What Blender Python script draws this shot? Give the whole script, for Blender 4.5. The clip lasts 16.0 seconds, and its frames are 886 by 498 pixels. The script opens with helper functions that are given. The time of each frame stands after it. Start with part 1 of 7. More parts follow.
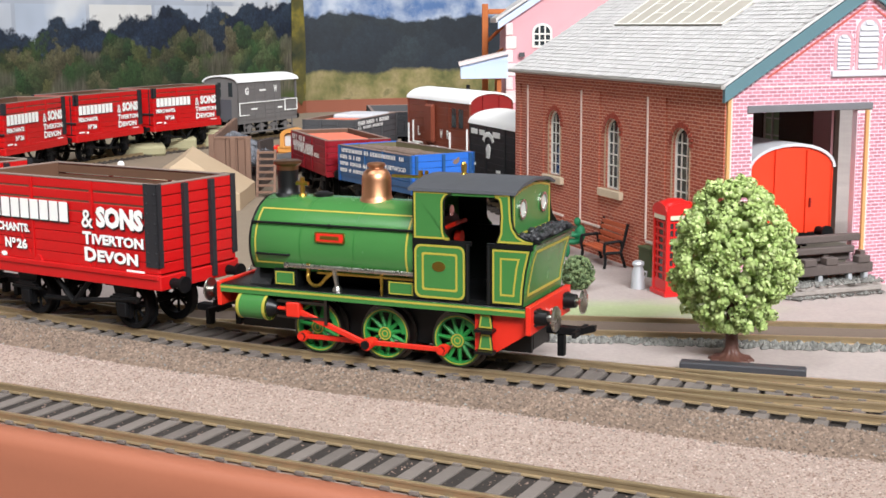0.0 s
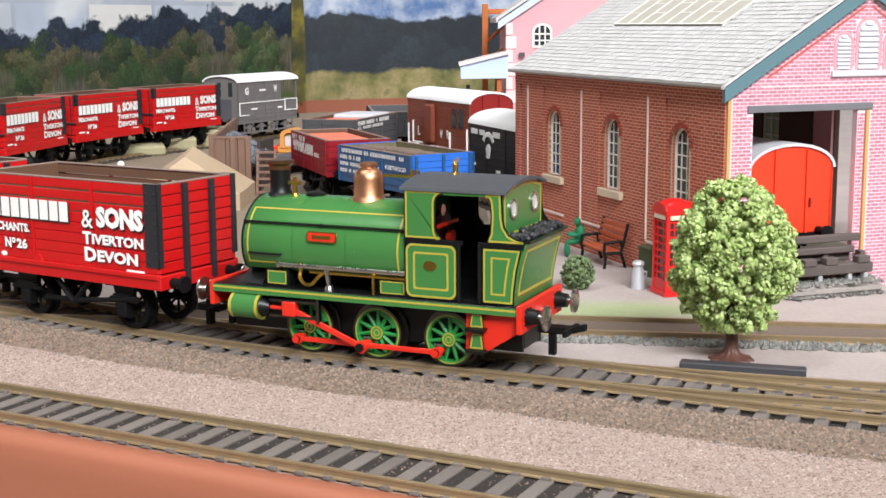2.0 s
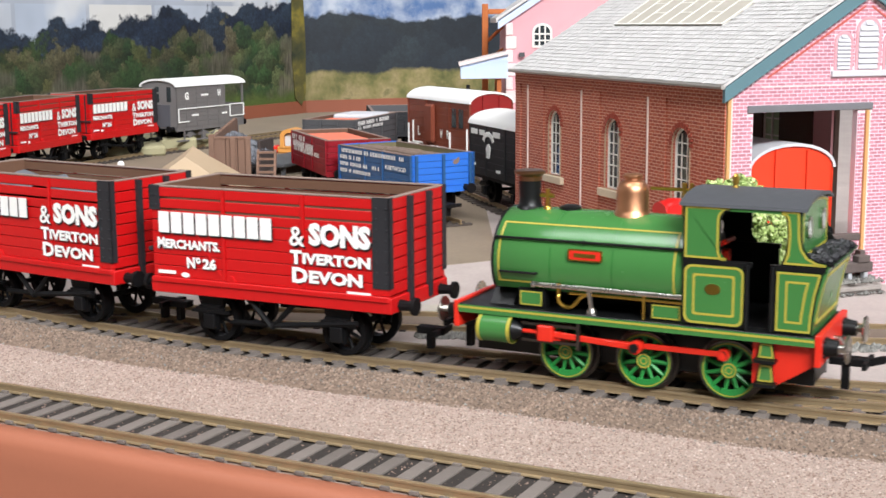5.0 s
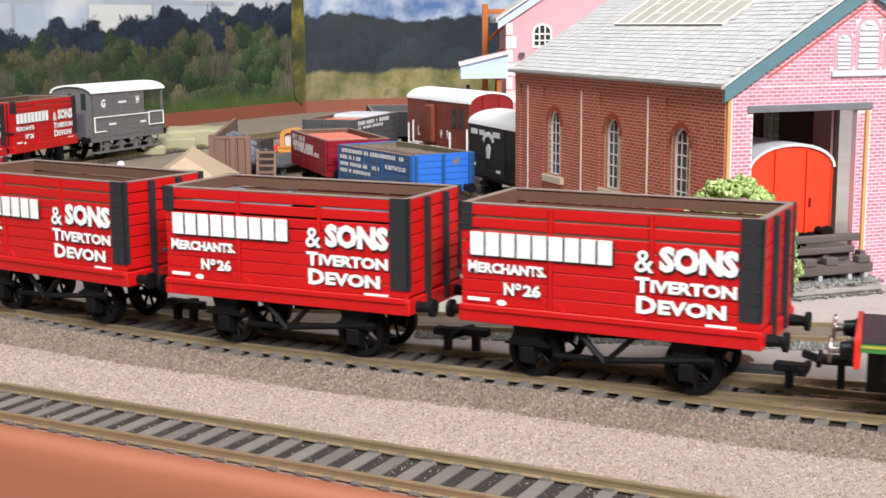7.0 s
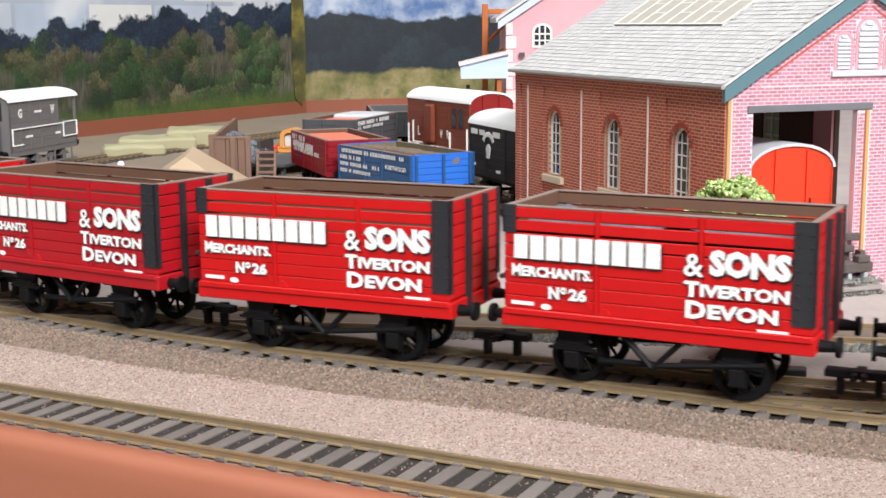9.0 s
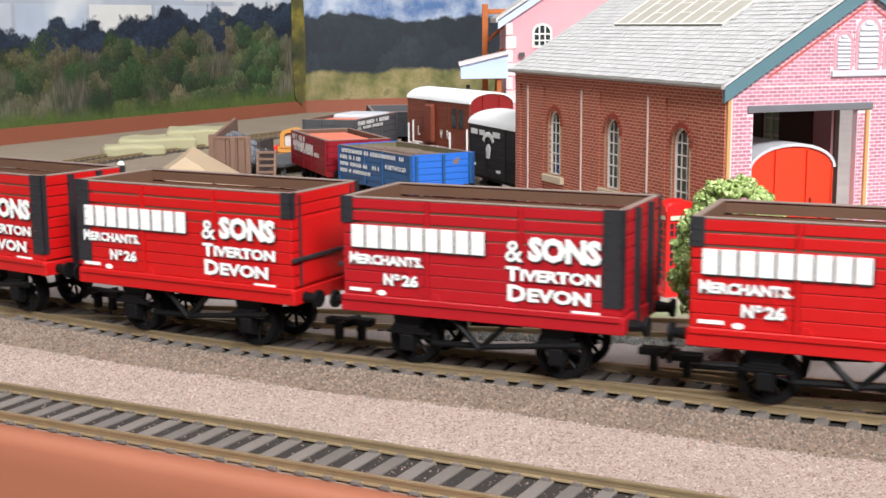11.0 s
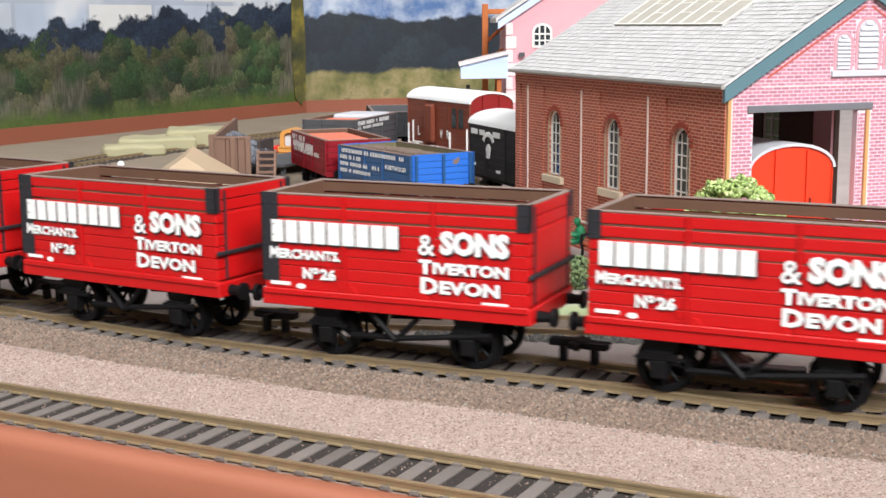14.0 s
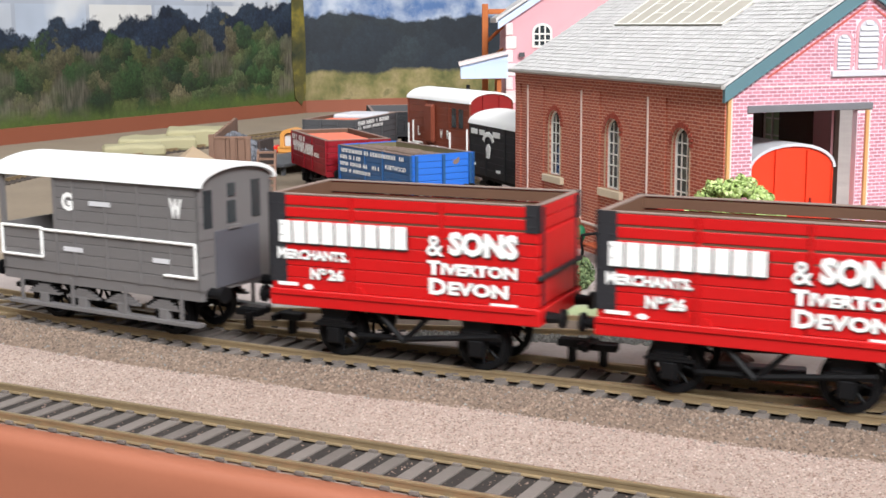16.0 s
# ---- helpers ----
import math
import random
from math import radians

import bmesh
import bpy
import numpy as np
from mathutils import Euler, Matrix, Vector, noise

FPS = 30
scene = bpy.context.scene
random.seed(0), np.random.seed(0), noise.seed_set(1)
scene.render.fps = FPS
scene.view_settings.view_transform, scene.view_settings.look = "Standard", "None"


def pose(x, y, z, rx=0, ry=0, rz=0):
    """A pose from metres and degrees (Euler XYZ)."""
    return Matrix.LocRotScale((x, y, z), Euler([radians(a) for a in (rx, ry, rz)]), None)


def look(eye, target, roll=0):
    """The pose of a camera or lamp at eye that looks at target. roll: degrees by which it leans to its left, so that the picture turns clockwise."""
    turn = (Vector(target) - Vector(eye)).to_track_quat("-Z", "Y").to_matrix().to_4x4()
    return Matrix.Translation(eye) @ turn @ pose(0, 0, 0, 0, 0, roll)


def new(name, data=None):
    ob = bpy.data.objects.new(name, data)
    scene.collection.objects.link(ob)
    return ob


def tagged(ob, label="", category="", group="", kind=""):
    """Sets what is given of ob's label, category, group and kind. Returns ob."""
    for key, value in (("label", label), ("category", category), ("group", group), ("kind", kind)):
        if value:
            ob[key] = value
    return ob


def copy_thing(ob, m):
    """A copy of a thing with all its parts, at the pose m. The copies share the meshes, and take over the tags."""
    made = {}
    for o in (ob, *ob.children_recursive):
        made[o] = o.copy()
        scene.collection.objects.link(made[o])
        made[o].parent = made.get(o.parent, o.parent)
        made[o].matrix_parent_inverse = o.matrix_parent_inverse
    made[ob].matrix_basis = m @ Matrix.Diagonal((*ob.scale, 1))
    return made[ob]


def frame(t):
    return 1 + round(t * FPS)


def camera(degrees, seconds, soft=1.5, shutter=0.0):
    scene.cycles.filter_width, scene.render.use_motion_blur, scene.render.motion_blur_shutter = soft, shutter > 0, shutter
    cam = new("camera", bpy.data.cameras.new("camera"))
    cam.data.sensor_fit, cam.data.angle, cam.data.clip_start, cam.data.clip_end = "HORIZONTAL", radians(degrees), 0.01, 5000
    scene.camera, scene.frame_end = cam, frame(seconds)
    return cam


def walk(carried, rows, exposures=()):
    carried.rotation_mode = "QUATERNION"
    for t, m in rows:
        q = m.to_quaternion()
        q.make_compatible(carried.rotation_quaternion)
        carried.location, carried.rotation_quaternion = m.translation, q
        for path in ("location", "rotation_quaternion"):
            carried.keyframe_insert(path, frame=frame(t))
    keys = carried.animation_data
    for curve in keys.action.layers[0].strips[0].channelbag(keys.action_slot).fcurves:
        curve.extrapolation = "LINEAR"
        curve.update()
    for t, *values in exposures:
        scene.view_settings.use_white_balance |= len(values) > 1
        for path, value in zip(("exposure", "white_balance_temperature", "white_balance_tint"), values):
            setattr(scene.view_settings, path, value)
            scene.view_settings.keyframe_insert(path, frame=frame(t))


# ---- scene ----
cam = camera(37.23, 16.0, soft=1.6, shutter=0.4)
CAM = Matrix.Translation((0, 0, 0.0819)) @ pose(0, 0, 0, 90 - 9.74, 0, 0) @ pose(0, 0, 0, 0, 0, -0.388)
walk(cam, [(0, CAM), (16, CAM)], exposures=[(0, 0.37, 6300, 10), (16, 0.37, 6300, 10)])

# ---- light: a plain exhibition room, two ceiling panels and an added front fill panel ----
world = bpy.data.worlds.new("room_air")
scene.world = world
world.use_nodes = True
world.node_tree.nodes["Background"].inputs[0].default_value = (0.88, 0.94, 1.0, 1)
world.node_tree.nodes["Background"].inputs[1].default_value = 0.28


def added_panel(x, y, z, sx, sy, watts, target):
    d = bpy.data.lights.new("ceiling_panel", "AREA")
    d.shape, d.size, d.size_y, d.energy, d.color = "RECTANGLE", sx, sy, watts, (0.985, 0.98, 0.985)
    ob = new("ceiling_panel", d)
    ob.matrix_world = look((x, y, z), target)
    return tagged(ob, "bright white light panel, added out of view to light the layout", "lamp")


added_panel(-0.6, 0.1, 2.24, 0.5, 1.4, 27, (0, 0.45, 0))
added_panel(0.75, 0.5, 2.24, 0.5, 1.4, 20, (0, 0.5, 0))
# added fill panel, unseen, hung in front to brighten the near-facing sides
added_panel(0.85, -2.2, 2.05, 1.8, 0.7, 158, (0, 0.45, 0))

# ---- materials ----
def lin(r, g, b):
    return tuple(((c / 255) / 12.92 if c / 255 <= 0.04045 else ((c / 255 + 0.055) / 1.055) ** 2.4) for c in (r, g, b))


def shader(name):
    m = bpy.data.materials.new(name)
    m.use_nodes = True
    nt = m.node_tree
    return m, nt, nt.nodes["Principled BSDF"]


def tint(nt, color, factor, low, high):
    """colour times a grey that runs with factor from low to high"""
    ramp = nt.nodes.new("ShaderNodeMapRange")
    ramp.inputs[3].default_value, ramp.inputs[4].default_value = low, high
    nt.links.new(factor, ramp.inputs[0])
    mul = nt.nodes.new("ShaderNodeVectorMath")
    mul.operation = "SCALE"
    if isinstance(color, tuple):
        mul.inputs[0].default_value = color
    else:
        nt.links.new(color, mul.inputs[0])
    nt.links.new(ramp.outputs[0], mul.inputs["Scale"])
    return mul.outputs[0]


def noise_out(nt, scale, detail=4, rough=0.6, out="Fac"):
    tc = nt.nodes.new("ShaderNodeTexCoord")
    n = nt.nodes.new("ShaderNodeTexNoise")
    n.inputs["Scale"].default_value, n.inputs["Detail"].default_value, n.inputs["Roughness"].default_value = scale, detail, rough
    nt.links.new(tc.outputs["Object"], n.inputs["Vector"])
    return n.outputs[out]


def mixc(nt, fac, a, b):
    m = nt.nodes.new("ShaderNodeMix")
    m.data_type = "RGBA"
    for sock, v in ((m.inputs[6], a), (m.inputs[7], b)):
        if isinstance(v, tuple):
            sock.default_value = (*v[:3], 1)
        else:
            nt.links.new(v, sock)
    if isinstance(fac, float):
        m.inputs[0].default_value = fac
    else:
        nt.links.new(fac, m.inputs[0])
    return m.outputs[2]


def bump(nt, bsdf, height, strength, dist=0.0003):
    b = nt.nodes.new("ShaderNodeBump")
    b.inputs["Strength"].default_value, b.inputs["Distance"].default_value = strength, dist
    nt.links.new(height, b.inputs["Height"])
    nt.links.new(b.outputs[0], bsdf.inputs["Normal"])


def ramp(nt, fac, stops):
    r = nt.nodes.new("ShaderNodeValToRGB")
    while len(r.color_ramp.elements) < len(stops):
        r.color_ramp.elements.new(0.5)
    for e, (p, c) in zip(r.color_ramp.elements, stops):
        e.position, e.color = p, (*c[:3], 1)
    nt.links.new(fac, r.inputs[0])
    return r.outputs[0]


def mat(name, rgb, rough=0.5, metal=0.0, var=0.12, coarse=60.0, fine=900.0, relief=0.1, spec=0.5, island=0.0):
    """painted or moulded surface: two scales of variation, fine relief"""
    m, nt, b = shader(name)
    c = lin(*rgb)
    col = tint(nt, c, noise_out(nt, coarse), 1 - var, 1 + var)
    f = noise_out(nt, fine, 3)
    col = tint(nt, col, f, 1 - var * 0.6, 1 + var * 0.6)
    if island:
        g = nt.nodes.new("ShaderNodeNewGeometry")
        o = nt.nodes.new("ShaderNodeObjectInfo")
        a = nt.nodes.new("ShaderNodeMath")
        a.operation = "ADD"
        nt.links.new(g.outputs["Random Per Island"], a.inputs[0])
        nt.links.new(o.outputs["Random"], a.inputs[1])
        w = nt.nodes.new("ShaderNodeMath")
        w.operation = "FRACT"
        nt.links.new(a.outputs[0], w.inputs[0])
        col = tint(nt, col, w.outputs[0], 1 - island, 1 + island)
    nt.links.new(col, b.inputs["Base Color"])
    b.inputs["Metallic"].default_value = metal
    b.inputs["Specular IOR Level"].default_value = spec
    r = nt.nodes.new("ShaderNodeMapRange")
    r.inputs[3].default_value, r.inputs[4].default_value = max(0.05, rough - 0.1), min(1, rough + 0.1)
    nt.links.new(noise_out(nt, coarse * 4), r.inputs[0])
    nt.links.new(r.outputs[0], b.inputs["Roughness"])
    if relief:
        bump(nt, b, f, relief)
    return m


RED = mat("wagon_red_paint", (194, 13, 15), 0.45, relief=0.15, var=0.07)
CRIMSON = mat("wagon_crimson_paint", (172, 16, 28), 0.45, relief=0.15, var=0.07)
BLACK = mat("black_plastic", (11, 11, 13), 0.6, relief=0.15, var=0.2, spec=0.25)
IRON = mat("corner_plate_black", (36, 36, 40), 0.6, relief=0.3, var=0.2)
WAGON_INSIDE = mat("brown_wagon_inside", (104, 74, 56), 0.7, var=0.15)
WAGON_RIM = mat("grey_worn_rim", (138, 118, 108), 0.7, var=0.2)
WHITE = mat("white_lettering", (244, 244, 240), 0.5, var=0.04, relief=0)
SHADE_INK = mat("black_letter_shade", (30, 8, 8), 0.6, var=0.1, relief=0)
LOCO_GREEN = mat("loco_green_satin", (66, 122, 62), 0.24, var=0.05, relief=0.05, coarse=40)
LINING = mat("yellow_lining", (176, 164, 62), 0.4, var=0.06, relief=0)
WHEEL_GREEN = mat("wheel_green", (44, 134, 62), 0.4)
LOCO_BLACK = mat("loco_black_satin", (15, 16, 17), 0.4, var=0.15, spec=0.35)
LOCO_ROOF = mat("loco_roof_grey", (74, 76, 80), 0.55, var=0.08)
LOCO_RED = mat("loco_red_paint", (218, 44, 26), 0.4, var=0.06, relief=0.05)
COPPER = mat("polished_copper", (214, 156, 118), 0.4, 1.0, var=0.08, relief=0.05)
BRASS = mat("brass_fitting", (206, 168, 78), 0.3, 1.0, var=0.1, relief=0.05)
STEEL = mat("bright_steel", (190, 186, 180), 0.28, 1.0, var=0.1, relief=0.05)
DARK_STEEL = mat("dull_steel", (96, 92, 88), 0.35, 1.0, var=0.15, relief=0.05)
COAL = mat("coal_black", (40, 40, 43), 0.5, var=0.4, relief=0.6, island=0.4)
COAL_GREY = mat("grey_coal", (92, 94, 100), 0.55, var=0.4, relief=0.6, island=0.4)
RAIL_SIDE = mat("weathered_nickel_rail", (168, 148, 116), 0.4, 0.55, var=0.15, coarse=200, relief=0.1)
SLEEPER = mat("grey_brown_sleeper", (112, 104, 98), 0.85, var=0.2, relief=0.4, island=0.15)
SLEEPER_DARK = mat("dark_sleeper", (74, 66, 60), 0.85, var=0.2, relief=0.4, island=0.15)
VAN_GREY = mat("brake_van_grey", (110, 107, 106), 0.55, var=0.06)
VAN_ROOF = mat("white_van_roof", (240, 240, 238), 0.5, var=0.03)
VAN_BROWN = mat("brake_van_bauxite", (126, 62, 42), 0.5, var=0.1)
VAN_RED = mat("brake_van_red_end", (138, 22, 20), 0.5, var=0.1)
VAN_BLACK = mat("van_black", (30, 31, 34), 0.5, var=0.15)
VAN_ORANGE = mat("orange_red_van_end", (230, 62, 28), 0.5, var=0.05)
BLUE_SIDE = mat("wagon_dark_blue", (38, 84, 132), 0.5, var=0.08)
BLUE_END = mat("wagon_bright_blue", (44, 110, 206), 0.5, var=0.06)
MAROON = mat("wagon_maroon", (138, 16, 30), 0.4, var=0.1)
OLIVE = mat("olive_wagon_inside", (112, 104, 74), 0.8, var=0.1)
SALMON = mat("salmon_sheet_load", (226, 120, 92), 0.7, var=0.06)
LOG = mat("grey_brown_log", (122, 104, 92), 0.9, var=0.2, relief=0.6, coarse=150)
GUNMETAL = mat("wagon_dark_grey", (78, 78, 80), 0.6, var=0.12)
PHONE_RED = mat("telephone_box_red", (214, 30, 28), 0.35, var=0.05, relief=0.05)
GLASS_DARK = mat("dark_window_glass", (50, 56, 58), 0.12, var=0.3, relief=0)
GALV = mat("galvanised_churn", (196, 200, 204), 0.42, 0.3, var=0.06)
BENCH_WOOD = mat("orange_bench_wood", (176, 84, 48), 0.6, var=0.15)
GREEN_BOX = mat("olive_green_cabinet", (72, 84, 50), 0.6, var=0.1)
FIG_GREEN = mat("figure_green_coat", (20, 110, 70), 0.6, var=0.1)
TRUNK = mat("brown_plastic_trunk", (92, 60, 50), 0.55, var=0.2, relief=0.6)
STONE = mat("cream_stone", (202, 186, 160), 0.8, var=0.1)
PIPE = mat("cream_downpipe", (232, 214, 202), 0.6, var=0.08)
PIPE_TAN = mat("tan_corner_strip", (206, 156, 98), 0.6, var=0.1)
TEAL = mat("teal_bargeboard", (92, 124, 132), 0.55, var=0.06)
SLATE = mat("pale_grey_slate", (202, 200, 198), 0.7, var=0.06, coarse=80, relief=0.3, island=0.08)
SKYLIGHT = mat("cream_skylight_glazing", (190, 184, 172), 0.5, var=0.06)
GLAZING_BAR = mat("white_glazing_bar", (236, 234, 226), 0.5, var=0.04)
LINTEL = mat("grey_steel_lintel", (112, 112, 116), 0.6, var=0.1)
LOUVRE = mat("white_louvre", (204, 204, 210), 0.55, var=0.04)
OLD_TIMBER = mat("weathered_timber", (92, 82, 78), 0.85, var=0.25, relief=0.6, coarse=200)
BIN_TIMBER = mat("brown_staithe_timber", (124, 96, 80), 0.8, var=0.12, relief=0.4, coarse=120)
TAN_SHEET = mat("tan_tarpaulin", (178, 156, 128), 0.75, var=0.08, relief=0.3, coarse=40)
SACK = mat("pale_olive_bale", (164, 158, 124), 0.85, var=0.12, relief=0.5)
TERRACOTTA = mat("terracotta_board_paint", (160, 98, 73), 0.55, var=0.05, coarse=15, relief=0.05)
FASCIA = mat("brown_fascia", (136, 78, 56), 0.6, var=0.1, coarse=20)
PINK_WALL = mat("pink_rendered_wall", (222, 166, 172), 0.8, var=0.05, fine=1500)
QUOIN = mat("pale_quoin_stone", (226, 212, 208), 0.8, var=0.05)
PALE_BLUE = mat("pale_blue_boarding", (196, 212, 238), 0.6, var=0.04)
RUST = mat("orange_rust_post", (176, 98, 44), 0.7, var=0.2)
TOY_YELLOW = mat("yellow_digger_paint", (214, 150, 74), 0.5, var=0.08)
# brown darkened so the shed's inside reads as shaded
INTERIOR = mat("shed_shaded_interior", (86, 66, 58), 0.9, var=0.1)
CONCRETE = mat("grey_chippings_base", (156, 148, 142), 0.95, var=0.25, fine=700, relief=0.8)
ROOM_WALL = mat("plain_room_wall", (148, 144, 138), 0.9, var=0.03, coarse=3)


def bricks(name, brick_a, brick_b, mortar, bw, bh, gap):
    """brick bond on local x and z"""
    m, nt, b = shader(name)
    tc = nt.nodes.new("ShaderNodeTexCoord")
    sep = nt.nodes.new("ShaderNodeSeparateXYZ")
    com = nt.nodes.new("ShaderNodeCombineXYZ")
    nt.links.new(tc.outputs["Object"], sep.inputs[0])
    nt.links.new(sep.outputs[0], com.inputs[0])
    nt.links.new(sep.outputs[2], com.inputs[1])
    t = nt.nodes.new("ShaderNodeTexBrick")
    t.inputs["Scale"].default_value = 1.0
    t.inputs["Brick Width"].default_value, t.inputs["Row Height"].default_value = bw / 1000, bh / 1000
    t.inputs["Mortar Size"].default_value, t.inputs["Mortar Smooth"].default_value = gap / 1000, 0.2
    t.inputs["Color1"].default_value = (*lin(*brick_a), 1)
    t.inputs["Color2"].default_value = (*lin(*brick_b), 1)
    t.inputs["Mortar"].default_value = (*lin(*mortar), 1)
    nt.links.new(com.outputs[0], t.inputs["Vector"])
    col = tint(nt, t.outputs["Color"], noise_out(nt, 40), 0.88, 1.12)
    col = tint(nt, col, noise_out(nt, 900, 2), 0.9, 1.1)
    nt.links.new(col, b.inputs["Base Color"])
    b.inputs["Roughness"].default_value = 0.8
    bump(nt, b, t.outputs["Fac"], -0.35, 0.0002)
    return m


BRICK_SIDE = bricks("red_brick_wall", (176, 88, 62), (150, 68, 49), (214, 160, 136), 3.3, 1.12, 0.15)
BRICK_GABLE = mat("pink_mortar_wall", (244, 220, 228), 0.85, var=0.05)
GABLE_BRICK = mat("pink_gable_brick", (198, 134, 148), 0.8, var=0.08, island=0.16)

# ---- building tools: all lengths below in millimetres ----
K = 0.001


def thing(name, x, y, z, rz=0, label="", category="", group="", kind=""):
    ob = new(name)
    ob.empty_display_size = 0.005
    ob.matrix_world = pose(x * K, y * K, z * K, 0, 0, rz)
    return tagged(ob, label, category, group, kind)


def mesh_of(bm, name, material, smooth=35):
    bmesh.ops.recalc_face_normals(bm, faces=bm.faces)
    bmesh.ops.scale(bm, vec=(K, K, K), verts=bm.verts)
    me = bpy.data.meshes.new(name)
    if smooth:
        lim = radians(smooth)
        for f in bm.faces:
            f.smooth = True
        for e in bm.edges:
            e.smooth = len(e.link_faces) == 2 and e.calc_face_angle(9) < lim
    bm.to_mesh(me)
    bm.free()
    me.materials.append(material)
    return me


def part(name, bm, material, parent, label="", smooth=35, at=(0, 0, 0), rot=(0, 0, 0)):
    ob = new(name, mesh_of(bm, name, material, smooth))
    ob.parent = parent
    ob.matrix_basis = pose(at[0] * K, at[1] * K, at[2] * K, *rot)
    return tagged(ob, label)


def again(name, ob, parent, at=(0, 0, 0), rot=(0, 0, 0)):
    """one more alike part on the same mesh"""
    o = new(name, ob.data)
    o.parent = parent
    o.matrix_basis = pose(at[0] * K, at[1] * K, at[2] * K, *rot)
    return o


def whole(name, bm, material, label, category, kind="", smooth=35, at=(0, 0, 0), rz=0, group=""):
    ob = new(name, mesh_of(bm, name, material, smooth))
    ob.matrix_world = pose(at[0] * K, at[1] * K, at[2] * K, 0, 0, rz)
    return tagged(ob, label, category, group, kind)


def B():
    return bmesh.new()


def box(bm, x0, y0, z0, x1, y1, z1, bevel=0.0):
    vs = [bm.verts.new((x, y, z)) for x in (x0, x1) for y in (y0, y1) for z in (z0, z1)]
    fs = [bm.faces.new([vs[i] for i in f]) for f in ((0, 1, 3, 2), (4, 6, 7, 5), (0, 4, 5, 1), (2, 3, 7, 6), (0, 2, 6, 4), (1, 5, 7, 3))]
    if bevel:
        es = list({e for f in fs for e in f.edges})
        bmesh.ops.bevel(bm, geom=es, offset=bevel, segments=1, affect="EDGES")
    return bm


def tube(bm, p0, p1, r0, r1=None, seg=12):
    p0, p1 = Vector(p0), Vector(p1)
    r1 = r0 if r1 is None else r1
    q = (p1 - p0).to_track_quat("Z", "Y")
    rings = []
    for p, r in ((p0, r0), (p1, r1)):
        rings.append([bm.verts.new(p + q @ Vector((r * math.cos(2 * math.pi * i / seg), r * math.sin(2 * math.pi * i / seg), 0))) for i in range(seg)])
    for i in range(seg):
        j = (i + 1) % seg
        bm.faces.new((rings[0][i], rings[0][j], rings[1][j], rings[1][i]))
    bm.faces.new(rings[0][::-1])
    bm.faces.new(rings[1])
    return bm


def bent(bm, pts, r, seg=8):
    for a, b in zip(pts[:-1], pts[1:]):
        tube(bm, a, b, r, r, seg)
    for p in pts[1:-1]:
        bmesh.ops.create_icosphere(bm, subdivisions=1, radius=r, matrix=Matrix.Translation(p))
    return bm


def lathe(bm, prof, c=(0, 0, 0), seg=20):
    """profile of (radius, height) turned round z at c"""
    rings = []
    for r, z in prof:
        rings.append([bm.verts.new((c[0] + r * math.cos(2 * math.pi * i / seg), c[1] + r * math.sin(2 * math.pi * i / seg), c[2] + z)) for i in range(seg)])
    for a, b in zip(rings[:-1], rings[1:]):
        for i in range(seg):
            j = (i + 1) % seg
            bm.faces.new((a[i], a[j], b[j], b[i]))
    bm.faces.new(rings[0][::-1])
    bm.faces.new(rings[-1])
    return bm


def prism(bm, pts, axis, a, b):
    """a flat outline drawn out along an axis from a to b; outline in the two other axes in order"""
    def at3(p, h):
        return {"x": (h, p[0], p[1]), "y": (p[0], h, p[1]), "z": (p[0], p[1], h)}[axis]
    r0 = [bm.verts.new(at3(p, a)) for p in pts]
    r1 = [bm.verts.new(at3(p, b)) for p in pts]
    n = len(pts)
    for i in range(n):
        j = (i + 1) % n
        bm.faces.new((r0[i], r0[j], r1[j], r1[i]))
    bm.faces.new(r0[::-1])
    bm.faces.new(r1)
    return bm


def ring_frame(bm, outer, inner, axis, a, b):
    """a frame between two outlines of equal count"""
    def at3(p, h):
        return {"x": (h, p[0], p[1]), "y": (p[0], h, p[1]), "z": (p[0], p[1], h)}[axis]
    v = [[bm.verts.new(at3(p, h)) for p in o] for o in (outer, inner) for h in (a, b)]
    n = len(outer)
    for i in range(n):
        j = (i + 1) % n
        o0, o1, i0, i1 = v
        for q in ((o0[i], o0[j], o1[j], o1[i]), (i0[i], i1[i], i1[j], i0[j]), (o0[i], i0[i], i0[j], o0[j]), (o1[i], o1[j], i1[j], i1[i])):
            bm.faces.new(q)
    return bm


def rect(x0, z0, x1, z1, r=0.0, n=4):
    if not r:
        return [(x0, z0), (x1, z0), (x1, z1), (x0, z1)]
    out = []
    for cx, cz, a0 in ((x1 - r, z0 + r, -90), (x1 - r, z1 - r, 0), (x0 + r, z1 - r, 90), (x0 + r, z0 + r, 180)):
        for i in range(n + 1):
            a = radians(a0 + 90 * i / n)
            out.append((cx + r * math.cos(a), cz + r * math.sin(a)))
    return out


def arc_top(x0, x1, z0, zs, zt, n=10):
    """outline with an arched head from zs at the sides to zt in the middle"""
    cx, w, h = (x0 + x1) / 2, (x1 - x0) / 2, zt - zs
    return [(x0, z0), (x1, z0)] + [(cx + w * math.cos(math.pi * i / n), zs + h * math.sin(math.pi * i / n)) for i in range(n + 1)]


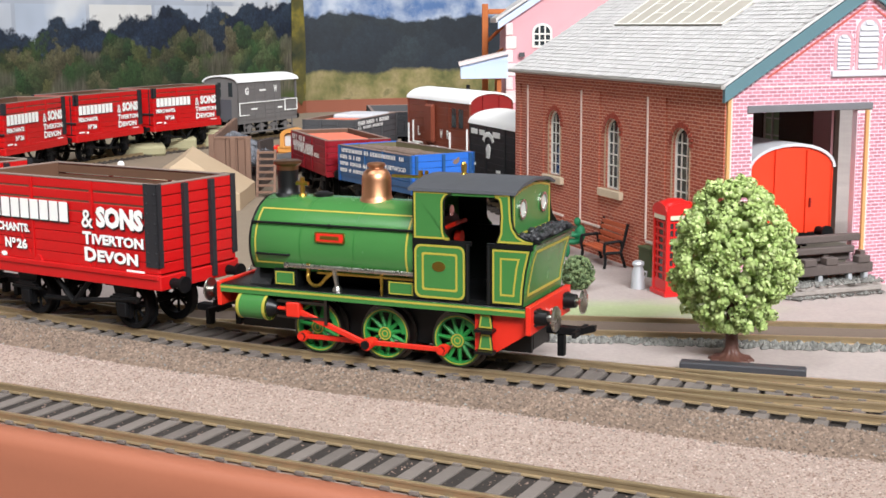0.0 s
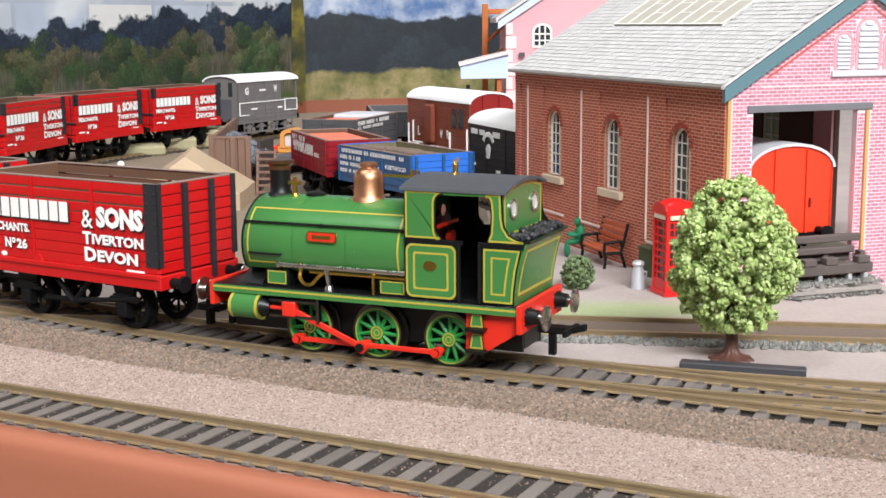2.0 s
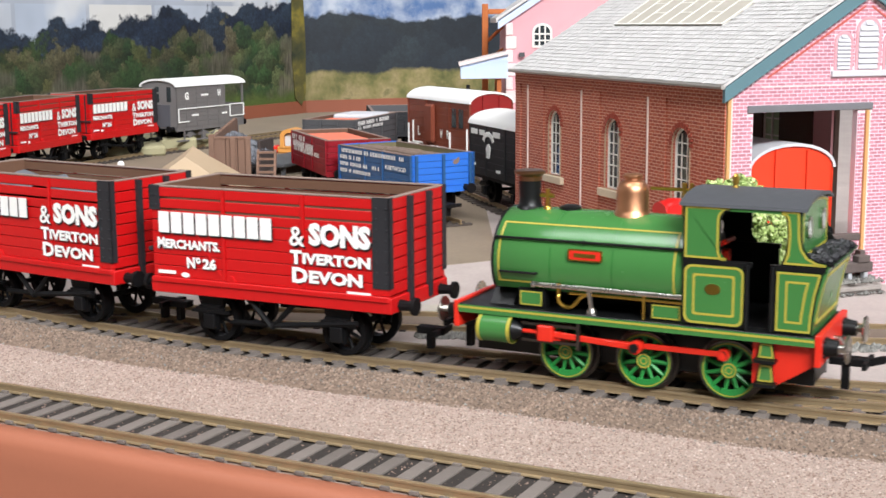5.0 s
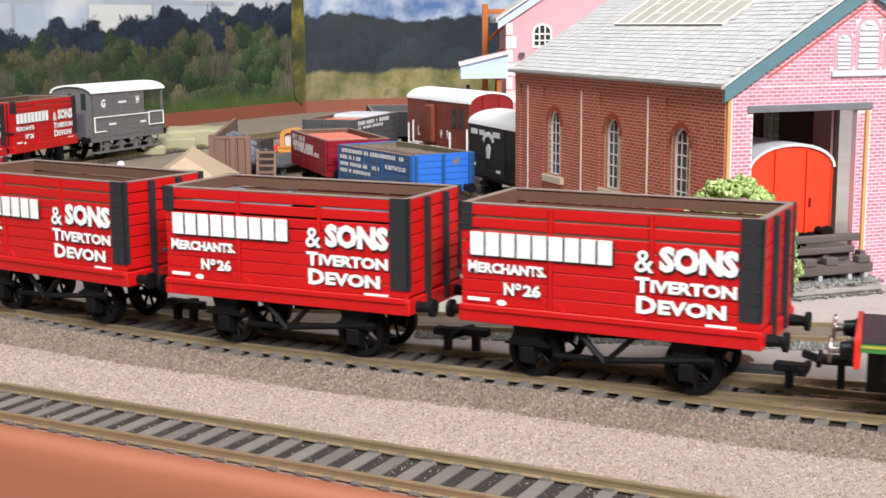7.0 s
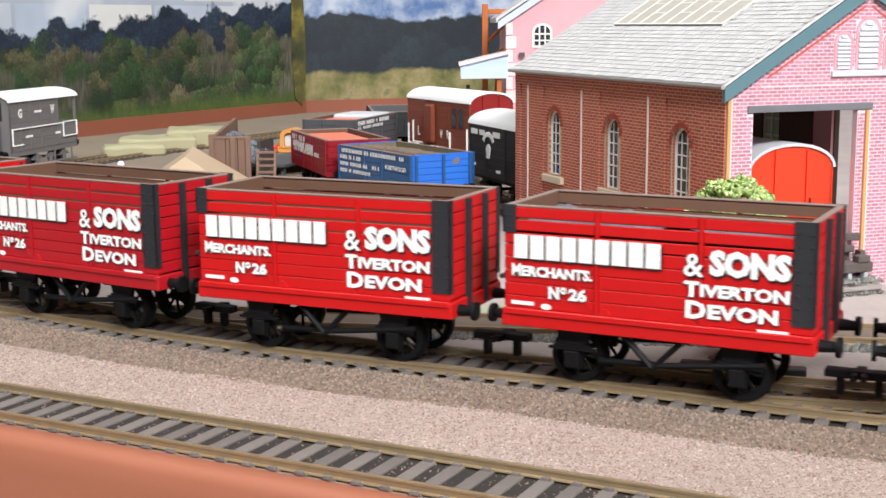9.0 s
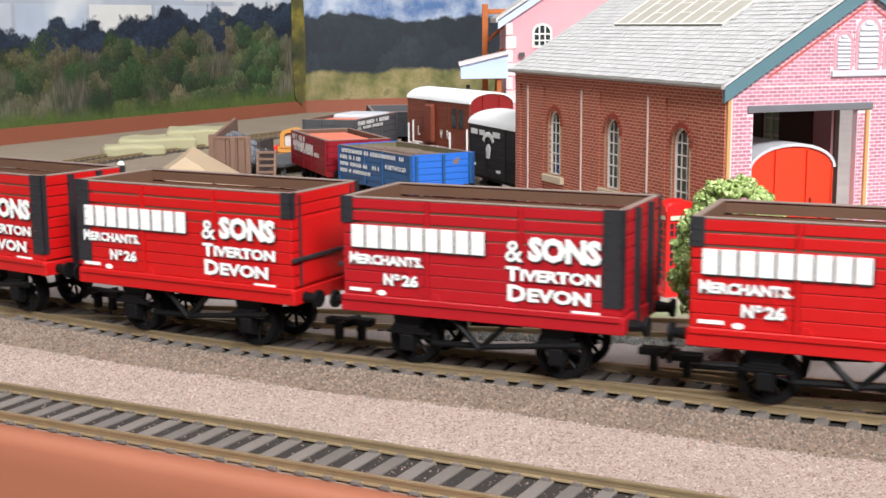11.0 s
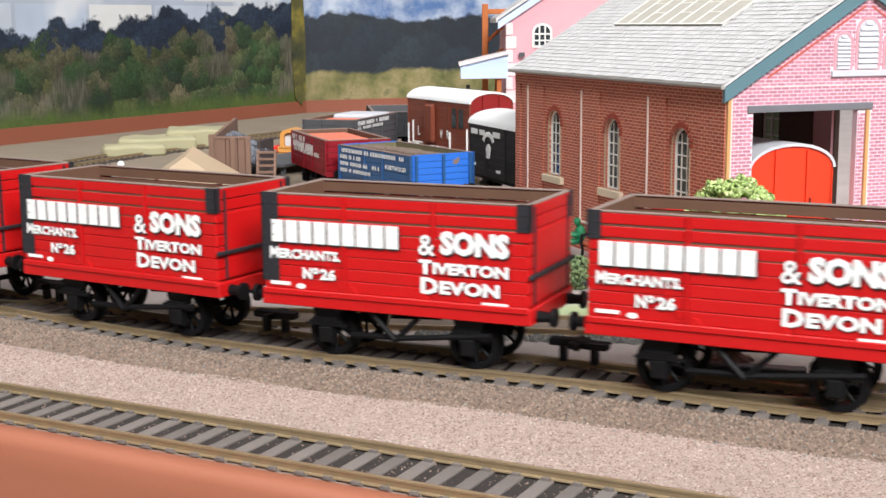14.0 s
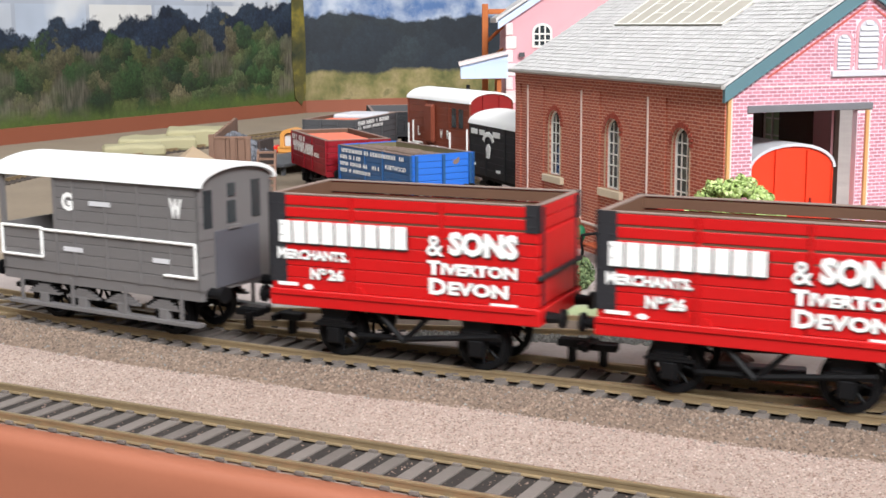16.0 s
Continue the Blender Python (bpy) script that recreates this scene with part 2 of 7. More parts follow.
def grains(name, spots, material, label, category, size, flat=0.7):
    """many small stones at (x, y, z), one mesh"""
    base = np.array([(1, 0, 0), (-1, 0, 0), (0, 1, 0), (0, -1, 0), (0, 0, 1), (0, 0, -1)], float)
    tri = np.array([(0, 2, 4), (2, 1, 4), (1, 3, 4), (3, 0, 4), (2, 0, 5), (1, 2, 5), (3, 1, 5), (0, 3, 5)])
    rng = np.random.default_rng(len(spots))
    V, F = [], []
    for i, p in enumerate(spots):
        a = rng.uniform(0, 6.28)
        c, s = math.cos(a), math.sin(a)
        v = base * (size * rng.uniform(0.55, 1.3)) * rng.uniform(0.65, 1.3, (6, 1)) * np.array((1, rng.uniform(0.6, 1), flat))
        v = v @ np.array(((c, s, 0), (-s, c, 0), (0, 0, 1)))
        V.append((v + p) * K)
        F.append(tri + 6 * i)
    me = bpy.data.meshes.new(name)
    me.from_pydata(np.concatenate(V).tolist(), [], np.concatenate(F).tolist())
    me.materials.append(material)
    return tagged(new(name, me), label, category, "", "stuff")


def lettering(body, w, h, bold=0.0):
    """built-in font, filled, as a flat bmesh of width w and height h from the origin, on x and z"""
    cu = bpy.data.curves.new("letters", "FONT")
    cu.body, cu.offset, cu.resolution_u = body, bold, 2
    tmp = new("letters", cu)
    bpy.context.view_layer.update()
    me = bpy.data.meshes.new_from_object(tmp)
    bpy.data.objects.remove(tmp)
    bm = B()
    bm.from_mesh(me)
    bpy.data.meshes.remove(me)
    xs = [v.co.x for v in bm.verts]
    ys = [v.co.y for v in bm.verts]
    sx, sy = w / (max(xs) - min(xs)), h / (max(ys) - min(ys))
    x0, y0 = min(xs), min(ys)
    for v in bm.verts:
        v.co = ((v.co.x - x0) * sx, 0, (v.co.y - y0) * sy)
    return bm


def shift(bm, dx=0, dy=0, dz=0):
    bmesh.ops.translate(bm, vec=(dx, dy, dz), verts=bm.verts)
    return bm


def half_turn(bm):
    bmesh.ops.rotate(bm, cent=(0, 0, 0), matrix=Matrix.Rotation(math.pi, 3, "Z"), verts=bm.verts)
    return bm


def join(bm, other):
    me = bpy.data.meshes.new("tmp")
    other.to_mesh(me)
    other.free()
    bm.from_mesh(me)
    bpy.data.meshes.remove(me)
    return bm
# ---- the line of the running track: far curve, hidden bend, near curve ----
def running_line():
    b = radians(152)
    q, back = (270 + 523 * math.cos(b), 642 + 523 * math.sin(b)), 523 * radians(0.5)
    pts = [(q[0] + math.sin(b) * back * k, q[1] - math.cos(b) * back * k) for k in range(68, 0, -1)]
    pts += [(270 + 523 * math.cos(radians(a / 2)), 642 + 523 * math.sin(radians(a / 2))) for a in range(304, 345)]
    p0, a = np.array(pts[-1]), radians(172)
    t0 = np.array([-math.sin(a), math.cos(a)])
    c2, R, b = np.array([469.5, 1262.6]), 1057, radians(-124.4)
    p1, t1 = c2 + R * np.array([math.cos(b), math.sin(b)]), np.array([-math.sin(b), math.cos(b)])
    span = np.linalg.norm(p1 - p0) * 2.9
    for u in np.linspace(0, 1, 60)[1:-1]:
        h = (2 * u**3 - 3 * u**2 + 1, u**3 - 2 * u**2 + u, -2 * u**3 + 3 * u**2, u**3 - u**2)
        pts.append(tuple(h[0] * p0 + h[1] * span * t0 + h[2] * p1 + h[3] * span * t1))
    for a in np.radians(np.linspace(-124.4, -72, 105)):
        pts.append(tuple(c2 + R * np.array([math.cos(a), math.sin(a)])))
    pts = np.array(pts)
    # the sectional track runs straighter through the turnout in the middle
    k = 1 + 0.0168 * np.exp(-(((pts[:, 0] / pts[:, 1]) - 0.0667) / 0.1236) ** 2 / 2) * (pts[:, 1] < 560)
    return pts * k[:, None], np.r_[0, np.cumsum(np.linalg.norm(np.diff(pts, axis=0), axis=1))]


LINE, LEN = running_line()
NEAR0 = LEN[108 + 59]  # where the near curve begins


def on_line(s):
    return np.array([np.interp(s, LEN, LINE[:, 0]), np.interp(s, LEN, LINE[:, 1])])


# ---- ground ----
def ground_material():
    m, nt, b = shader("pinkish_grey_yard_ground")
    base = mixc(nt, noise_out(nt, 12, 5), lin(184, 172, 166), lin(156, 144, 139))
    tc = nt.nodes.new("ShaderNodeTexCoord")
    v0 = nt.nodes.new("ShaderNodeVectorMath")
    v0.operation = "SUBTRACT"
    v0.inputs[1].default_value = (0.05, 0.384, 0)
    nt.links.new(tc.outputs["Object"], v0.inputs[0])
    v1 = nt.nodes.new("ShaderNodeVectorMath")
    v1.operation = "MULTIPLY"
    v1.inputs[1].default_value = (22, 70, 0)
    nt.links.new(v0.outputs[0], v1.inputs[0])
    v2 = nt.nodes.new("ShaderNodeVectorMath")
    v2.operation = "LENGTH"
    nt.links.new(v1.outputs[0], v2.inputs[0])
    add = nt.nodes.new("ShaderNodeMath")
    add.operation = "ADD"
    nt.links.new(v2.outputs["Value"], add.inputs[0])
    nt.links.new(noise_out(nt, 60, 4), add.inputs[1])
    f = nt.nodes.new("ShaderNodeMapRange")
    f.inputs[1].default_value, f.inputs[2].default_value, f.inputs[3].default_value, f.inputs[4].default_value = 0.9, 1.8, 0.95, 0.0
    nt.links.new(add.outputs[0], f.inputs[0])
    col = mixc(nt, f.outputs[0], base, lin(160, 172, 128))
    col = tint(nt, col, noise_out(nt, 28, 6, 0.7), 0.72, 1.22)
    col = tint(nt, col, noise_out(nt, 700, 3), 0.85, 1.15)
    nt.links.new(col, b.inputs["Base Color"])
    b.inputs["Roughness"].default_value = 0.9
    bump(nt, b, noise_out(nt, 900, 3), 0.3, 0.0003)
    return m


GROUND = ground_material()
BALLAST_BED = mat("tan_ballast_bed", (160, 141, 130), 0.95, var=0.15, coarse=80, fine=700, relief=0.8)
BALLAST = mat("tan_ballast_grain", (158, 142, 131), 0.95, var=0.1, relief=0.2, island=0.3)
SHOULDER = mat("brown_ballast_shoulder", (126, 109, 95), 0.95, var=0.3, coarse=120, fine=500, relief=0.9, island=0.5)
YARD_DIRT = mat("far_yard_dirt", (132, 118, 100), 0.95, var=0.2, coarse=25, fine=400, relief=0.6)
GREY_CHIP = mat("grey_stone_chippings", (120, 119, 114), 0.9, var=0.2, relief=0.3, island=0.4)

HEAD = radians(-27.1)
DIR, NRM = np.array([math.cos(HEAD), math.sin(HEAD)]), np.array([-math.sin(HEAD), math.cos(HEAD)])
EDGE = 200.2  # distance of the board's near edge along NRM


def flat(pts, z, name, material, label, category="ground", thick=1.0):
    bm = B()
    prism(bm, pts, "z", z - thick, z)
    return whole(name, bm, material, label, category, "structure", smooth=0)


def strip(u0, u1, d0, d1):
    return [tuple(DIR * u + NRM * d) for u, d in ((u0, d0), (u1, d0), (u1, d1), (u0, d1))]


flat(strip(-900, 600, EDGE, 262) , -3, "ground", BALLAST_BED, "tan granular ballast ground between the two near tracks", thick=6)
flat([tuple(DIR * -900 + NRM * 262), tuple(DIR * 600 + NRM * 262), (900, 1700), (-900, 1700)], -3, "ground_yard", GROUND, "pinkish grey flat yard ground of the layout board", thick=6)

# painted edge of the board, rounded at the top
bm = B()
prof = [(EDGE, -3.0), (EDGE - 0.4, -2.6), (EDGE - 3.6, -2.6), (EDGE - 5.2, -3.3), (EDGE - 6.0, -5.0), (EDGE - 6.3, -9), (EDGE - 7.0, -900), (EDGE, -900)]
rows3 = [[bm.verts.new((*(DIR * u + NRM * d), z)) for d, z in prof] for u in np.linspace(-900, 600, 40)]
for ra, rb in zip(rows3[:-1], rows3[1:]):
    for i in range(len(prof)):
        j = (i + 1) % len(prof)
        bm.faces.new((ra[i], rb[i], rb[j], ra[j]))
bm.faces.new(rows3[0])
bm.faces.new(rows3[-1][::-1])
whole("board_edge", bm, TERRACOTTA, "terracotta painted rounded edge of the layout board", "board edge", "structure", smooth=50)


# ---- tracks ----
def sweep(bm, line, off, prof):
    line = np.asarray(line)
    t = np.gradient(line, axis=0)
    t /= np.linalg.norm(t, axis=1)[:, None]
    n = np.c_[-t[:, 1], t[:, 0]]
    rows = [[bm.verts.new((*(p + m * (off + d)), z)) for d, z in prof] for p, m in zip(line, n)]
    k = len(prof)
    for a, b in zip(rows[:-1], rows[1:]):
        for i in range(k):
            j = (i + 1) % k
            bm.faces.new((a[i], b[i], b[j], a[j]))
    bm.faces.new(rows[0][::-1])
    bm.faces.new(rows[-1])
    return bm


RAIL = [(-0.75, -2.0), (0.75, -2.0), (0.7, -1.75), (0.25, -1.55), (0.25, -0.75), (0.45, -0.55), (0.45, -0.06), (0.36, 0), (-0.36, 0), (-0.45, -0.06), (-0.45, -0.55), (-0.25, -0.75), (-0.25, -1.55), (-0.7, -1.75)]


def track(line, name, label, z=0.0, pitch=6.2, left=14.5, right=14.5, sleeper_mat=None, most=300, sleepers=True):
    line = np.asarray(line, float)
    tk = thing(name, 0, 0, z, 0, label, "railway track", "", "structure")
    for off in (8.25 + 0.4, -8.25 - 0.4):
        part("rail", sweep(B(), line, off, RAIL), RAIL_SIDE, tk, "weathered nickel-silver rail")
    if not sleepers:
        return tk
    L = np.r_[0, np.cumsum(np.linalg.norm(np.diff(line, axis=0), axis=1))]
    bm = box(B(), -1.45, -right, -3.3, 1.45, left, -2.0, 0.12)
    for off in (8.65, -8.65):  # moulded chairs either side of the rail
        box(bm, -0.9, off - 1.5, -2.05, 0.9, off - 0.72, -1.45)
        box(bm, -0.9, off + 0.72, -2.05, 0.9, off + 1.5, -1.45)
    first, k = None, 0
    for s in np.arange(2, L[-1] - 2, pitch):
        p = [np.interp(s, L, line[:, i]) for i in (0, 1)]
        q = [np.interp(s + 1, L, line[:, i]) for i in (0, 1)]
        rz = math.degrees(math.atan2(q[1] - p[1], q[0] - p[0])) + random.uniform(-0.7, 0.7)
        k += 1
        if k > most:
            break
        if first is None:
            first = part("sleeper", bm, sleeper_mat or SLEEPER, tk, "", 0, (*p, 0), (0, 0, rz))
        else:
            again("sleeper", first, tk, (*p, 0), (0, 0, rz))
    return tk


near_part = LINE[(LEN > NEAR0 - 60) & (LEN < NEAR0 + 420)]
far_part = LINE[LEN < LEN[112]]
bend_part = LINE[(LEN >= LEN[111]) & (LEN <= NEAR0 - 55)]
track(near_part, "running_track", "main running track with grey-brown sleepers and weathered rails")
track(far_part, "far_running_track", "far stretch of the running track on brown sleepers", sleeper_mat=SLEEPER_DARK)
track(bend_part, "end_curve_track", "end curve of the running track on brown sleepers", sleeper_mat=SLEEPER_DARK)
front_mid = 218.9 - 0.3 - 8.3
track([tuple(DIR * u + NRM * front_mid) for u in np.linspace(-520, 260, 60)], "front_track", "front track with grey sleepers beside the board edge", z=-0.5, right=9.4, left=13.5)
SID = radians(-9.0)
sid_line = [(34 + u * math.cos(SID), 361.5 + u * math.sin(SID)) for u in np.linspace(-220, 260, 40)]
track(sid_line, "yard_siding_track", "yard siding track sunk in the ground behind a tree", z=-1.2, left=9.5, right=10.5, sleeper_mat=SLEEPER_DARK)

# turnout leaving the running track towards the yard
s_t = NEAR0 + 70
p_t, q_t = on_line(s_t), on_line(s_t + 1)
h_t = math.atan2(q_t[1] - p_t[1], q_t[0] - p_t[0])
turn_line, pp, hh = [], p_t + 0.0, h_t
for i in range(80):
    turn_line.append(tuple(pp))
    hh += 4 / 760 if i < 48 else 0
    pp = pp + 4 * np.array([math.cos(hh), math.sin(hh)])
tt = track(turn_line, "turnout", "turnout diverging from the running track with long dark timbers", z=-0.05, left=13, right=4, sleeper_mat=SLEEPER)

# ---- a rough surround for reflections ----
bm = B()
box(bm, -3200, -2600, -905, 3200, 3400, -900)
whole("floor", bm, ROOM_WALL, "plain pale floor of the hall", "floor", "structure", 0)
for nm, b6 in (("wall_north", (-3200, 3400, -900, 3200, 3450, 2300)), ("wall_south", (-3200, -2650, -900, 3200, -2600, 2300)), ("wall_west", (-3250, -2600, -900, -3200, 3400, 2300)), ("wall_east", (3200, -2600, -900, 3250, 3400, 2300)), ("ceiling", (-3200, -2600, 2300, 3200, 3400, 2350))):
    whole(nm, box(B(), *b6), ROOM_WALL, "plain off-white hall surface", "wall" if "wall" in nm else "ceiling", "structure", 0)


# ---- wagons ----
WL, WW, WH, WB = 70.2, 30.4, 41.0, 13.0  # length, width, top, underside of the solebar


def axle_set(parent, x, r=6.3, seg=20, spokes=0, tread=None):
    """one wheelset: two wheels and the axle in a single turning part"""
    bm = B()
    tube(bm, (0, -9, 0), (0, 9, 0), 0.8, 0.8, 8)
    for sy in (-1, 1):
        y = sy * 7.2
        outer = [(r * math.cos(2 * math.pi * i / seg), r * math.sin(2 * math.pi * i / seg)) for i in range(seg)]
        inner = [(0.78 * a, 0.78 * b) for a, b in outer]
        ring_frame(bm, outer, inner, "y", y + sy * 0.2, y + sy * 2.6)
        fl = [(1.1 * a, 1.1 * b) for a, b in outer]
        ring_frame(bm, fl, inner, "y", y - sy * 0.5, y + sy * 0.2)
        for k in range(8):
            a = 2 * math.pi * k / 8
            tube(bm, (1.1 * math.cos(a), y + sy * 1.2, 1.1 * math.sin(a)), (0.8 * r * math.cos(a), y + sy * 1.2, 0.8 * r * math.sin(a)), 0.42, 0.42, 6)
        tube(bm, (0, y, 0), (0, y + sy * 2.8, 0), 1.5, 1.5, 10)
    return part("wheelset", bm, BLACK, parent, "black spoked wheelset with thin flanges", at=(x, 0, r))


def underframe(w, length, wb, mat_=BLACK, z=13.0, brake=True):
    for sy in (-1, 1):
        for sx in (-1, 1):
            x = sx * wb / 2
            bm = prism(B(), [(x - 4.2, z), (x + 4.2, z), (x + 2.2, 6.2), (x + 1.8, 3.6), (x - 1.8, 3.6), (x - 2.2, 6.2)], "y", sy * 11.2, sy * 12.6)
            box(bm, x - 1.7, sy * 12.6, 4.2, x + 1.7, sy * 14.0, 8.0, 0.2)
            for k in range(3):  # leaf spring
                box(bm, x - 5.6 + k * 1.2, sy * 12.4, 8.2 + k * 0.7, x + 5.6 - k * 1.2, sy * 13.6, 8.8 + k * 0.7)
            part("axlebox", bm, mat_, w, "black axlebox with leaf spring")
        if brake:
            bm = B()
            for p0, p1 in (((-7, sy * 13, z), (0, sy * 13, 6.0)), ((7, sy * 13, z), (0, sy * 13, 6.0)), ((0, sy * 13, 6.6), (wb / 2 + 6, sy * 13.4, 9.4)), ((0, sy * 12, 6.6), (-wb / 2 + 6, sy * 11.5, 6.0))):
                tube(bm, p0, p1, 0.75, 0.75, 6)
            part("brake_gear", bm, mat_, w, "black V-hanger and long brake lever")
    for sx in (-1, 1):
        x = sx * length / 2
        for sy in (-1, 1):
            bm = tube(B(), (x, sy * 11, z + 1.6), (x + sx * 4.2, sy * 11, z + 1.6), 1.5, 1.1, 10)
            tube(bm, (x + sx * 4.2, sy * 11, z + 1.6), (x + sx * 5.2, sy * 11, z + 1.6), 2.2, 2.2, 14)
            part("buffer", bm, mat_, w, "black round-headed buffer")
        bm = box(B(), min(x, x + sx * 7.6), -1.6, 5.6, max(x, x + sx * 7.6), 1.6, 7.4, 0.2)
        box(bm, x + sx * 6.6 - 0.6, -4.6, 5.8, x + sx * 6.6 + 0.6, 4.6, 7.2)
        box(bm, x + sx * 3.4 - 0.8, -1.0, 1.8, x + sx * 3.4 + 0.8, 1.0, 5.8)
        part("coupling", bm, mat_, w, "black tension-lock coupling")


def block_word(n, w, h):
    """a word drawn as plain letter-sized bars"""
    bm = B()
    step = w / n
    for i in range(n):
        x, cw = i * step + 0.07 * step, 0.86 * step
        bm.faces.new([bm.verts.new((x + cw * p, 0, h * q)) for p, q in ((0, 0), (1, 0), (1, 1), (0, 1))])
    return bm


def open_wagon(paint, turned=False, load=None, label=""):
    w = thing("open_wagon", 0, 0, 0, 0, label, "railway wagon", "lettered wagons of the moving train")
    hl, hw = WL / 2, WW / 2
    zf = 17.5
    n, ph = 8, (WH - zf) / 8
    # floor and headstocks
    part("wagon_floor", box(B(), -hl + 1.2, -hw + 1.2, zf - 1, hl - 1.2, hw - 1.2, zf + 0.4), WAGON_INSIDE, w, "brown wagon floor")
    for sy in (-1, 1):
        y0, y1 = sorted((sy * (hw - 1.3), sy * (hw + 0.2)))
        part("solebar", box(B(), -hl - 0.3, y0, WB, hl + 0.3, y1 + (0.5 if sy > 0 else 0), zf - 1.6, 0.2), paint, w, "red solebar with a ledge")
        part("curb_rail", box(B(), -hl, min(sy * (hw - 1), sy * (hw + 0.75)), zf - 1.7, hl, max(sy * (hw - 1), sy * (hw + 0.75)), zf - 0.2, 0.2), paint, w)
    for sx in (-1, 1):
        x0, x1 = sorted((sx * (hl - 1.4), sx * (hl + 0.6)))
        part("headstock", box(B(), x0, -hw - 0.3, WB, x1, hw + 0.3, zf - 0.6, 0.25), paint, w, "red headstock")
    # planks of the sides: three lengths, the door in the middle; slots under the top planks
    cuts = [-hl + 0.2, -12.6, 11.0, hl - 0.2]
    for sy in (-1, 1):
        for k in range(n):
            z0 = zf - 0.2 + k * (ph + 0.02)
            gap = 0.16 if k < 5 else 0.6
            for a, b in zip(cuts[:-1], cuts[1:]):
                bm = B()
                ya, yb = sorted((sy * (hw - 0.75), sy * hw))
                box(bm, a + (0.15 if a == cuts[0] else 0.62), ya, z0 + gap * 0.5, b - (0.15 if b == cuts[-1] else 0.62), yb, z0 + ph - gap * 0.5, 0.1)
                part("plank", bm, paint, w, smooth=0)
        # inner lining, slots left open between the top planks
        for k in range(n):
            z0 = zf + k * ph
            top = z0 + ph - (0.0 if k < 4 else 0.55)
            ya, yb = sorted((sy * (hw - 1.45), sy * (hw - 0.7)))
            part("inner_plank", box(B(), -hl + 0.7, ya, z0, hl - 0.7, yb, top), WAGON_INSIDE, w, smooth=0)
        ya, yb = sorted((sy * (hw - 1.5), sy * (hw + 0.05)))
        part("rim", box(B(), -hl, ya, WH - 0.25, hl, yb, WH + 0.15, 0.1), WAGON_RIM, w, "grey worn top rim")
        for xx in (-12.6, 11.0):
            ya, yb = sorted((sy * (hw - 0.5), sy * (hw + 0.3)))
            part("strap", box(B(), xx - 0.34, ya, zf, xx + 0.55, yb, WH - 0.3), IRON if paint is None else paint, w, "iron door strap", smooth=0)
        for xx in (-10.5, 8.6):
            part("door_hinge", prism(B(), [(xx - 1.6, zf - 0.2), (xx + 1.6, zf - 0.2), (xx + 0.5, zf + 1.4), (xx - 0.5, zf + 1.4)], "y", *sorted((sy * hw, sy * (hw + 0.5)))), paint, w)
        part("diagonal_brace", prism(B(), [(-24.6, 34), (-23.8, 34), (-13.4, zf + 1), (-14.4, zf + 1)], "y", *sorted((sy * hw, sy * (hw + 0.22)))), paint, w)
    for sx in (-1, 1):
        for k in range(n):
            z0 = zf - 0.2 + k * (ph + 0.02)
            xa, xb = sorted((sx * (hl - 0.75), sx * hl))
            part("end_plank", box(B(), xa, -hw + 0.3, z0 + 0.14, xb, hw - 0.3, z0 + ph - 0.14, 0.1), paint, w, smooth=0)
        xa, xb = sorted((sx * (hl - 1.45), sx * (hl - 0.7)))
        part("end_lining", box(B(), xa, -hw + 1, zf, xb, hw - 1, WH - 0.1), WAGON_INSIDE, w, "brown inner end")
        xa, xb = sorted((sx * (hl - 1.5), sx * (hl + 0.05)))
        part("rim", box(B(), xa, -hw, WH - 0.25, xb, hw, WH + 0.15, 0.1), WAGON_RIM, w, "grey worn top rim")
        if sx == (-1 if turned else 1):
            for yy in (-5.2, 5.2):  # end stanchions
                xa, xb = sorted((sx * hl, sx * (hl + 1.2)))
                part("end_stanchion", prism(B(), [(xa, WH - 0.3), (xb if sx > 0 else xa, WH - 0.3), (xb, WB + 1), (xa, WB + 1)] if sx > 0 else [(xb, WH - 0.3), (xa, WH - 0.3), (xa, WB + 1), (xb, WB + 1)], "y", yy - 0.8, yy + 0.8), IRON, w, "black end stanchion")
        else:  # drop door: slim red edge straps, hinge bar and black locking bar
            xa, xb = sorted((sx * hl, sx * (hl + 0.35)))
            part("end_door", box(B(), *sorted((sx * (hl - 0.1), sx * (hl + 0.2)))[:1], -11.2, zf + 0.4, sorted((sx * (hl - 0.1), sx * (hl + 0.2)))[1], 11.2, WH - 6.6, 0.1), paint, w, "flat red end door", smooth=0)
            for yy in (-11.8, 11.8):
                part("end_strap", box(B(), xa, yy - 0.35, zf, xb, yy + 0.35, WH - 0.6), IRON, w, "thin black end strap", smooth=0)
            xa, xb = sorted((sx * hl, sx * (hl + 1.1)))
            part("locking_bar", box(B(), xa, -hw - 0.4, zf + 6.4, xb, hw + 0.4, zf + 7.4, 0.15), IRON, w, "black locking bar across the end door", smooth=0)
    # corner plates: tall at one end, short at the other
    tall = -1 if turned else 1
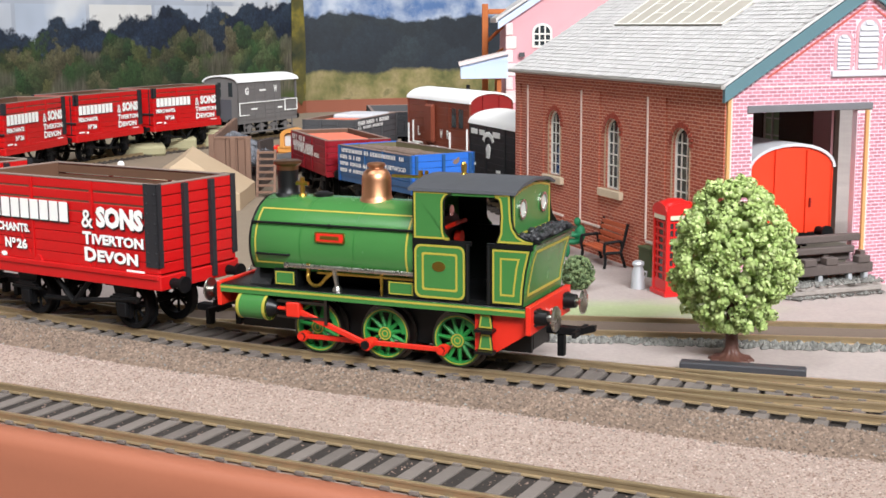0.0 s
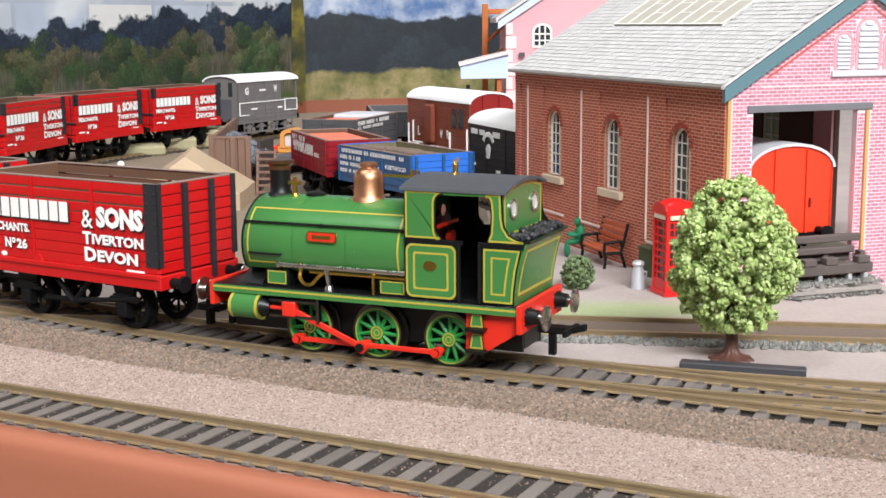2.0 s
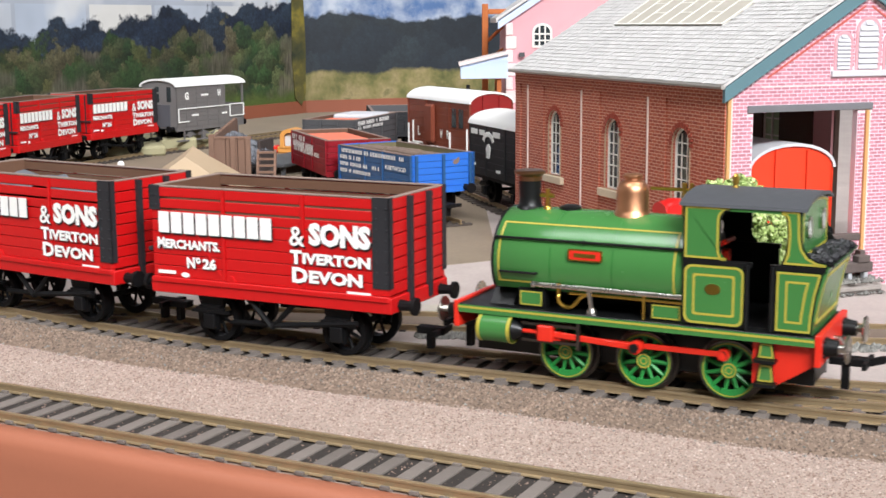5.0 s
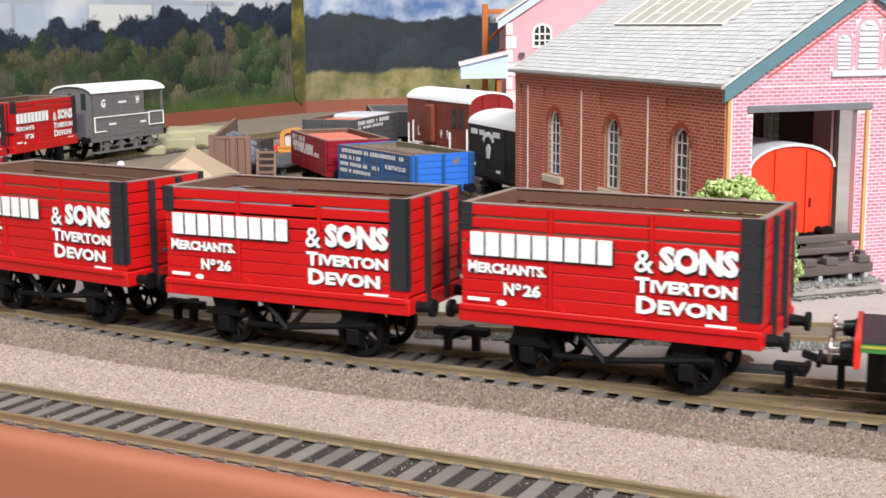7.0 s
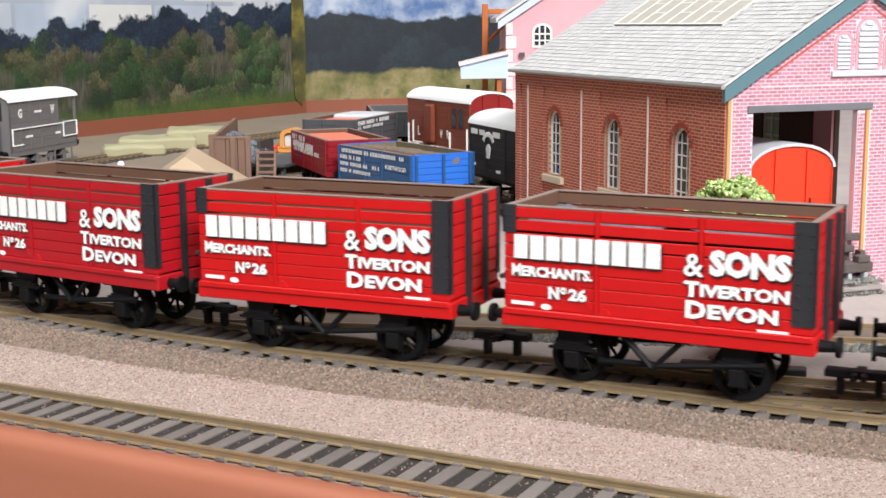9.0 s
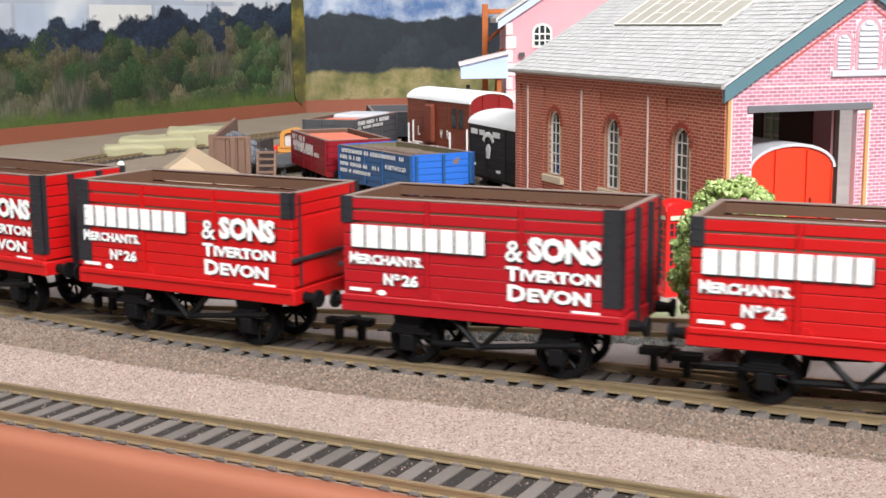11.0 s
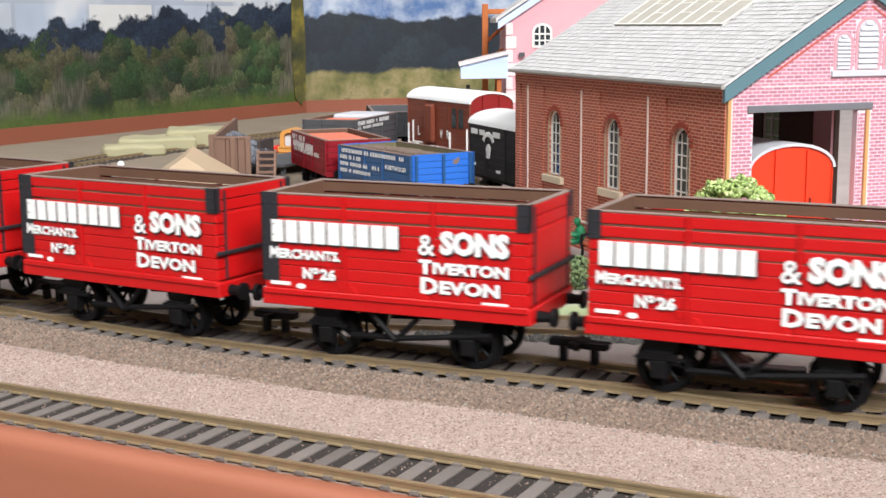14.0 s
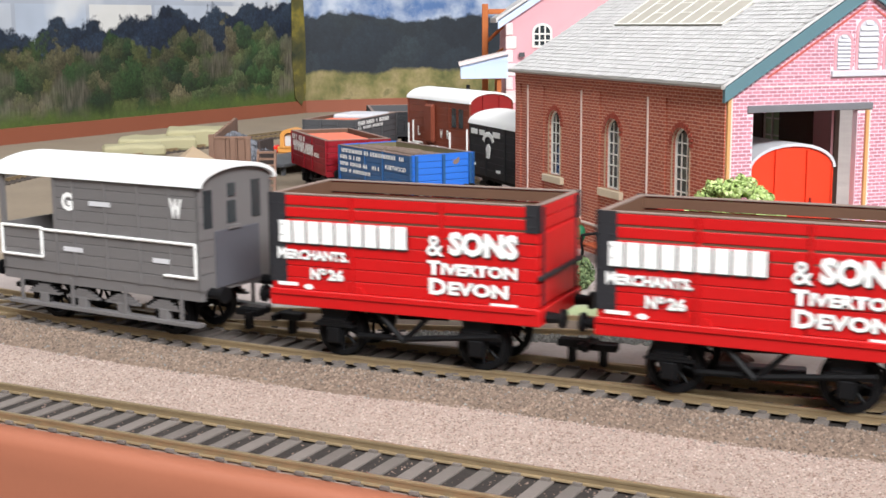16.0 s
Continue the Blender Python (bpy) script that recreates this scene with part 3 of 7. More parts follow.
    for sx in (-1, 1):
        zl = zf + 1.6 if sx == tall else WH - 6.2
        wide = 4.4 if sx == tall else 3.0
        for sy in (-1, 1):
            bm = B()
            xa, xb = sorted((sx * (hl + 0.32), sx * (hl - wide)))
            box(bm, xa, *sorted((sy * (hw - 0.1), sy * (hw + 0.32)))[:1], zl, xb, sorted((sy * (hw - 0.1), sy * (hw + 0.32)))[1], WH + 0.2)
            xa, xb = sorted((sx * (hl - 0.1), sx * (hl + 0.32)))
            ya, yb = sorted((sy * (hw + 0.32), sy * (hw - 1.6)))
            box(bm, xa, ya, zl, xb, yb, WH + 0.2)
            for k in range(int((WH - zl) / 2.6)):
                zz = zl + 1.3 + k * 2.6
                for xo in (0.9, wide - 0.8):
                    tube(bm, (sx * (hl - xo + 0.3), sy * (hw + 0.3), zz), (sx * (hl - xo + 0.3), sy * (hw + 0.55), zz), 0.32, 0.2, 6)
            part("corner_plate", bm, IRON, w, "black riveted corner plate", smooth=0)
    # lettering on both sides
    for back in (0, 1):
        def put(bm, x, z, m, name, lift):
            shift(bm, x, -hw - lift, z)
            if back:
                half_turn(bm)
            part(name, bm, m, w, smooth=0)
        for lift, m, dx, dz in ((0.40, SHADE_INK, 0.45, -0.45), (0.46, WHITE, 0, 0)):
            put(block_word(9, 35.2, 5.5), -hl + 2.4 + dx, 29.0 + dz, m, "lettering", lift)
            put(lettering("&", 4.4, 5.0, 0.012), 7.4 + dx, 28.0 + dz, m, "lettering", lift)
            put(lettering("SONS", 17.4, 5.8, 0.06), 13.0 + dx, 28.4 + dz, m, "lettering", lift)
            for body, x, z, wd, h in (("MERCHANTS.", -hl + 2.1, 24.9, 19.6, 2.5), ("TIVERTON", 7.6, 23.7, 22.6, 2.9), ("DEVON", 8.0, 19.0, 20.0, 3.3)):
                first = wd * 1.3 / (len(body) + 0.3)
                put(lettering(body[0], first * 0.94, h * 1.22, 0.045), x + dx * 0.5, z - h * 0.06 + dz * 0.5, m, "lettering", lift)
                put(lettering(body[1:], wd - first, h, 0.05), x + first + dx * 0.5, z + dz * 0.5, m, "lettering", lift)
            put(lettering("N", 2.6, 2.9, 0.05), -hl + 11.2 + dx * 0.5, 20.1 + dz * 0.5, m, "lettering", lift)
            put(lettering("o", 1.6, 1.7, 0.05), -hl + 14.0 + dx * 0.5, 21.4 + dz * 0.5, m, "lettering", lift)
            put(lettering("26", 4.4, 2.9, 0.05), -hl + 16.0 + dx * 0.5, 20.1 + dz * 0.5, m, "lettering", lift)
        for x, z, wd in ((-hl + 2.0, 18.2, 5.6), (hl - 11.5, 17.0, 6.6)):
            bm = B()
            bm.faces.new([bm.verts.new((x + p * wd, 0, z + q * 0.9)) for p, q in ((0, 0), (1, 0), (1, 1), (0, 1))])
            put(bm, 0, 0, WHITE, "small_marking", 0.45)
        bm = B()
        ring = [(-hl + 10.6 + 1.3 * math.cos(a), 18.2 + 0.7 * math.sin(a)) for a in np.linspace(0, 2 * math.pi, 16, endpoint=False)]
        bm.faces.new([bm.verts.new((x, 0, z)) for x, z in ring])
        put(bm, 0, 0, WHITE, "small_marking", 0.45)
    underframe(w, WL, 38.0)
    if load:
        bm = B()
        g = 18
        hts = {}
        for i in range(g + 1):
            for j in range(9):
                x, y = -hl + 2 + (WL - 4) * i / g, -hw + 1.8 + (WW - 3.6) * j / 8
                hts[i, j] = bm.verts.new((x, y, WH - 4.6 + 2.6 * noise.noise(Vector((x * 0.12, y * 0.12, 3))) + random.uniform(-0.5, 0.5)))
        for i in range(g):
            for j in range(8):
                bm.faces.new((hts[i, j], hts[i + 1, j], hts[i + 1, j + 1], hts[i, j + 1]))
        part("coal_load", bm, load, w, "grey coal load", smooth=0)
    sets = [axle_set(w, x) for x in (-19.0, 19.0)]
    return w, sets


LAB = "red open coal wagon with white lettering, black corner plates"
WAGONS = []
for i in range(9):
    turned = i in (4, 6, 7, 8)
    lab = LAB + (", coal load" if i == 1 else "") if i != 3 else "darker crimson open coal wagon with white lettering, black corner plates"
    if i in (0, 1, 3, 4):
        WAGONS.append(open_wagon(CRIMSON if i == 3 else RED, turned, COAL_GREY if i == 1 else None, lab))
    else:
        src = WAGONS[4 if turned else 0][0]
        c = copy_thing(src, Matrix.Identity(4))
        tagged(c, lab)
        WAGONS.append((c, [o for o in c.children if o.name.startswith("wheelset")]))


# ---- brake van at the end of the train ----
def brake_van():
    w = thing("brake_van", 0, 0, 0, 0, "grey goods brake van with white roof and open veranda", "railway wagon")
    hl, hw, z0, z1 = 37.0, 14.8, 14.0, 41.5
    ver = -hl + 21.5  # cabin ends here, veranda behind
    low = 27.0
    n = 9
    for sy in (-1, 1):
        for k in range(n):
            a, b = z0 + (z1 - z0) * k / n, z0 + (z1 - z0) * (k + 1) / n
            x0 = -hl + 0.4 if b <= low + 1 else ver
            ya, yb = sorted((sy * (hw - 0.9), sy * hw))
            part("plank", box(B(), x0, ya, a + 0.05, hl, yb, b - 0.05, 0.1), VAN_GREY, w, smooth=0)
        for xx in (ver + 0.5, -8, 4, 16, 27):
            part("side_post", box(B(), xx - 0.5, *sorted((sy * hw, sy * (hw + 0.3)))[:1], z0, xx + 0.5, sorted((sy * hw, sy * (hw + 0.3)))[1], z1), VAN_GREY, w)
        part("veranda_post", box(B(), -hl, *sorted((sy * (hw - 1.2), sy * hw))[:1], z0, -hl + 1.3, sorted((sy * (hw - 1.2), sy * hw))[1], z1), VAN_GREY, w)
        # white handrails
        y = sy * (hw + 0.5)
        bm = B()
        bent(bm, [(ver - 4.5, y, 26.2), (hl - 1, y, 26.2), (hl - 1, y, 17.4), (hl - 12, y, 17.4)], 0.42, 6)
        part("handrail", bm, WHITE, w, "white painted handrail")
        bm = B()
        bent(bm, [(-hl + 0.8, y, 26.6), (ver - 4.8, y, 26.6), (ver - 4.8, y, 18.4), (-hl + 0.8, y, 18.4), (-hl + 0.8, y, 26.6)], 0.42, 6)
        part("handrail", bm, WHITE, w, "white painted handrail")
        for body, x, z, h in (("G", ver + 3.5, 32.0, 5.2), ("W", hl - 9.5, 32.6, 5.2)):
            bm = lettering(body, 4.4, h, 0.05)
            if sy > 0:
                shift(bm, {"G": -(hl - 8), "W": -(ver + 9)}[body], -hw - 0.36, z)
                half_turn(bm)
            else:
                shift(bm, x, -hw - 0.36, z)
            part("lettering", bm, WHITE, w, smooth=0)
        bm = B()
        for x, z, wd in ((ver + 14, 34, 8), (ver + 3.5, 20.8, 7.5), (hl - 16, 20.4, 6)):
            bm.faces.new([bm.verts.new((x + p * wd, 0, z + q * 1.3)) for p, q in ((0, 0), (1, 0), (1, 1), (0, 1))])
        shift(bm, 0, -hw - 0.36, 0)
        if sy > 0:
            half_turn(bm)
            shift(bm, 10, 0, 0)
        part("small_marking", bm, mat("pale_marking", (210, 210, 212), 0.5) if sy < 0 else WHITE, w, smooth=0)
        ya, yb = sorted((sy * (hw + 0.6), sy * (hw - 2.4)))
        part("footboard", box(B(), -hl + 2, ya, 4.2, hl - 1, yb, 5.2, 0.1), VAN_GREY, w, "long grey lower footboard")
        for x in (-30, -10, 10, 30):
            part("step_iron", box(B(), x - 0.4, *sorted((sy * (hw - 0.6), sy * (hw + 0.1)))[:1], 5, x + 0.4, sorted((sy * (hw - 0.6), sy * (hw + 0.1)))[1], 13), VAN_GREY, w)
        part("solebar", box(B(), -hl, *sorted((sy * (hw - 2), sy * (hw - 0.3)))[:1], 11.2, hl, sorted((sy * (hw - 2), sy * (hw - 0.3)))[1], 14.2), VAN_GREY, w)
        for x in (-22, -7, 8, 23):
            bm = B()
            for k in range(4):
                box(bm, x - 6 + k * 1.3, *sorted((sy * 12.6, sy * 14))[:1], 7.6 + k * 0.7, x + 6 - k * 1.3, sorted((sy * 12.6, sy * 14))[1], 8.2 + k * 0.7)
            box(bm, x - 1.7, *sorted((sy * 12.4, sy * 14.2))[:1], 5, x + 1.7, sorted((sy * 12.4, sy * 14.2))[1], 8, 0.2)
            part("axlebox", bm, VAN_GREY, w, "grey axlebox with leaf spring")

    def end_outline(z_low):
        return [(-hw, z_low), (hw, z_low), (hw, z1)] + [(hw * math.cos(a), z1 + 4.2 * math.sin(a)) for a in np.linspace(0.2, math.pi - 0.2, 9)] + [(-hw, z1)]
    # solid front end with recessed doors and windows
    part("end_panel", prism(B(), end_outline(z0), "x", hl - 0.8, hl), VAN_GREY, w, "grey planked cabin end")
    for ya, yb, za, zb in ((-13, -9.6, 30, 40), (-3.2, -0.2, 37.5, 41), (-3.6, -0.2, 30.5, 36.4), (6.5, 10, 31, 41)):
        part("end_window", box(B(), hl - 0.1, ya, za, hl + 0.25, yb, zb), GLASS_DARK, w, "dark end window")
    part("end_step", box(B(), hl, -4, 29, hl + 1, 1, 29.8), VAN_GREY, w)
    part("end_door", box(B(), hl, -8.8, z0, hl + 0.5, 9, 29, 0.1), mat("van_dark_grey", (84, 84, 90), 0.6), w, "dark grey end door")
    for k in range(6):
        part("end_plank", box(B(), hl, -hw, z0 + 4.4 * k, hl + 0.2, -9, z0 + 4.4 * k + 4.1), VAN_GREY, w, smooth=0)
    part("bulkhead", prism(B(), end_outline(z0), "x", ver, ver + 0.9), VAN_GREY, w, "cabin bulkhead behind the veranda")
    part("veranda_end", box(B(), -hl, -hw, z0, -hl + 0.8, hw, low), VAN_GREY, w)
    part("wagon_floor", box(B(), -hl, -hw + 0.5, z0 - 1, hl, hw - 0.5, z0 + 0.2), VAN_GREY, w)
    roof = [(hw * 1.07 * math.cos(a), z1 - 0.4 + 5.2 * math.sin(a)) for a in np.linspace(0.0, math.pi, 15)]
    roof += [(hw * 1.0 * math.cos(a), z1 - 0.6 + 4.3 * math.sin(a)) for a in np.linspace(math.pi, 0, 15)]
    part("roof", prism(B(), roof, "x", -hl - 1.5, hl + 1.5), VAN_ROOF, w, "white curved roof", smooth=30)
    underframe(w, 2 * hl, 44, z=11.4, brake=False)
    return w, [axle_set(w, x) for x in (-22, 22)]


VAN = brake_van()
# ---- saddle tank locomotive ----
WR = 6.7
WHEEL_X = (-16.0, 2.9, 22.3)


def panel(bm, pts, y, t=0.25):
    return prism(bm, pts, "y", y, y - t)


def inset(pts, d):
    """outline moved inwards by d, corner by corner"""
    n, out = len(pts), []
    area = sum(pts[i][0] * pts[(i + 1) % n][1] - pts[(i + 1) % n][0] * pts[i][1] for i in range(n))
    sg = 1 if area > 0 else -1
    for i in range(n):
        a, b, c = Vector(pts[i - 1]), Vector(pts[i]), Vector(pts[(i + 1) % n])
        u, v = (b - a).normalized(), (c - b).normalized()
        nu, nv = Vector((-u.y, u.x)) * sg, Vector((-v.y, v.x)) * sg
        m = (nu + nv)
        k = d / max(0.35, m.length_squared / 2)
        out.append(tuple(b + m * k))
    return out


def lined(loco, pts, y, sy, name="side_panel", edge=0.35, gap=0.55, line=0.5, double=False, face=None):
    """green panel with a black edge and yellow lining, on the side sy"""
    yo = sy * y
    part(name, prism(B(), pts, "y", yo, yo + sy * 0.3), LOCO_BLACK, loco, "black panel edge", smooth=0)
    def ring(d):
        if face:
            x0, z0, x1, z1, r = face
            return rect(x0 + d, z0 + d, x1 - d, z1 - d, max(0.5, r - d * 0.6), 5)
        return inset(pts, edge + d)
    part("green_panel", prism(B(), ring(0.0), "y", yo + sy * 0.28, yo + sy * 0.42), LOCO_GREEN, loco, "green painted panel", smooth=0)
    for d in (0.05, gap + line + 0.9) if double else (0.05,):
        part("lining", ring_frame(B(), ring(d), ring(d + line), "y", yo + sy * 0.4, yo + sy * 0.47), LINING, loco, "yellow lining", smooth=0)


def locomotive():
    lo = thing("saddle_tank_locomotive", 0, 0, 0, 0, "green saddle tank steam locomotive, copper dome, red rods, yellow lining", "locomotive")
    hw = 14.6
    # footplate
    part("footplate", box(B(), -41.3, -hw, 15.6, 41.3, hw, 16.9, 0.15), LOCO_BLACK, lo, "black footplate")
    for sy in (-1, 1):
        ya, yb = sorted((sy * (hw - 0.4), sy * (hw + 0.25)))
        part("valance", box(B(), -41.3, ya, 14.9, 41.3, yb, 16.7), LOCO_GREEN, lo, "green lined valance", smooth=0)
        ya, yb = sorted((sy * (hw + 0.2), sy * (hw + 0.32)))
        part("lining", box(B(), -41.3, ya, 15.9, 41.3, yb, 16.4), LINING, lo, "yellow lining", smooth=0)
    # frames and buffer beams
    for sy in (-1, 1):
        ya, yb = sorted((sy * 5.6, sy * 6.6))
        part("frame", box(B(), -40, ya, 4.5, 40, yb, 15.6), LOCO_BLACK, lo, "black frame plate")
    part("ashpan", box(B(), 4, -5.2, 5, 40, 5.2, 15.5), LOCO_BLACK, lo)
    for sx in (-1, 1):
        x = sx * 41.3
        xa, xb = sorted((x, x + sx * 1.3))
        part("buffer_beam", box(B(), xa, -hw, 10.6 if sx > 0 else 11.2, xb, hw, 17.4, 0.15), LOCO_RED, lo, "red buffer beam")
        if sx > 0:
            part("drag_plate", prism(B(), [(28, 15.4), (41.4, 15.4), (41.4, 10.6), (33, 5.2), (28, 5.2)], "y", -12.6, -11.8), LOCO_RED, lo, "red frame end")
            part("drag_plate", prism(B(), [(28, 15.4), (41.4, 15.4), (41.4, 10.6), (33, 5.2), (28, 5.2)], "y", 11.8, 12.6), LOCO_RED, lo, "red frame end")
        for sy in (-1, 1):
            bm = tube(B(), (x + sx * 1.3, sy * 10.4, 14.2), (x + sx * 4.2, sy * 10.4, 14.2), 2.1, 1.7, 16)
            for a in (1, 3, 5, 7):
                aa = a * math.pi / 4
                tube(bm, (x + sx * 1.2, sy * 10.4 + 2.3 * math.cos(aa), 14.2 + 2.3 * math.sin(aa)), (x + sx * 1.8, sy * 10.4 + 2.3 * math.cos(aa), 14.2 + 2.3 * math.sin(aa)), 0.35, 0.35, 6)
            bf = part("buffer", bm, LOCO_BLACK, lo, "black buffer housing")
            bm = tube(B(), (x + sx * 4.2, sy * 10.4, 14.2), (x + sx * 5.8, sy * 10.4, 14.2), 0.9, 0.9, 12)
            lathe_pts = [(3.0, 0), (3.1, 0.3), (2.8, 0.6), (1.4, 0.85), (0.1, 0.95)]
            hd = lathe(B(), lathe_pts, seg=20)
            bmesh.ops.rotate(hd, cent=(0, 0, 0), matrix=Matrix.Rotation(sx * math.pi / 2, 3, "Y"), verts=hd.verts)
            shift(hd, x + sx * 5.8, sy * 10.4, 14.2)
            part("buffer_head", join(bm, hd), STEEL, bf, "bright steel buffer head")
        bm = bent(B(), [(x + sx * 1.3, 0, 14), (x + sx * 2.6, 0, 14), (x + sx * 3.2, 0, 13), (x + sx * 3.2, 0, 12)], 0.55, 8)
        part("coupling_hook", bm, STEEL, lo, "steel coupling hook")
        bm = box(B(), *sorted((x + sx * 0.5, x + sx * 9.0))[:1], -1.5, 8.4, sorted((x + sx * 0.5, x + sx * 9.0))[1], 1.5, 10.2, 0.2)
        box(bm, x + sx * 8.6 - 0.5, -5, 8.6, x + sx * 8.6 + 0.5, 5, 10)
        box(bm, x + sx * 4 - 0.8, -0.9, 3, x + sx * 4 + 0.8, 0.9, 8.6)
        prism(bm, [(x + sx * 8.6, 8.4), (x + sx * 12.4, 9.6), (x + sx * 12.4, 11), (x + sx * 11.6, 11), (x + sx * 8.6, 10)], "y", -0.7, 0.7)
        part("coupling", bm, BLACK, lo, "black tension-lock coupling")
    # saddle tank: rounded top, curved in below, drawn out along x
    def tank_out(g=0.0):
        pts = []
        for k in range(25):
            a = radians(-32 + 244 * k / 24)
            pts.append(((12.9 + g) * math.cos(a), 27.2 + (11.6 + g) * math.sin(a)))
        return pts
    tx0, tx1 = -33.6, 12.2
    bm = B()
    rows = []
    for x, g in ((tx0 - 0.35, -1.1), (tx0, -0.4), (tx0 + 0.5, 0), (-20.0, 0), (-5.0, 0), (tx1, 0)):
        rows.append([bm.verts.new((x, y, z)) for y, z in tank_out(g)])
    n = len(rows[0])
    for a, b in zip(rows[:-1], rows[1:]):
        for i in range(n):
            bm.faces.new((a[i], a[(i + 1) % n], b[(i + 1) % n], b[i]))
    bm.faces.new(rows[0])
    bm.faces.new(rows[-1][::-1])
    part("saddle_tank", bm, LOCO_GREEN, lo, "green saddle tank with rounded shoulders", smooth=40)

    def tank_band(x0, x1, g, k0=0, k1=24):
        bm = B()
        o = tank_out(g)[k0:k1 + 1]
        ra = [bm.verts.new((x0, y, z)) for y, z in o]
        rb = [bm.verts.new((x1, y, z)) for y, z in o]
        for i in range(len(o) - 1):
            bm.faces.new((ra[i], ra[i + 1], rb[i + 1], rb[i]))
        return bm
    for x in (-19.0, -4.0):  # seams
        part("tank_seam", tank_band(x - 0.12, x + 0.12, 0.06), mat("seam_green", (40, 108, 42), 0.4), lo)
    part("tank_edge", tank_band(tx0 - 0.1, tx0 + 0.55, 0.05), LOCO_BLACK, lo, "black tank edge")
    for sy in (-1, 1):  # lining box on the flank
        def kk(i):
            return i if sy > 0 else 24 - i
        for x0, x1, a, b in ((tx0 + 1.6, tx0 + 2.1, 1, 8), (tx1 - 2.2, tx1 - 1.7, 1, 8)):
            part("lining", tank_band(x0, x1, 0.08, *sorted((kk(a), kk(b)))), LINING, lo, "yellow lining")
        for ai in (1.0, 8.0):
            a = radians(-32 + 244 * ai / 24)
            a0, a1 = a - 0.02, a + 0.02
            bm = B()
            v = [bm.verts.new((x, sy * 12.98 * math.cos(t), 27.2 + 11.68 * math.sin(t))) for x, t in ((tx0 + 1.6, a0), (tx1 - 1.7, a0), (tx1 - 1.7, a1), (tx0 + 1.6, a1))]
            bm.faces.new(v)
            part("lining", bm, LINING, lo, "yellow lining")
        # long handrail with knobs, short grab rail
        a = radians(28)
        y, z = sy * 13.5 * math.cos(a), 27.2 + 12.3 * math.sin(a)
        bm = tube(B(), (tx0 + 0.5, y, z), (tx1 - 0.2, y, z), 0.32, 0.32, 8)
        for x in (tx0 + 0.8, -11, tx1 - 0.6):
            bmesh.ops.create_icosphere(bm, subdivisions=1, radius=0.6, matrix=Matrix.Translation((x, y, z)))
            tube(bm, (x, y, z), (x, y * 0.93, z - 0.4), 0.3, 0.3, 6)
        part("handrail", bm, LOCO_BLACK, lo, "thin black handrail")
        y, z = sy * 13.3, 25.2
        bm = bent(B(), [(-31.5, y - sy * 0.8, z), (-31.2, y, z), (-22.4, y, z), (-22.1, y - sy * 0.8, z)], 0.3, 6)
        part("handrail", bm, LOCO_BLACK, lo, "short black grab rail")
        # name plate: brass edge, red ground, plain bar for the name
        yy = sy * 13.0
        part("name_plate", prism(B(), rect(-14.4, 28.9, -6.1, 31.6, 0.5), "y", *sorted((yy, yy + sy * 0.35))), BRASS, lo, "small brass-edged red name plate")
        part("plate_ground", prism(B(), rect(-14.0, 29.25, -6.5, 31.25, 0.4), "y", *sorted((yy + sy * 0.3, yy + sy * 0.42))), LOCO_RED, lo)
        part("plate_bar", prism(B(), rect(-12.8, 29.8, -7.7, 30.7), "y", *sorted((yy + sy * 0.4, yy + sy * 0.5))), BRASS, lo)
    # smokebox, saddle and boiler below the tank
    part("smokebox", tube(B(), (-35.2, 0, 25.6), (-30, 0, 25.6), 9.2, 9.2, 28), LOCO_BLACK, lo, "black smokebox")
    bm = tube(B(), (-36.2, 0, 25.6), (-35.1, 0, 25.6), 7.2, 8.4, 28)
    tube(bm, (-36.8, 0, 25.6), (-36.2, 0, 25.6), 1.2, 1.4, 12)
    part("smokebox_door", bm, LOCO_BLACK, lo, "black round smokebox door")
    part("boiler", tube(B(), (-31, 0, 24.4), (12, 0, 24.4), 8.4, 8.4, 24), LOCO_BLACK, lo, "black boiler underside")
    part("saddle", prism(B(), [(-11.4, 16.9), (11.4, 16.9), (7.8, 20.5), (7.6, 24), (-7.6, 24), (-7.8, 20.5)], "x", -34.6, -28.6), LOCO_BLACK, lo, "flared black smokebox saddle")
    part("firebox", box(B(), 2, -9.4, 16.9, 12, 9.4, 24), LOCO_BLACK, lo)
    for sy in (-1, 1):
        for xa, xb, za, zb in ((-26.5, -20.8, 17.4, 21.0), (5.2, 12.0, 17.2, 20.6)):
            part("tool_box", box(B(), xa - 0.5, *sorted((sy * 9, sy * 12.2))[:1], 16.9, xb + 0.5, sorted((sy * 9, sy * 12.2))[1], zb + 0.4), LOCO_BLACK, lo)
            lined(lo, rect(xa, za, xb, zb), 12.1, sy, "box_panel", edge=0.1, line=0.3)
        # pipe runs and injector
        y = sy * 12.8
        bm = tube(B(), (-22.3, y, 22.6), (12.2, y, 22.6), 0.62, 0.62, 10)
        tube(bm, (-23.2, y, 22.6), (-22.2, y, 22.6), 0.9, 0.7, 8)
        part("pipe", bm, STEEL, lo, "grey horizontal steel pipe")
        part("pipe", tube(B(), (-14, y, 21.3), (12.2, y, 21.3), 0.35, 0.35, 8), BRASS, lo, "thin copper pipe")
        pts = [(-16.6, y, 23.4), (-16.6, y, 20.8)] + [(-14.4 + 2.2 * math.cos(a), y + sy * 0.4, 20.2 + 2.2 * math.sin(a)) for a in np.linspace(math.pi, 1.75 * math.pi, 7)] + [(-11.6, y, 20.2), (-10.2, y, 21.2)]
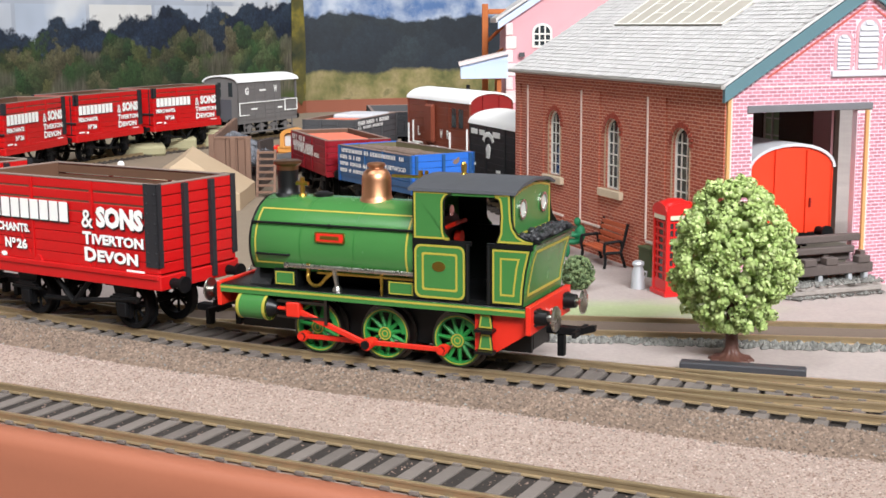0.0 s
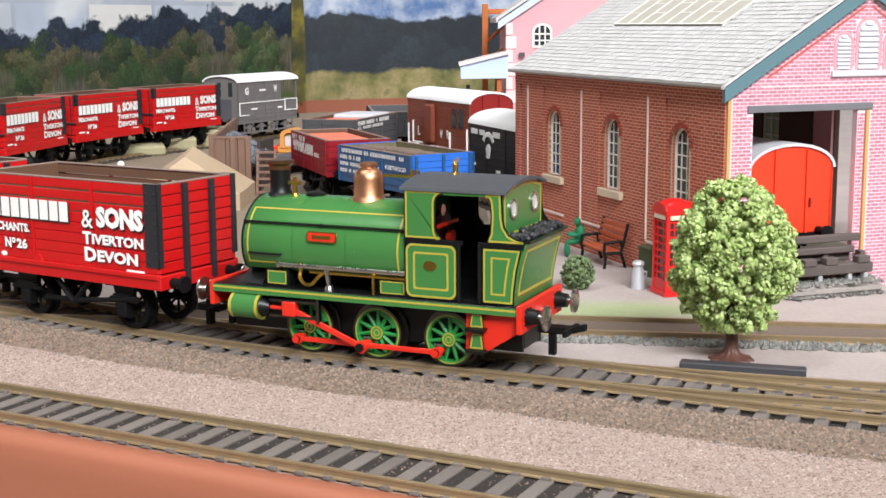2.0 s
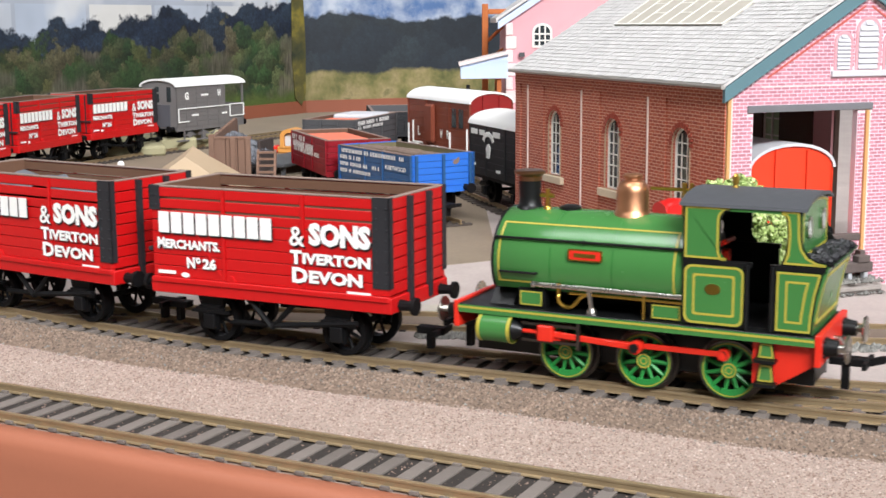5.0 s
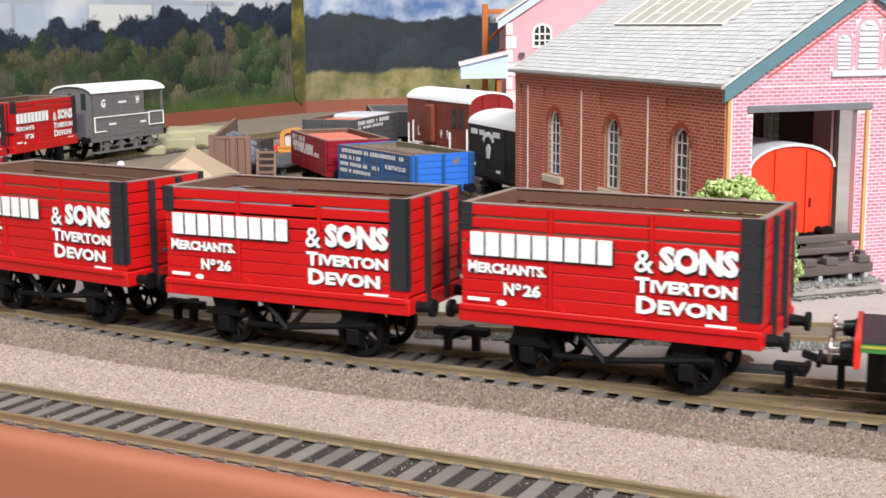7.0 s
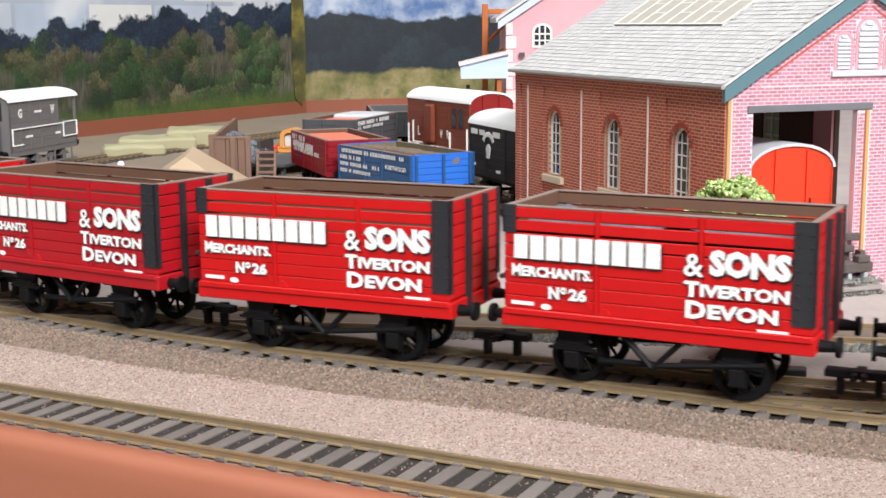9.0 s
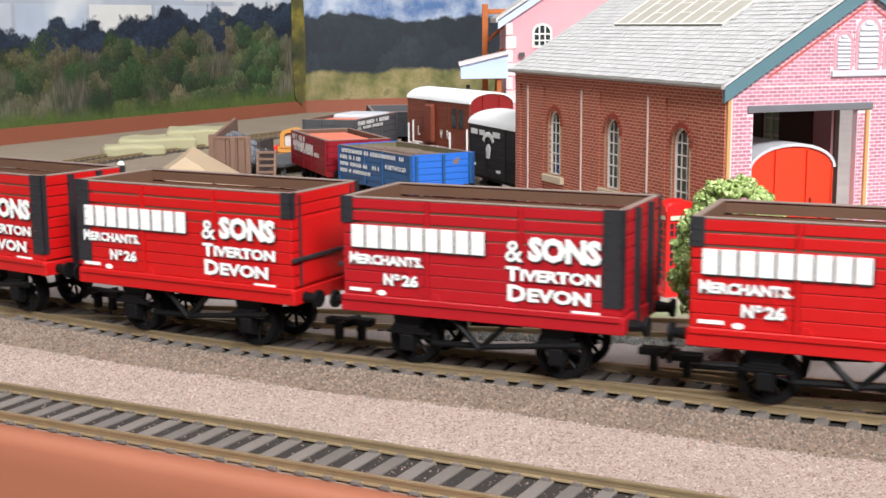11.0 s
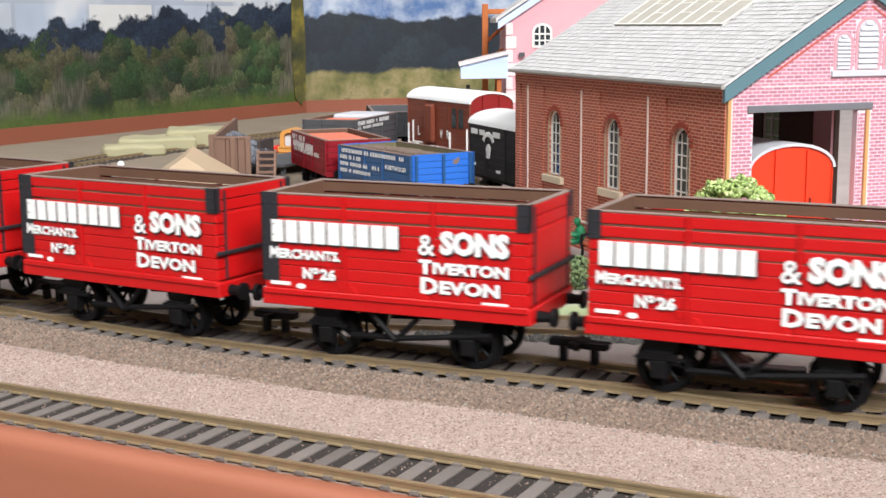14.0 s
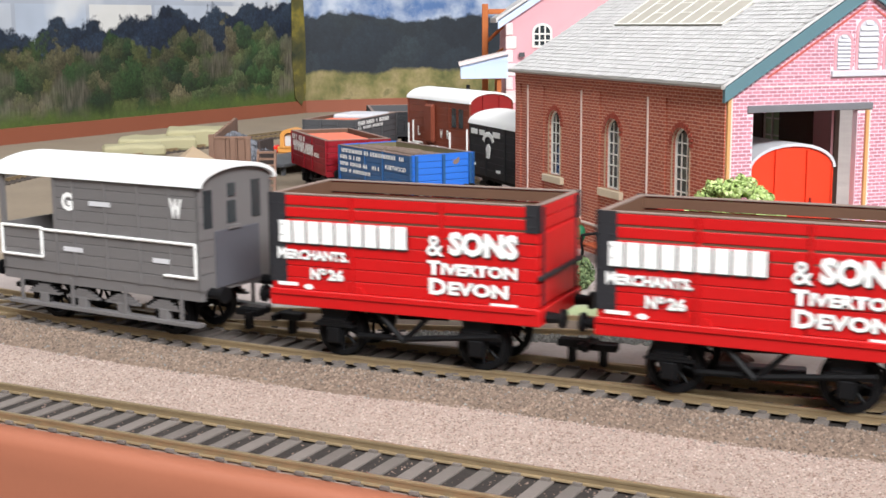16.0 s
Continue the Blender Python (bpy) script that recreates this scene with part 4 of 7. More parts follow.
        part("pipe", bent(B(), pts, 0.5, 8), BRASS, lo, "bent copper feed pipe")
        bm = tube(B(), (-9.2, y, 22.4), (-8.6, y, 18.0), 0.75, 0.55, 8)
        lathe(bm, [(1.3, 0), (1.2, 0.8), (0.8, 1.4)], (-8.6, y, 16.9), 10)
        part("bracket", bm, STEEL, lo, "steel pipe bracket")
        part("pipe", bent(B(), [(3.6, y, 23.0), (3.6, y, 16.9)], 0.38, 8), BRASS, lo, "upright copper pipe")
    # chimney with copper cap
    part("chimney", lathe(B(), [(4.2, 0), (3.4, 0.5), (2.75, 1.4), (2.6, 3.0), (2.75, 7.2)], (-29.4, 0, 38.0), 24), LOCO_BLACK, lo, "black flared chimney")
    part("chimney_cap", lathe(B(), [(2.8, 0), (2.9, 1.0), (3.7, 1.7), (3.75, 2.2), (3.2, 2.5), (2.0, 2.4)], (-29.4, 0, 45.0), 24), mat("aged_copper_cap", (150, 112, 84), 0.35, 1.0), lo, "dull copper chimney cap")
    bm = tube(B(), (-24.2, -1.5, 38.4), (-24.2, -1.5, 43.4), 0.7, 0.55, 8)
    tube(bm, (-26, -1.5, 41.8), (-22.6, -1.5, 41.8), 0.55, 0.55, 8)
    lathe(bm, [(1.1, 0), (1.0, 0.6), (0.6, 1.0)], (-24.2, -1.5, 38.4), 10)
    part("whistle_valve", bm, BRASS, lo, "brass lubricator fitting")
    part("tank_filler", lathe(B(), [(2.6, 0), (2.6, 0.7), (1.4, 1.1)], (-19.0, 0, 38.6), 16), LOCO_BLACK, lo, "black tank filler lid")
    part("dome", lathe(B(), [(4.7, -0.6), (4.6, 0.0), (4.1, 0.6), (3.76, 1.3), (3.72, 5.4), (3.58, 6.4), (3.15, 7.2), (2.5, 7.8), (1.9, 8.1), (1.85, 8.4), (2.25, 8.65), (2.3, 9.2), (1.9, 9.5), (0.6, 9.65)], (-3.8, 0, 38.2), 32), COPPER, lo, "polished copper dome with safety valve cover", smooth=50)
    bm = bent(B(), [(8.4, 0, 38.2), (8.4, 0, 46.2)], 0.6, 8)
    bent(bm, [(10.0, 0, 38.2), (10.0, 0, 46.2)], 0.5, 8)
    bent(bm, [(0.5, 0, 44.6), (9.6, 0, 44.6)], 0.4, 8)
    bent(bm, [(7.6, 0, 42.2), (10.6, 0, 42.2)], 0.45, 8)
    part("whistle", bm, BRASS, lo, "brass whistle and pipes")
    # cab: side sheets in pieces round the openings
    cz0, wst, cz1 = 16.9, 31.0, 43.4
    for sy in (-1, 1):
        y = 13.2
        lined(lo, rect(12.4, cz0 + 0.2, 26.2, wst - 0.2), y, sy, "cab_side_sheet", double=True, face=(12.8, cz0 + 0.5, 25.9, wst - 0.6, 1.7))
        part("waist_band", box(B(), 12.4, *sorted((sy * 12.8, sy * 13.7))[:1], wst - 0.5, 27.4, sorted((sy * 12.8, sy * 13.7))[1], wst + 0.6), LOCO_BLACK, lo)
        a0 = [(12.4, wst + 0.4), (22.0, wst + 0.4)] + [(22.8 - 2.2 * math.cos(t), 34.5 - 3.2 * math.sin(t)) for t in np.linspace(1.3, 0, 5)]
        a0 += [(20.6, 38.5)] + [(22.8 - 2.2 * math.cos(t), 40.4 + 2.0 * math.sin(t)) for t in np.linspace(0, 1.57, 5)] + [(22.8, cz1), (12.4, cz1)]
        lined(lo, a0, y, sy, "cab_upper_sheet", line=0.45)
        part("cab_head", box(B(), 22.6, *sorted((sy * 12.9, sy * 13.6))[:1], 42.3, 33.2, sorted((sy * 12.9, sy * 13.6))[1], cz1), LOCO_GREEN, lo)
        b0 = [(33.0, cz1), (33.0, 42.4)] + [(32.6 + 1.8 * math.sin(t), 40.6 + 1.8 * math.cos(t)) for t in np.linspace(0.2, 1.57, 4)] + [(34.6, 38), (34.4, 34), (33.4, 31.4)]
        b0 += [(43.0, 31.4), (43.2, 32.6), (41.0, 32.9), (39.2, 33.8), (38.1, 35.4), (37.7, 37.4), (37.4, cz1)]
        lined(lo, b0[::-1], y, sy, "bunker_upper_sheet", line=0.45)
        c0 = [(32.4, cz0 + 0.2), (40.4, cz0 + 0.2), (40.6, 21), (41.2, 25.5), (42.4, 30.6), (32.4, 30.6)]
        lined(lo, c0, y, sy, "bunker_side_sheet", double=True, line=0.45)
        part("bunker_edge", box(B(), 31.4, *sorted((sy * 12.8, sy * 13.7))[:1], 30.5, 42.8, sorted((sy * 12.8, sy * 13.7))[1], 31.5), LOCO_BLACK, lo)
        for x in (26.6, 31.9):
            part("door_pillar", tube(B(), (x, sy * 13.7, 17), (x, sy * 13.7, 31), 0.5, 0.5, 8), LOCO_BLACK, lo, "black cab handrail")
        # steps below the doorway
        for za, zb in ((11.2, 14.7), (6.0, 10.0)):
            lined(lo, [(29.2, za), (33.0, za), (32.5, zb), (29.8, zb)], 13.4, sy, "step_plate", edge=0.15, line=0.35)
            part("step", box(B(), 28.8, *sorted((sy * 12, sy * 15.4))[:1], za - 0.7, 33.4, sorted((sy * 12, sy * 15.4))[1], za), LOCO_BLACK, lo, "black step tread")
    part("cab_front", box(B(), 12.2, -13.1, cz0, 13.0, 13.1, cz1), LOCO_GREEN, lo, "green cab front sheet")
    bm = prism(B(), [(-13, 32), (13, 32), (13, cz1), (6, 44.7), (0, 45.0), (-6, 44.7), (-13, cz1)], "x", 37.0, 37.6)
    part("cab_back", bm, LOCO_GREEN, lo, "green cab back sheet", smooth=0)
    o = [(-12.4, 33), (12.4, 33), (12.4, cz1 - 0.5), (6, 44.0), (0, 44.4), (-6, 44.0), (-12.4, cz1 - 0.5)]
    part("lining", ring_frame(B(), o, inset(o, 0.5), "x", 37.6, 37.7), LINING, lo, "yellow lining", smooth=0)
    for sy in (-1, 1):
        ci = [(sy * 7.2 + 2.4 * math.cos(t), 39.0 + 2.4 * math.sin(t)) for t in np.linspace(0, 2 * math.pi, 20, endpoint=False)]
        cj = [(sy * 7.2 + 1.9 * math.cos(t), 39.0 + 1.9 * math.sin(t)) for t in np.linspace(0, 2 * math.pi, 20, endpoint=False)]
        part("spectacle_rim", ring_frame(B(), ci, cj, "x", 37.5, 38.1), STEEL, lo, "round steel spectacle rim")
        part("spectacle_glass", prism(B(), cj, "x", 37.55, 37.8), mat("pale_cab_glass", (196, 204, 196), 0.1, relief=0), lo, "pale round cab window")
    # bunker back, flared
    back = [(40.4, 17.0), (41.0, 22), (42.0, 27), (43.4, 31.5), (44.6, 32.4)]
    bm = prism(B(), [(x, z) for x, z in back] + [(x - 0.7, z) for x, z in back[::-1]], "y", -13.4, 13.4)
    part("bunker_back", bm, LOCO_GREEN, lo, "green flared bunker back")
    for (ya, yb) in ((-11.7, -11.1), (11.1, 11.7)):
        bm = prism(B(), [(x + 0.12, z) for x, z in [(40.7, 19.2)] + back[1:3] + [(43.0, 30.2)]] + [(x - 0.1, z) for x, z in ([(40.7, 19.2)] + back[1:3] + [(43.0, 30.2)])[::-1]], "y", ya, yb)
        part("lining", bm, LINING, lo, "yellow lining", smooth=0)
    for x, z in ((40.62, 19.2), (42.8, 29.6)):
        part("lining", box(B(), x, -11.7, z, x + 0.25, 11.7, z + 0.6), LINING, lo, "yellow lining", smooth=0)
    part("bunker_rim", box(B(), 37.8, -13.5, 31.9, 44.4, 13.5, 32.5), LOCO_BLACK, lo, "black bunker top")
    bm = B()
    for i in range(150):
        bmesh.ops.create_icosphere(bm, subdivisions=1, radius=random.uniform(0.5, 1.1), matrix=Matrix.Translation((random.uniform(38.4, 43.8), random.uniform(-12.6, 12.6), 32.5 + random.uniform(0, 0.9))) @ Matrix.Rotation(random.uniform(0, 6), 4, (1, 1, 0)))
    part("bunker_coal", bm, COAL, lo, "black lump coal in the bunker", smooth=0)
    roof = [(-14.0, 43.0), (-13.8, 43.7), (-9, 45.0), (-4, 45.6), (0, 45.8), (4, 45.6), (9, 45.0), (13.8, 43.7), (14.0, 43.0), (9, 44.3), (0, 45.0), (-9, 44.3)]
    part("cab_roof", prism(B(), roof, "x", 11.4, 38.6), LOCO_ROOF, lo, "dark grey curved cab roof", smooth=30)
    part("roof_whistle", lathe(B(), [(1.0, 0), (0.6, 0.6), (0.75, 1.2), (0.75, 2.6), (0.3, 3.2)], (20, 0, 45.6), 10), BRASS, lo, "small brass whistle on the roof")
    # inside of the cab
    part("cab_floor", box(B(), 13, -13, 16.9, 37, 13, 17.6), LOCO_BLACK, lo)
    part("backhead", tube(B(), (13, 0, 29), (16.5, 0, 29), 8.0, 7.4, 20), LOCO_BLACK, lo, "black boiler backhead")
    bm = bent(B(), [(17, -4, 33), (19, -4, 34), (19, 3, 34)], 0.6, 8)
    tube(bm, (17, 2, 30), (18.6, 2, 30), 1.6, 1.6, 12)
    part("regulator", bm, LOCO_RED, lo, "red handwheel and levers")
    part("gauge", tube(B(), (16.6, -2, 37), (17.6, -2, 37), 1.4, 1.4, 14), STEEL, lo, "steel pressure gauge")
    # works plate, oval
    for sy in (-1, 1):
        ov = [(19.2 + 1.7 * math.cos(t), 25.2 + 1.2 * math.sin(t)) for t in np.linspace(0, 2 * math.pi, 18, endpoint=False)]
        part("works_plate", prism(B(), ov, "y", *sorted((sy * 13.55, sy * 13.8))), BRASS, lo, "oval brass works plate")
    # cylinders, slide bars
    for sy in (-1, 1):
        y = sy * 13.4
        cy = [(y + 3.3 * math.cos(t), 11.6 + 3.3 * math.sin(t)) for t in np.linspace(0, 2 * math.pi, 20, endpoint=False)]
        cyl = part("cylinder", prism(B(), cy, "x", -35.6, -27.4), LOCO_GREEN, lo, "green lined cylinder")
        for x0, x1 in ((-35.8, -35.0), (-28.2, -27.4)):
            cj = [(y + 3.36 * math.cos(t), 11.6 + 3.36 * math.sin(t)) for t in np.linspace(0, 2 * math.pi, 20, endpoint=False)]
            part("lining", prism(B(), cj, "x", x0, x1), LINING, cyl, "yellow lining")
        bm = tube(B(), (-27.4, y, 11.6), (-25.2, y, 11.6), 2.6, 1.2, 12)
        tube(bm, (-36.4, y, 11.6), (-35.7, y, 11.6), 2.6, 3.0, 14)
        part("cylinder_cover", bm, LOCO_BLACK, lo, "black cylinder cover")
        bm = box(B(), -25.4, *sorted((y - 0.5, y + 0.5))[:1], 13.2, -11.2, sorted((y - 0.5, y + 0.5))[1], 13.9)
        box(bm, -25.4, y - 0.5, 9.3, -11.2, y + 0.5, 10.0)
        box(bm, -11.8, y - 0.7, 8.4, -11.0, y + 0.7, 15.4)
        part("slide_bars", bm, DARK_STEEL, lo, "dull steel slide bars and bracket")
    # wheels
    wheels = []
    for x in WHEEL_X:
        ax = part("wheelset", tube(B(), (0, -9, 0), (0, 9, 0), 1.0, 1.0, 10), DARK_STEEL, lo, "green spoked driving wheels with bright tyres", at=(x, 0, WR))
        for sy in (-1, 1):
            y = sy * 8.6
            o = [(WR * math.cos(t), WR * math.sin(t)) for t in np.linspace(0, 2 * math.pi, 36, endpoint=False)]
            i1, i2 = [(0.93 * a, 0.93 * b) for a, b in o], [(0.8 * a, 0.8 * b) for a, b in o]
            bm = ring_frame(B(), o, i1, "y", *sorted((y - sy * 1.2, y + sy * 1.2)))
            ring_frame(bm, [(1.12 * a, 1.12 * b) for a, b in o], i1, "y", *sorted((y - sy * 1.9, y - sy * 1.2)))
            part("tyre", bm, DARK_STEEL, ax, "bright steel tyre")
            bm = ring_frame(B(), i1, i2, "y", *sorted((y - sy * 1.0, y + sy * 1.05)))
            part("wheel_rim", bm, WHEEL_GREEN, ax, "green wheel rim")
            part("hub", tube(B(), (0, y - sy, 0), (0, y + sy * 1.4, 0), 1.9, 1.7, 16), WHEEL_GREEN, ax, "green wheel hub")
            spoke = part("spoke", tube(B(), (1.4, y + sy * 0.2, 0), (5.6, y + sy * 0.2, 0), 0.62, 0.42, 6), WHEEL_GREEN, ax)
            for k in range(1, 11):
                again("spoke", spoke, ax, rot=(0, 360 * k / 11, 0))
            for ra, rb in ((0.9, 0.865), (0.25, 0.2), (0.13, 0.09)):
                out = 1.06 if ra > 0.5 else 1.4
                part("lining", ring_frame(B(), [(ra * p, ra * q) for p, q in o], [(rb * p, rb * q) for p, q in o], "y", *sorted((y + sy * (out - 0.1), y + sy * (out + 0.08)))), LINING, ax, "yellow lining", smooth=0)
            bm = prism(B(), [(4.4 * math.cos(t), 4.4 * math.sin(t)) for t in np.linspace(1.0, 2.1, 6)] + [(5.5 * math.cos(t), 5.5 * math.sin(t)) for t in np.linspace(2.1, 1.0, 6)], "y", *sorted((y + sy * 0.4, y + sy * 1.1)))
            part("balance_weight", bm, WHEEL_GREEN, ax)
            part("crank_pin", tube(B(), (0, y, -CRANK), (0, y + sy * 4.6, -CRANK), 0.9, 0.9, 10), LOCO_RED, ax, "red crank pin")
        wheels.append(ax)
    # rods; they swing with the crank pins
    rods = []
    for sy in (-1, 1):
        y = sy * 11.0
        bm = box(B(), WHEEL_X[0], *sorted((y, y + sy * 0.8))[:1], -0.62, WHEEL_X[2], sorted((y, y + sy * 0.8))[1], 0.62, 0.15)
        for x in WHEEL_X:
            tube(bm, (x, y - sy * 0.2, 0), (x, y + sy * 1.2, 0), 1.35, 1.35, 14)
        cr = part("coupling_rod", bm, LOCO_RED, lo, "red coupling rod", at=(0, 0, WR))
        for x in WHEEL_X:
            part("rod_end_nut", tube(B(), (x, y + sy * 1.2, 0), (x, y + sy * 1.9, 0), 0.95, 0.95, 8), LOCO_BLACK, cr, "black rod end nut")
        rods.append((cr, "couple"))
        y = sy * 13.0
        L = 21.5
        bm = box(B(), -L, *sorted((y, y + sy * 0.8))[:1], -0.7, 0, sorted((y, y + sy * 0.8))[1], 0.7, 0.15)
        tube(bm, (0, y - sy * 0.3, 0), (0, y + sy * 1.3, 0), 1.55, 1.55, 14)
        tube(bm, (-L, y - sy * 0.3, 0), (-L, y + sy * 1.2, 0), 1.5, 1.5, 12)
        part_rod = part("connecting_rod", bm, LOCO_RED, lo, "red connecting rod", at=(WHEEL_X[1], 0, WR))
        part("rod_end_nut", tube(B(), (0, y + sy * 1.3, 0), (0, y + sy * 2.0, 0), 1.1, 1.1, 8), LOCO_BLACK, part_rod, "black rod end nut")
        rods.append((part_rod, "connect"))
        bm = box(B(), -1.9, *sorted((y - sy * 0.8, y + sy * 1.6))[:1], -1.9, 1.9, sorted((y - sy * 0.8, y + sy * 1.6))[1], 1.9, 0.3)
        tube(bm, (-9.5, sy * 13.4, 0), (-1.8, sy * 13.4, 0), 0.5, 0.5, 8)
        rods.append((part("crosshead", bm, LOCO_RED, lo, "red crosshead with steel piston rod", at=(-18, 0, 11.6)), "cross"))
    return lo, wheels, rods


CRANK = 3.9
LOCO = locomotive()
# ---- engine shed ----
SHED = thing("engine_shed", 86.4, 400.4, -3, 20.05, "red brick engine shed with pink brick gable and pale slate roof", "building")
SL, SW, EAVE, RIDGE = 161.0, 100.4, 66.6, 97.6


def wall_pieces(bm, x0, x1, top, holes, y0, y1):
    """a wall on x and z with arched or square holes (a, b, sill, spring, head)"""
    x = x0
    for a, b, sill, spring, head in holes:
        if a > x:
            prism(bm, rect(x, 0, a, top), "y", y0, y1)
        if sill > 0:
            prism(bm, rect(a, 0, b, sill), "y", y0, y1)
        cx, w, h = (a + b) / 2, (b - a) / 2, head - spring
        arch = [(cx - w * math.cos(math.pi * i / 10), spring + h * math.sin(math.pi * i / 10)) for i in range(11)] if h > 0 else [(a, spring), (b, spring)]
        prism(bm, arch + [(b, top), (a, top)], "y", y0, y1)
        x = b
    if x < x1:
        prism(bm, rect(x, 0, x1, top), "y", y0, y1)
    bmesh.ops.remove_doubles(bm, verts=bm.verts, dist=0.01)
    return bm


WIN = [(21.0, 31.8), (68.8, 79.7), (117.8, 128.6)]
# side wall in a frame of its own: x runs along the wall, y points out of the shed
side = part("side_wall", wall_pieces(B(), 0.2, SL, EAVE, [(a, b, 25.6, 45.8, 51.0) for a, b in WIN], -2.2, 0), BRICK_SIDE, SHED, "red brick side wall", smooth=0, rot=(0, 0, 90))
part("eaves_band", box(B(), 0.2, 0, 60.2, SL, 0.7, 65.8), BRICK_SIDE, side, "corbelled brick band under the eaves", smooth=0)
for a, b in ((0.2, 16.0), (36, 47.2), (84.0, 98.0), (133, 147.4), (156, SL)):
    part("pilaster", box(B(), a, 0, 0, b, 0.55, 60.2), BRICK_SIDE, side, "shallow brick pilaster", smooth=0)
part("plinth", box(B(), 0.2, 0, 0, SL, 0.8, 10.6), BRICK_SIDE, side, "brick plinth", smooth=0)
for x in (47.6, 98.4, 147.8):
    part("downpipe", box(B(), x - 0.3, 0.5, 11.5, x + 0.3, 1.0, 60), PIPE, side, "cream vertical strip")
for a, b in ((13, 47), (64, 98), (113, 147)):
    part("plinth_string", box(B(), a, 0.7, 10.5, b, 1.2, 11.3), PIPE, side, "cream string course")
for a, b in WIN:
    w = part("window", box(B(), a - 3.2, -0.4, 22.6, b + 3.2, 1.7, 25.4, 0.2), STONE, side, "arched small-paned window with cream stone sill")
    o = arc_top(a, b, 25.6, 45.8, 51.0)
    part("pane", prism(B(), o, "y", -1.75, -1.55), GLASS_DARK, w, "dark glass", smooth=0)
    i = [((p - (a + b) / 2) * 0.88 + (a + b) / 2, (q - 38) * 0.955 + 38) for p, q in o]
    part("frame", ring_frame(B(), o, i, "y", -1.6, -0.9), GLAZING_BAR, w, "white arched frame")
    cx = (a + b) / 2
    for xx in (cx - 1.8, cx + 1.8):
        part("glazing_bar", box(B(), xx - 0.2, -1.55, 26, xx + 0.2, -1.2, 49.2), GLAZING_BAR, w)
    for z in np.linspace(30, 46, 5):
        part("glazing_bar", box(B(), a + 0.5, -1.55, z - 0.19, b - 0.5, -1.15, z + 0.19), GLAZING_BAR, w)
    part("reveal", ring_frame(B(), [((p - cx) * 1.1 + cx, (q - 38) * 1.03 + 38) for p, q in o], o, "y", -0.3, 0.28), mat("tan_reveal", (188, 160, 132), 0.8), w)
    for k in range(13):  # arch bricks
        t = math.pi * k / 12
        p = Vector((cx + 6.4 * math.cos(t), 0, 45.8 + 6.2 * math.sin(t)))
        bm = box(B(), -0.9, -0.1, -0.55, 0.9, 0.5, 0.55, 0.08)
        bmesh.ops.rotate(bm, cent=(0, 0, 0), matrix=Matrix.Rotation(-t, 3, "Y"), verts=bm.verts)
        part("arch_brick", shift(bm, *p), mat("arch_brick_red", (150, 66, 48), 0.8) if k == 0 and a == WIN[0][0] else bpy.data.materials["arch_brick_red"], w, smooth=0)
# gable wall with two doorways
gable_top = [(0, EAVE), (SW, EAVE), (SW / 2, RIDGE - 0.6)]
bm = wall_pieces(B(), 0, SW, EAVE, [(9.4, 47.8, 0, 57.4, 57.4), (66.0, 92.0, 0, 57.4, 57.4)], 0, 2.4)
prism(bm, gable_top, "y", 0, 2.4)
gable = part("gable_wall", bm, BRICK_GABLE, SHED, "pink brick gable wall with a wide doorway", smooth=0)
part("lintel", box(B(), 7.2, -0.7, 57.2, 53.2, 1, 59.4, 0.15), LINTEL, gable, "grey steel door lintel")
for x in (0.5, 51.2):
    part("corner_strip", box(B(), x - 0.55, -0.9, 0 if x < 9 else 6, x + 0.55, 0.0, 62 if x < 9 else 57), PIPE_TAN, gable, "tan vertical drainpipe")
    part("corner_strip", box(B(), x + 0.6, -0.5, 0 if x < 9 else 6, x + 1.3, 0.0, 62 if x < 9 else 57), PIPE, gable)
for x0, x1, z0, zs, zt in ((38.9, 44.0, 69.6, 78.4, 80.8), (46.8, 54.4, 69.6, 81.6, 85.2), (57.2, 62.4, 69.6, 78.4, 80.8)):
    lv = part("louvre", ring_frame(B(), arc_top(x0 - 0.9, x1 + 0.9, z0 - 0.1, zs, zt + 0.9), arc_top(x0, x1, z0, zs, zt), "y", -0.3, 0.4), mat("gable_arch_pink", (220, 160, 168), 0.8), gable, "white louvred gable vent with brick arch")
    part("vent_back", prism(B(), arc_top(x0, x1, z0, zs, zt), "y", -0.12, 0.2), LOUVRE, lv)
    nb, cx_, hw_ = 9, (x0 + x1) / 2, (x1 - x0) / 2 - 0.15
    rise_ = (zt - z0 - 0.4) / nb
    for k in range(nb):
        z = z0 + 0.3 + rise_ * k
        up = max(0.0, (z + rise_ * 0.9 - zs) / (zt - zs))
        hx = hw_ * math.sqrt(max(0.05, 1 - up * up))
        part("slat", prism(B(), [(-0.12, z + rise_ * 0.95), (-0.7, z + 0.12), (-0.6, z), (-0.1, z + rise_ * 0.6)], "x", cx_ - hx, cx_ + hx), LOUVRE, lv, smooth=0)
part("vent_sill", box(B(), 37.0, -1.0, 67.6, 64, 0.3, 69.5, 0.15), LOUVRE, gable, "white vent sill")
part("string_course", box(B(), 12, -0.25, 64.8, 88, 0.1, 65.3), mat("pale_string", (240, 214, 214), 0.8), gable)
# gable bricks: each proud of the mortar
GB_W, GB_H = 2.95, 1.12
gb_first = None
V, F = [], []
cubef = ((0, 1, 3, 2), (4, 6, 7, 5), (0, 4, 5, 1), (2, 3, 7, 6), (0, 2, 6, 4), (1, 5, 7, 3))


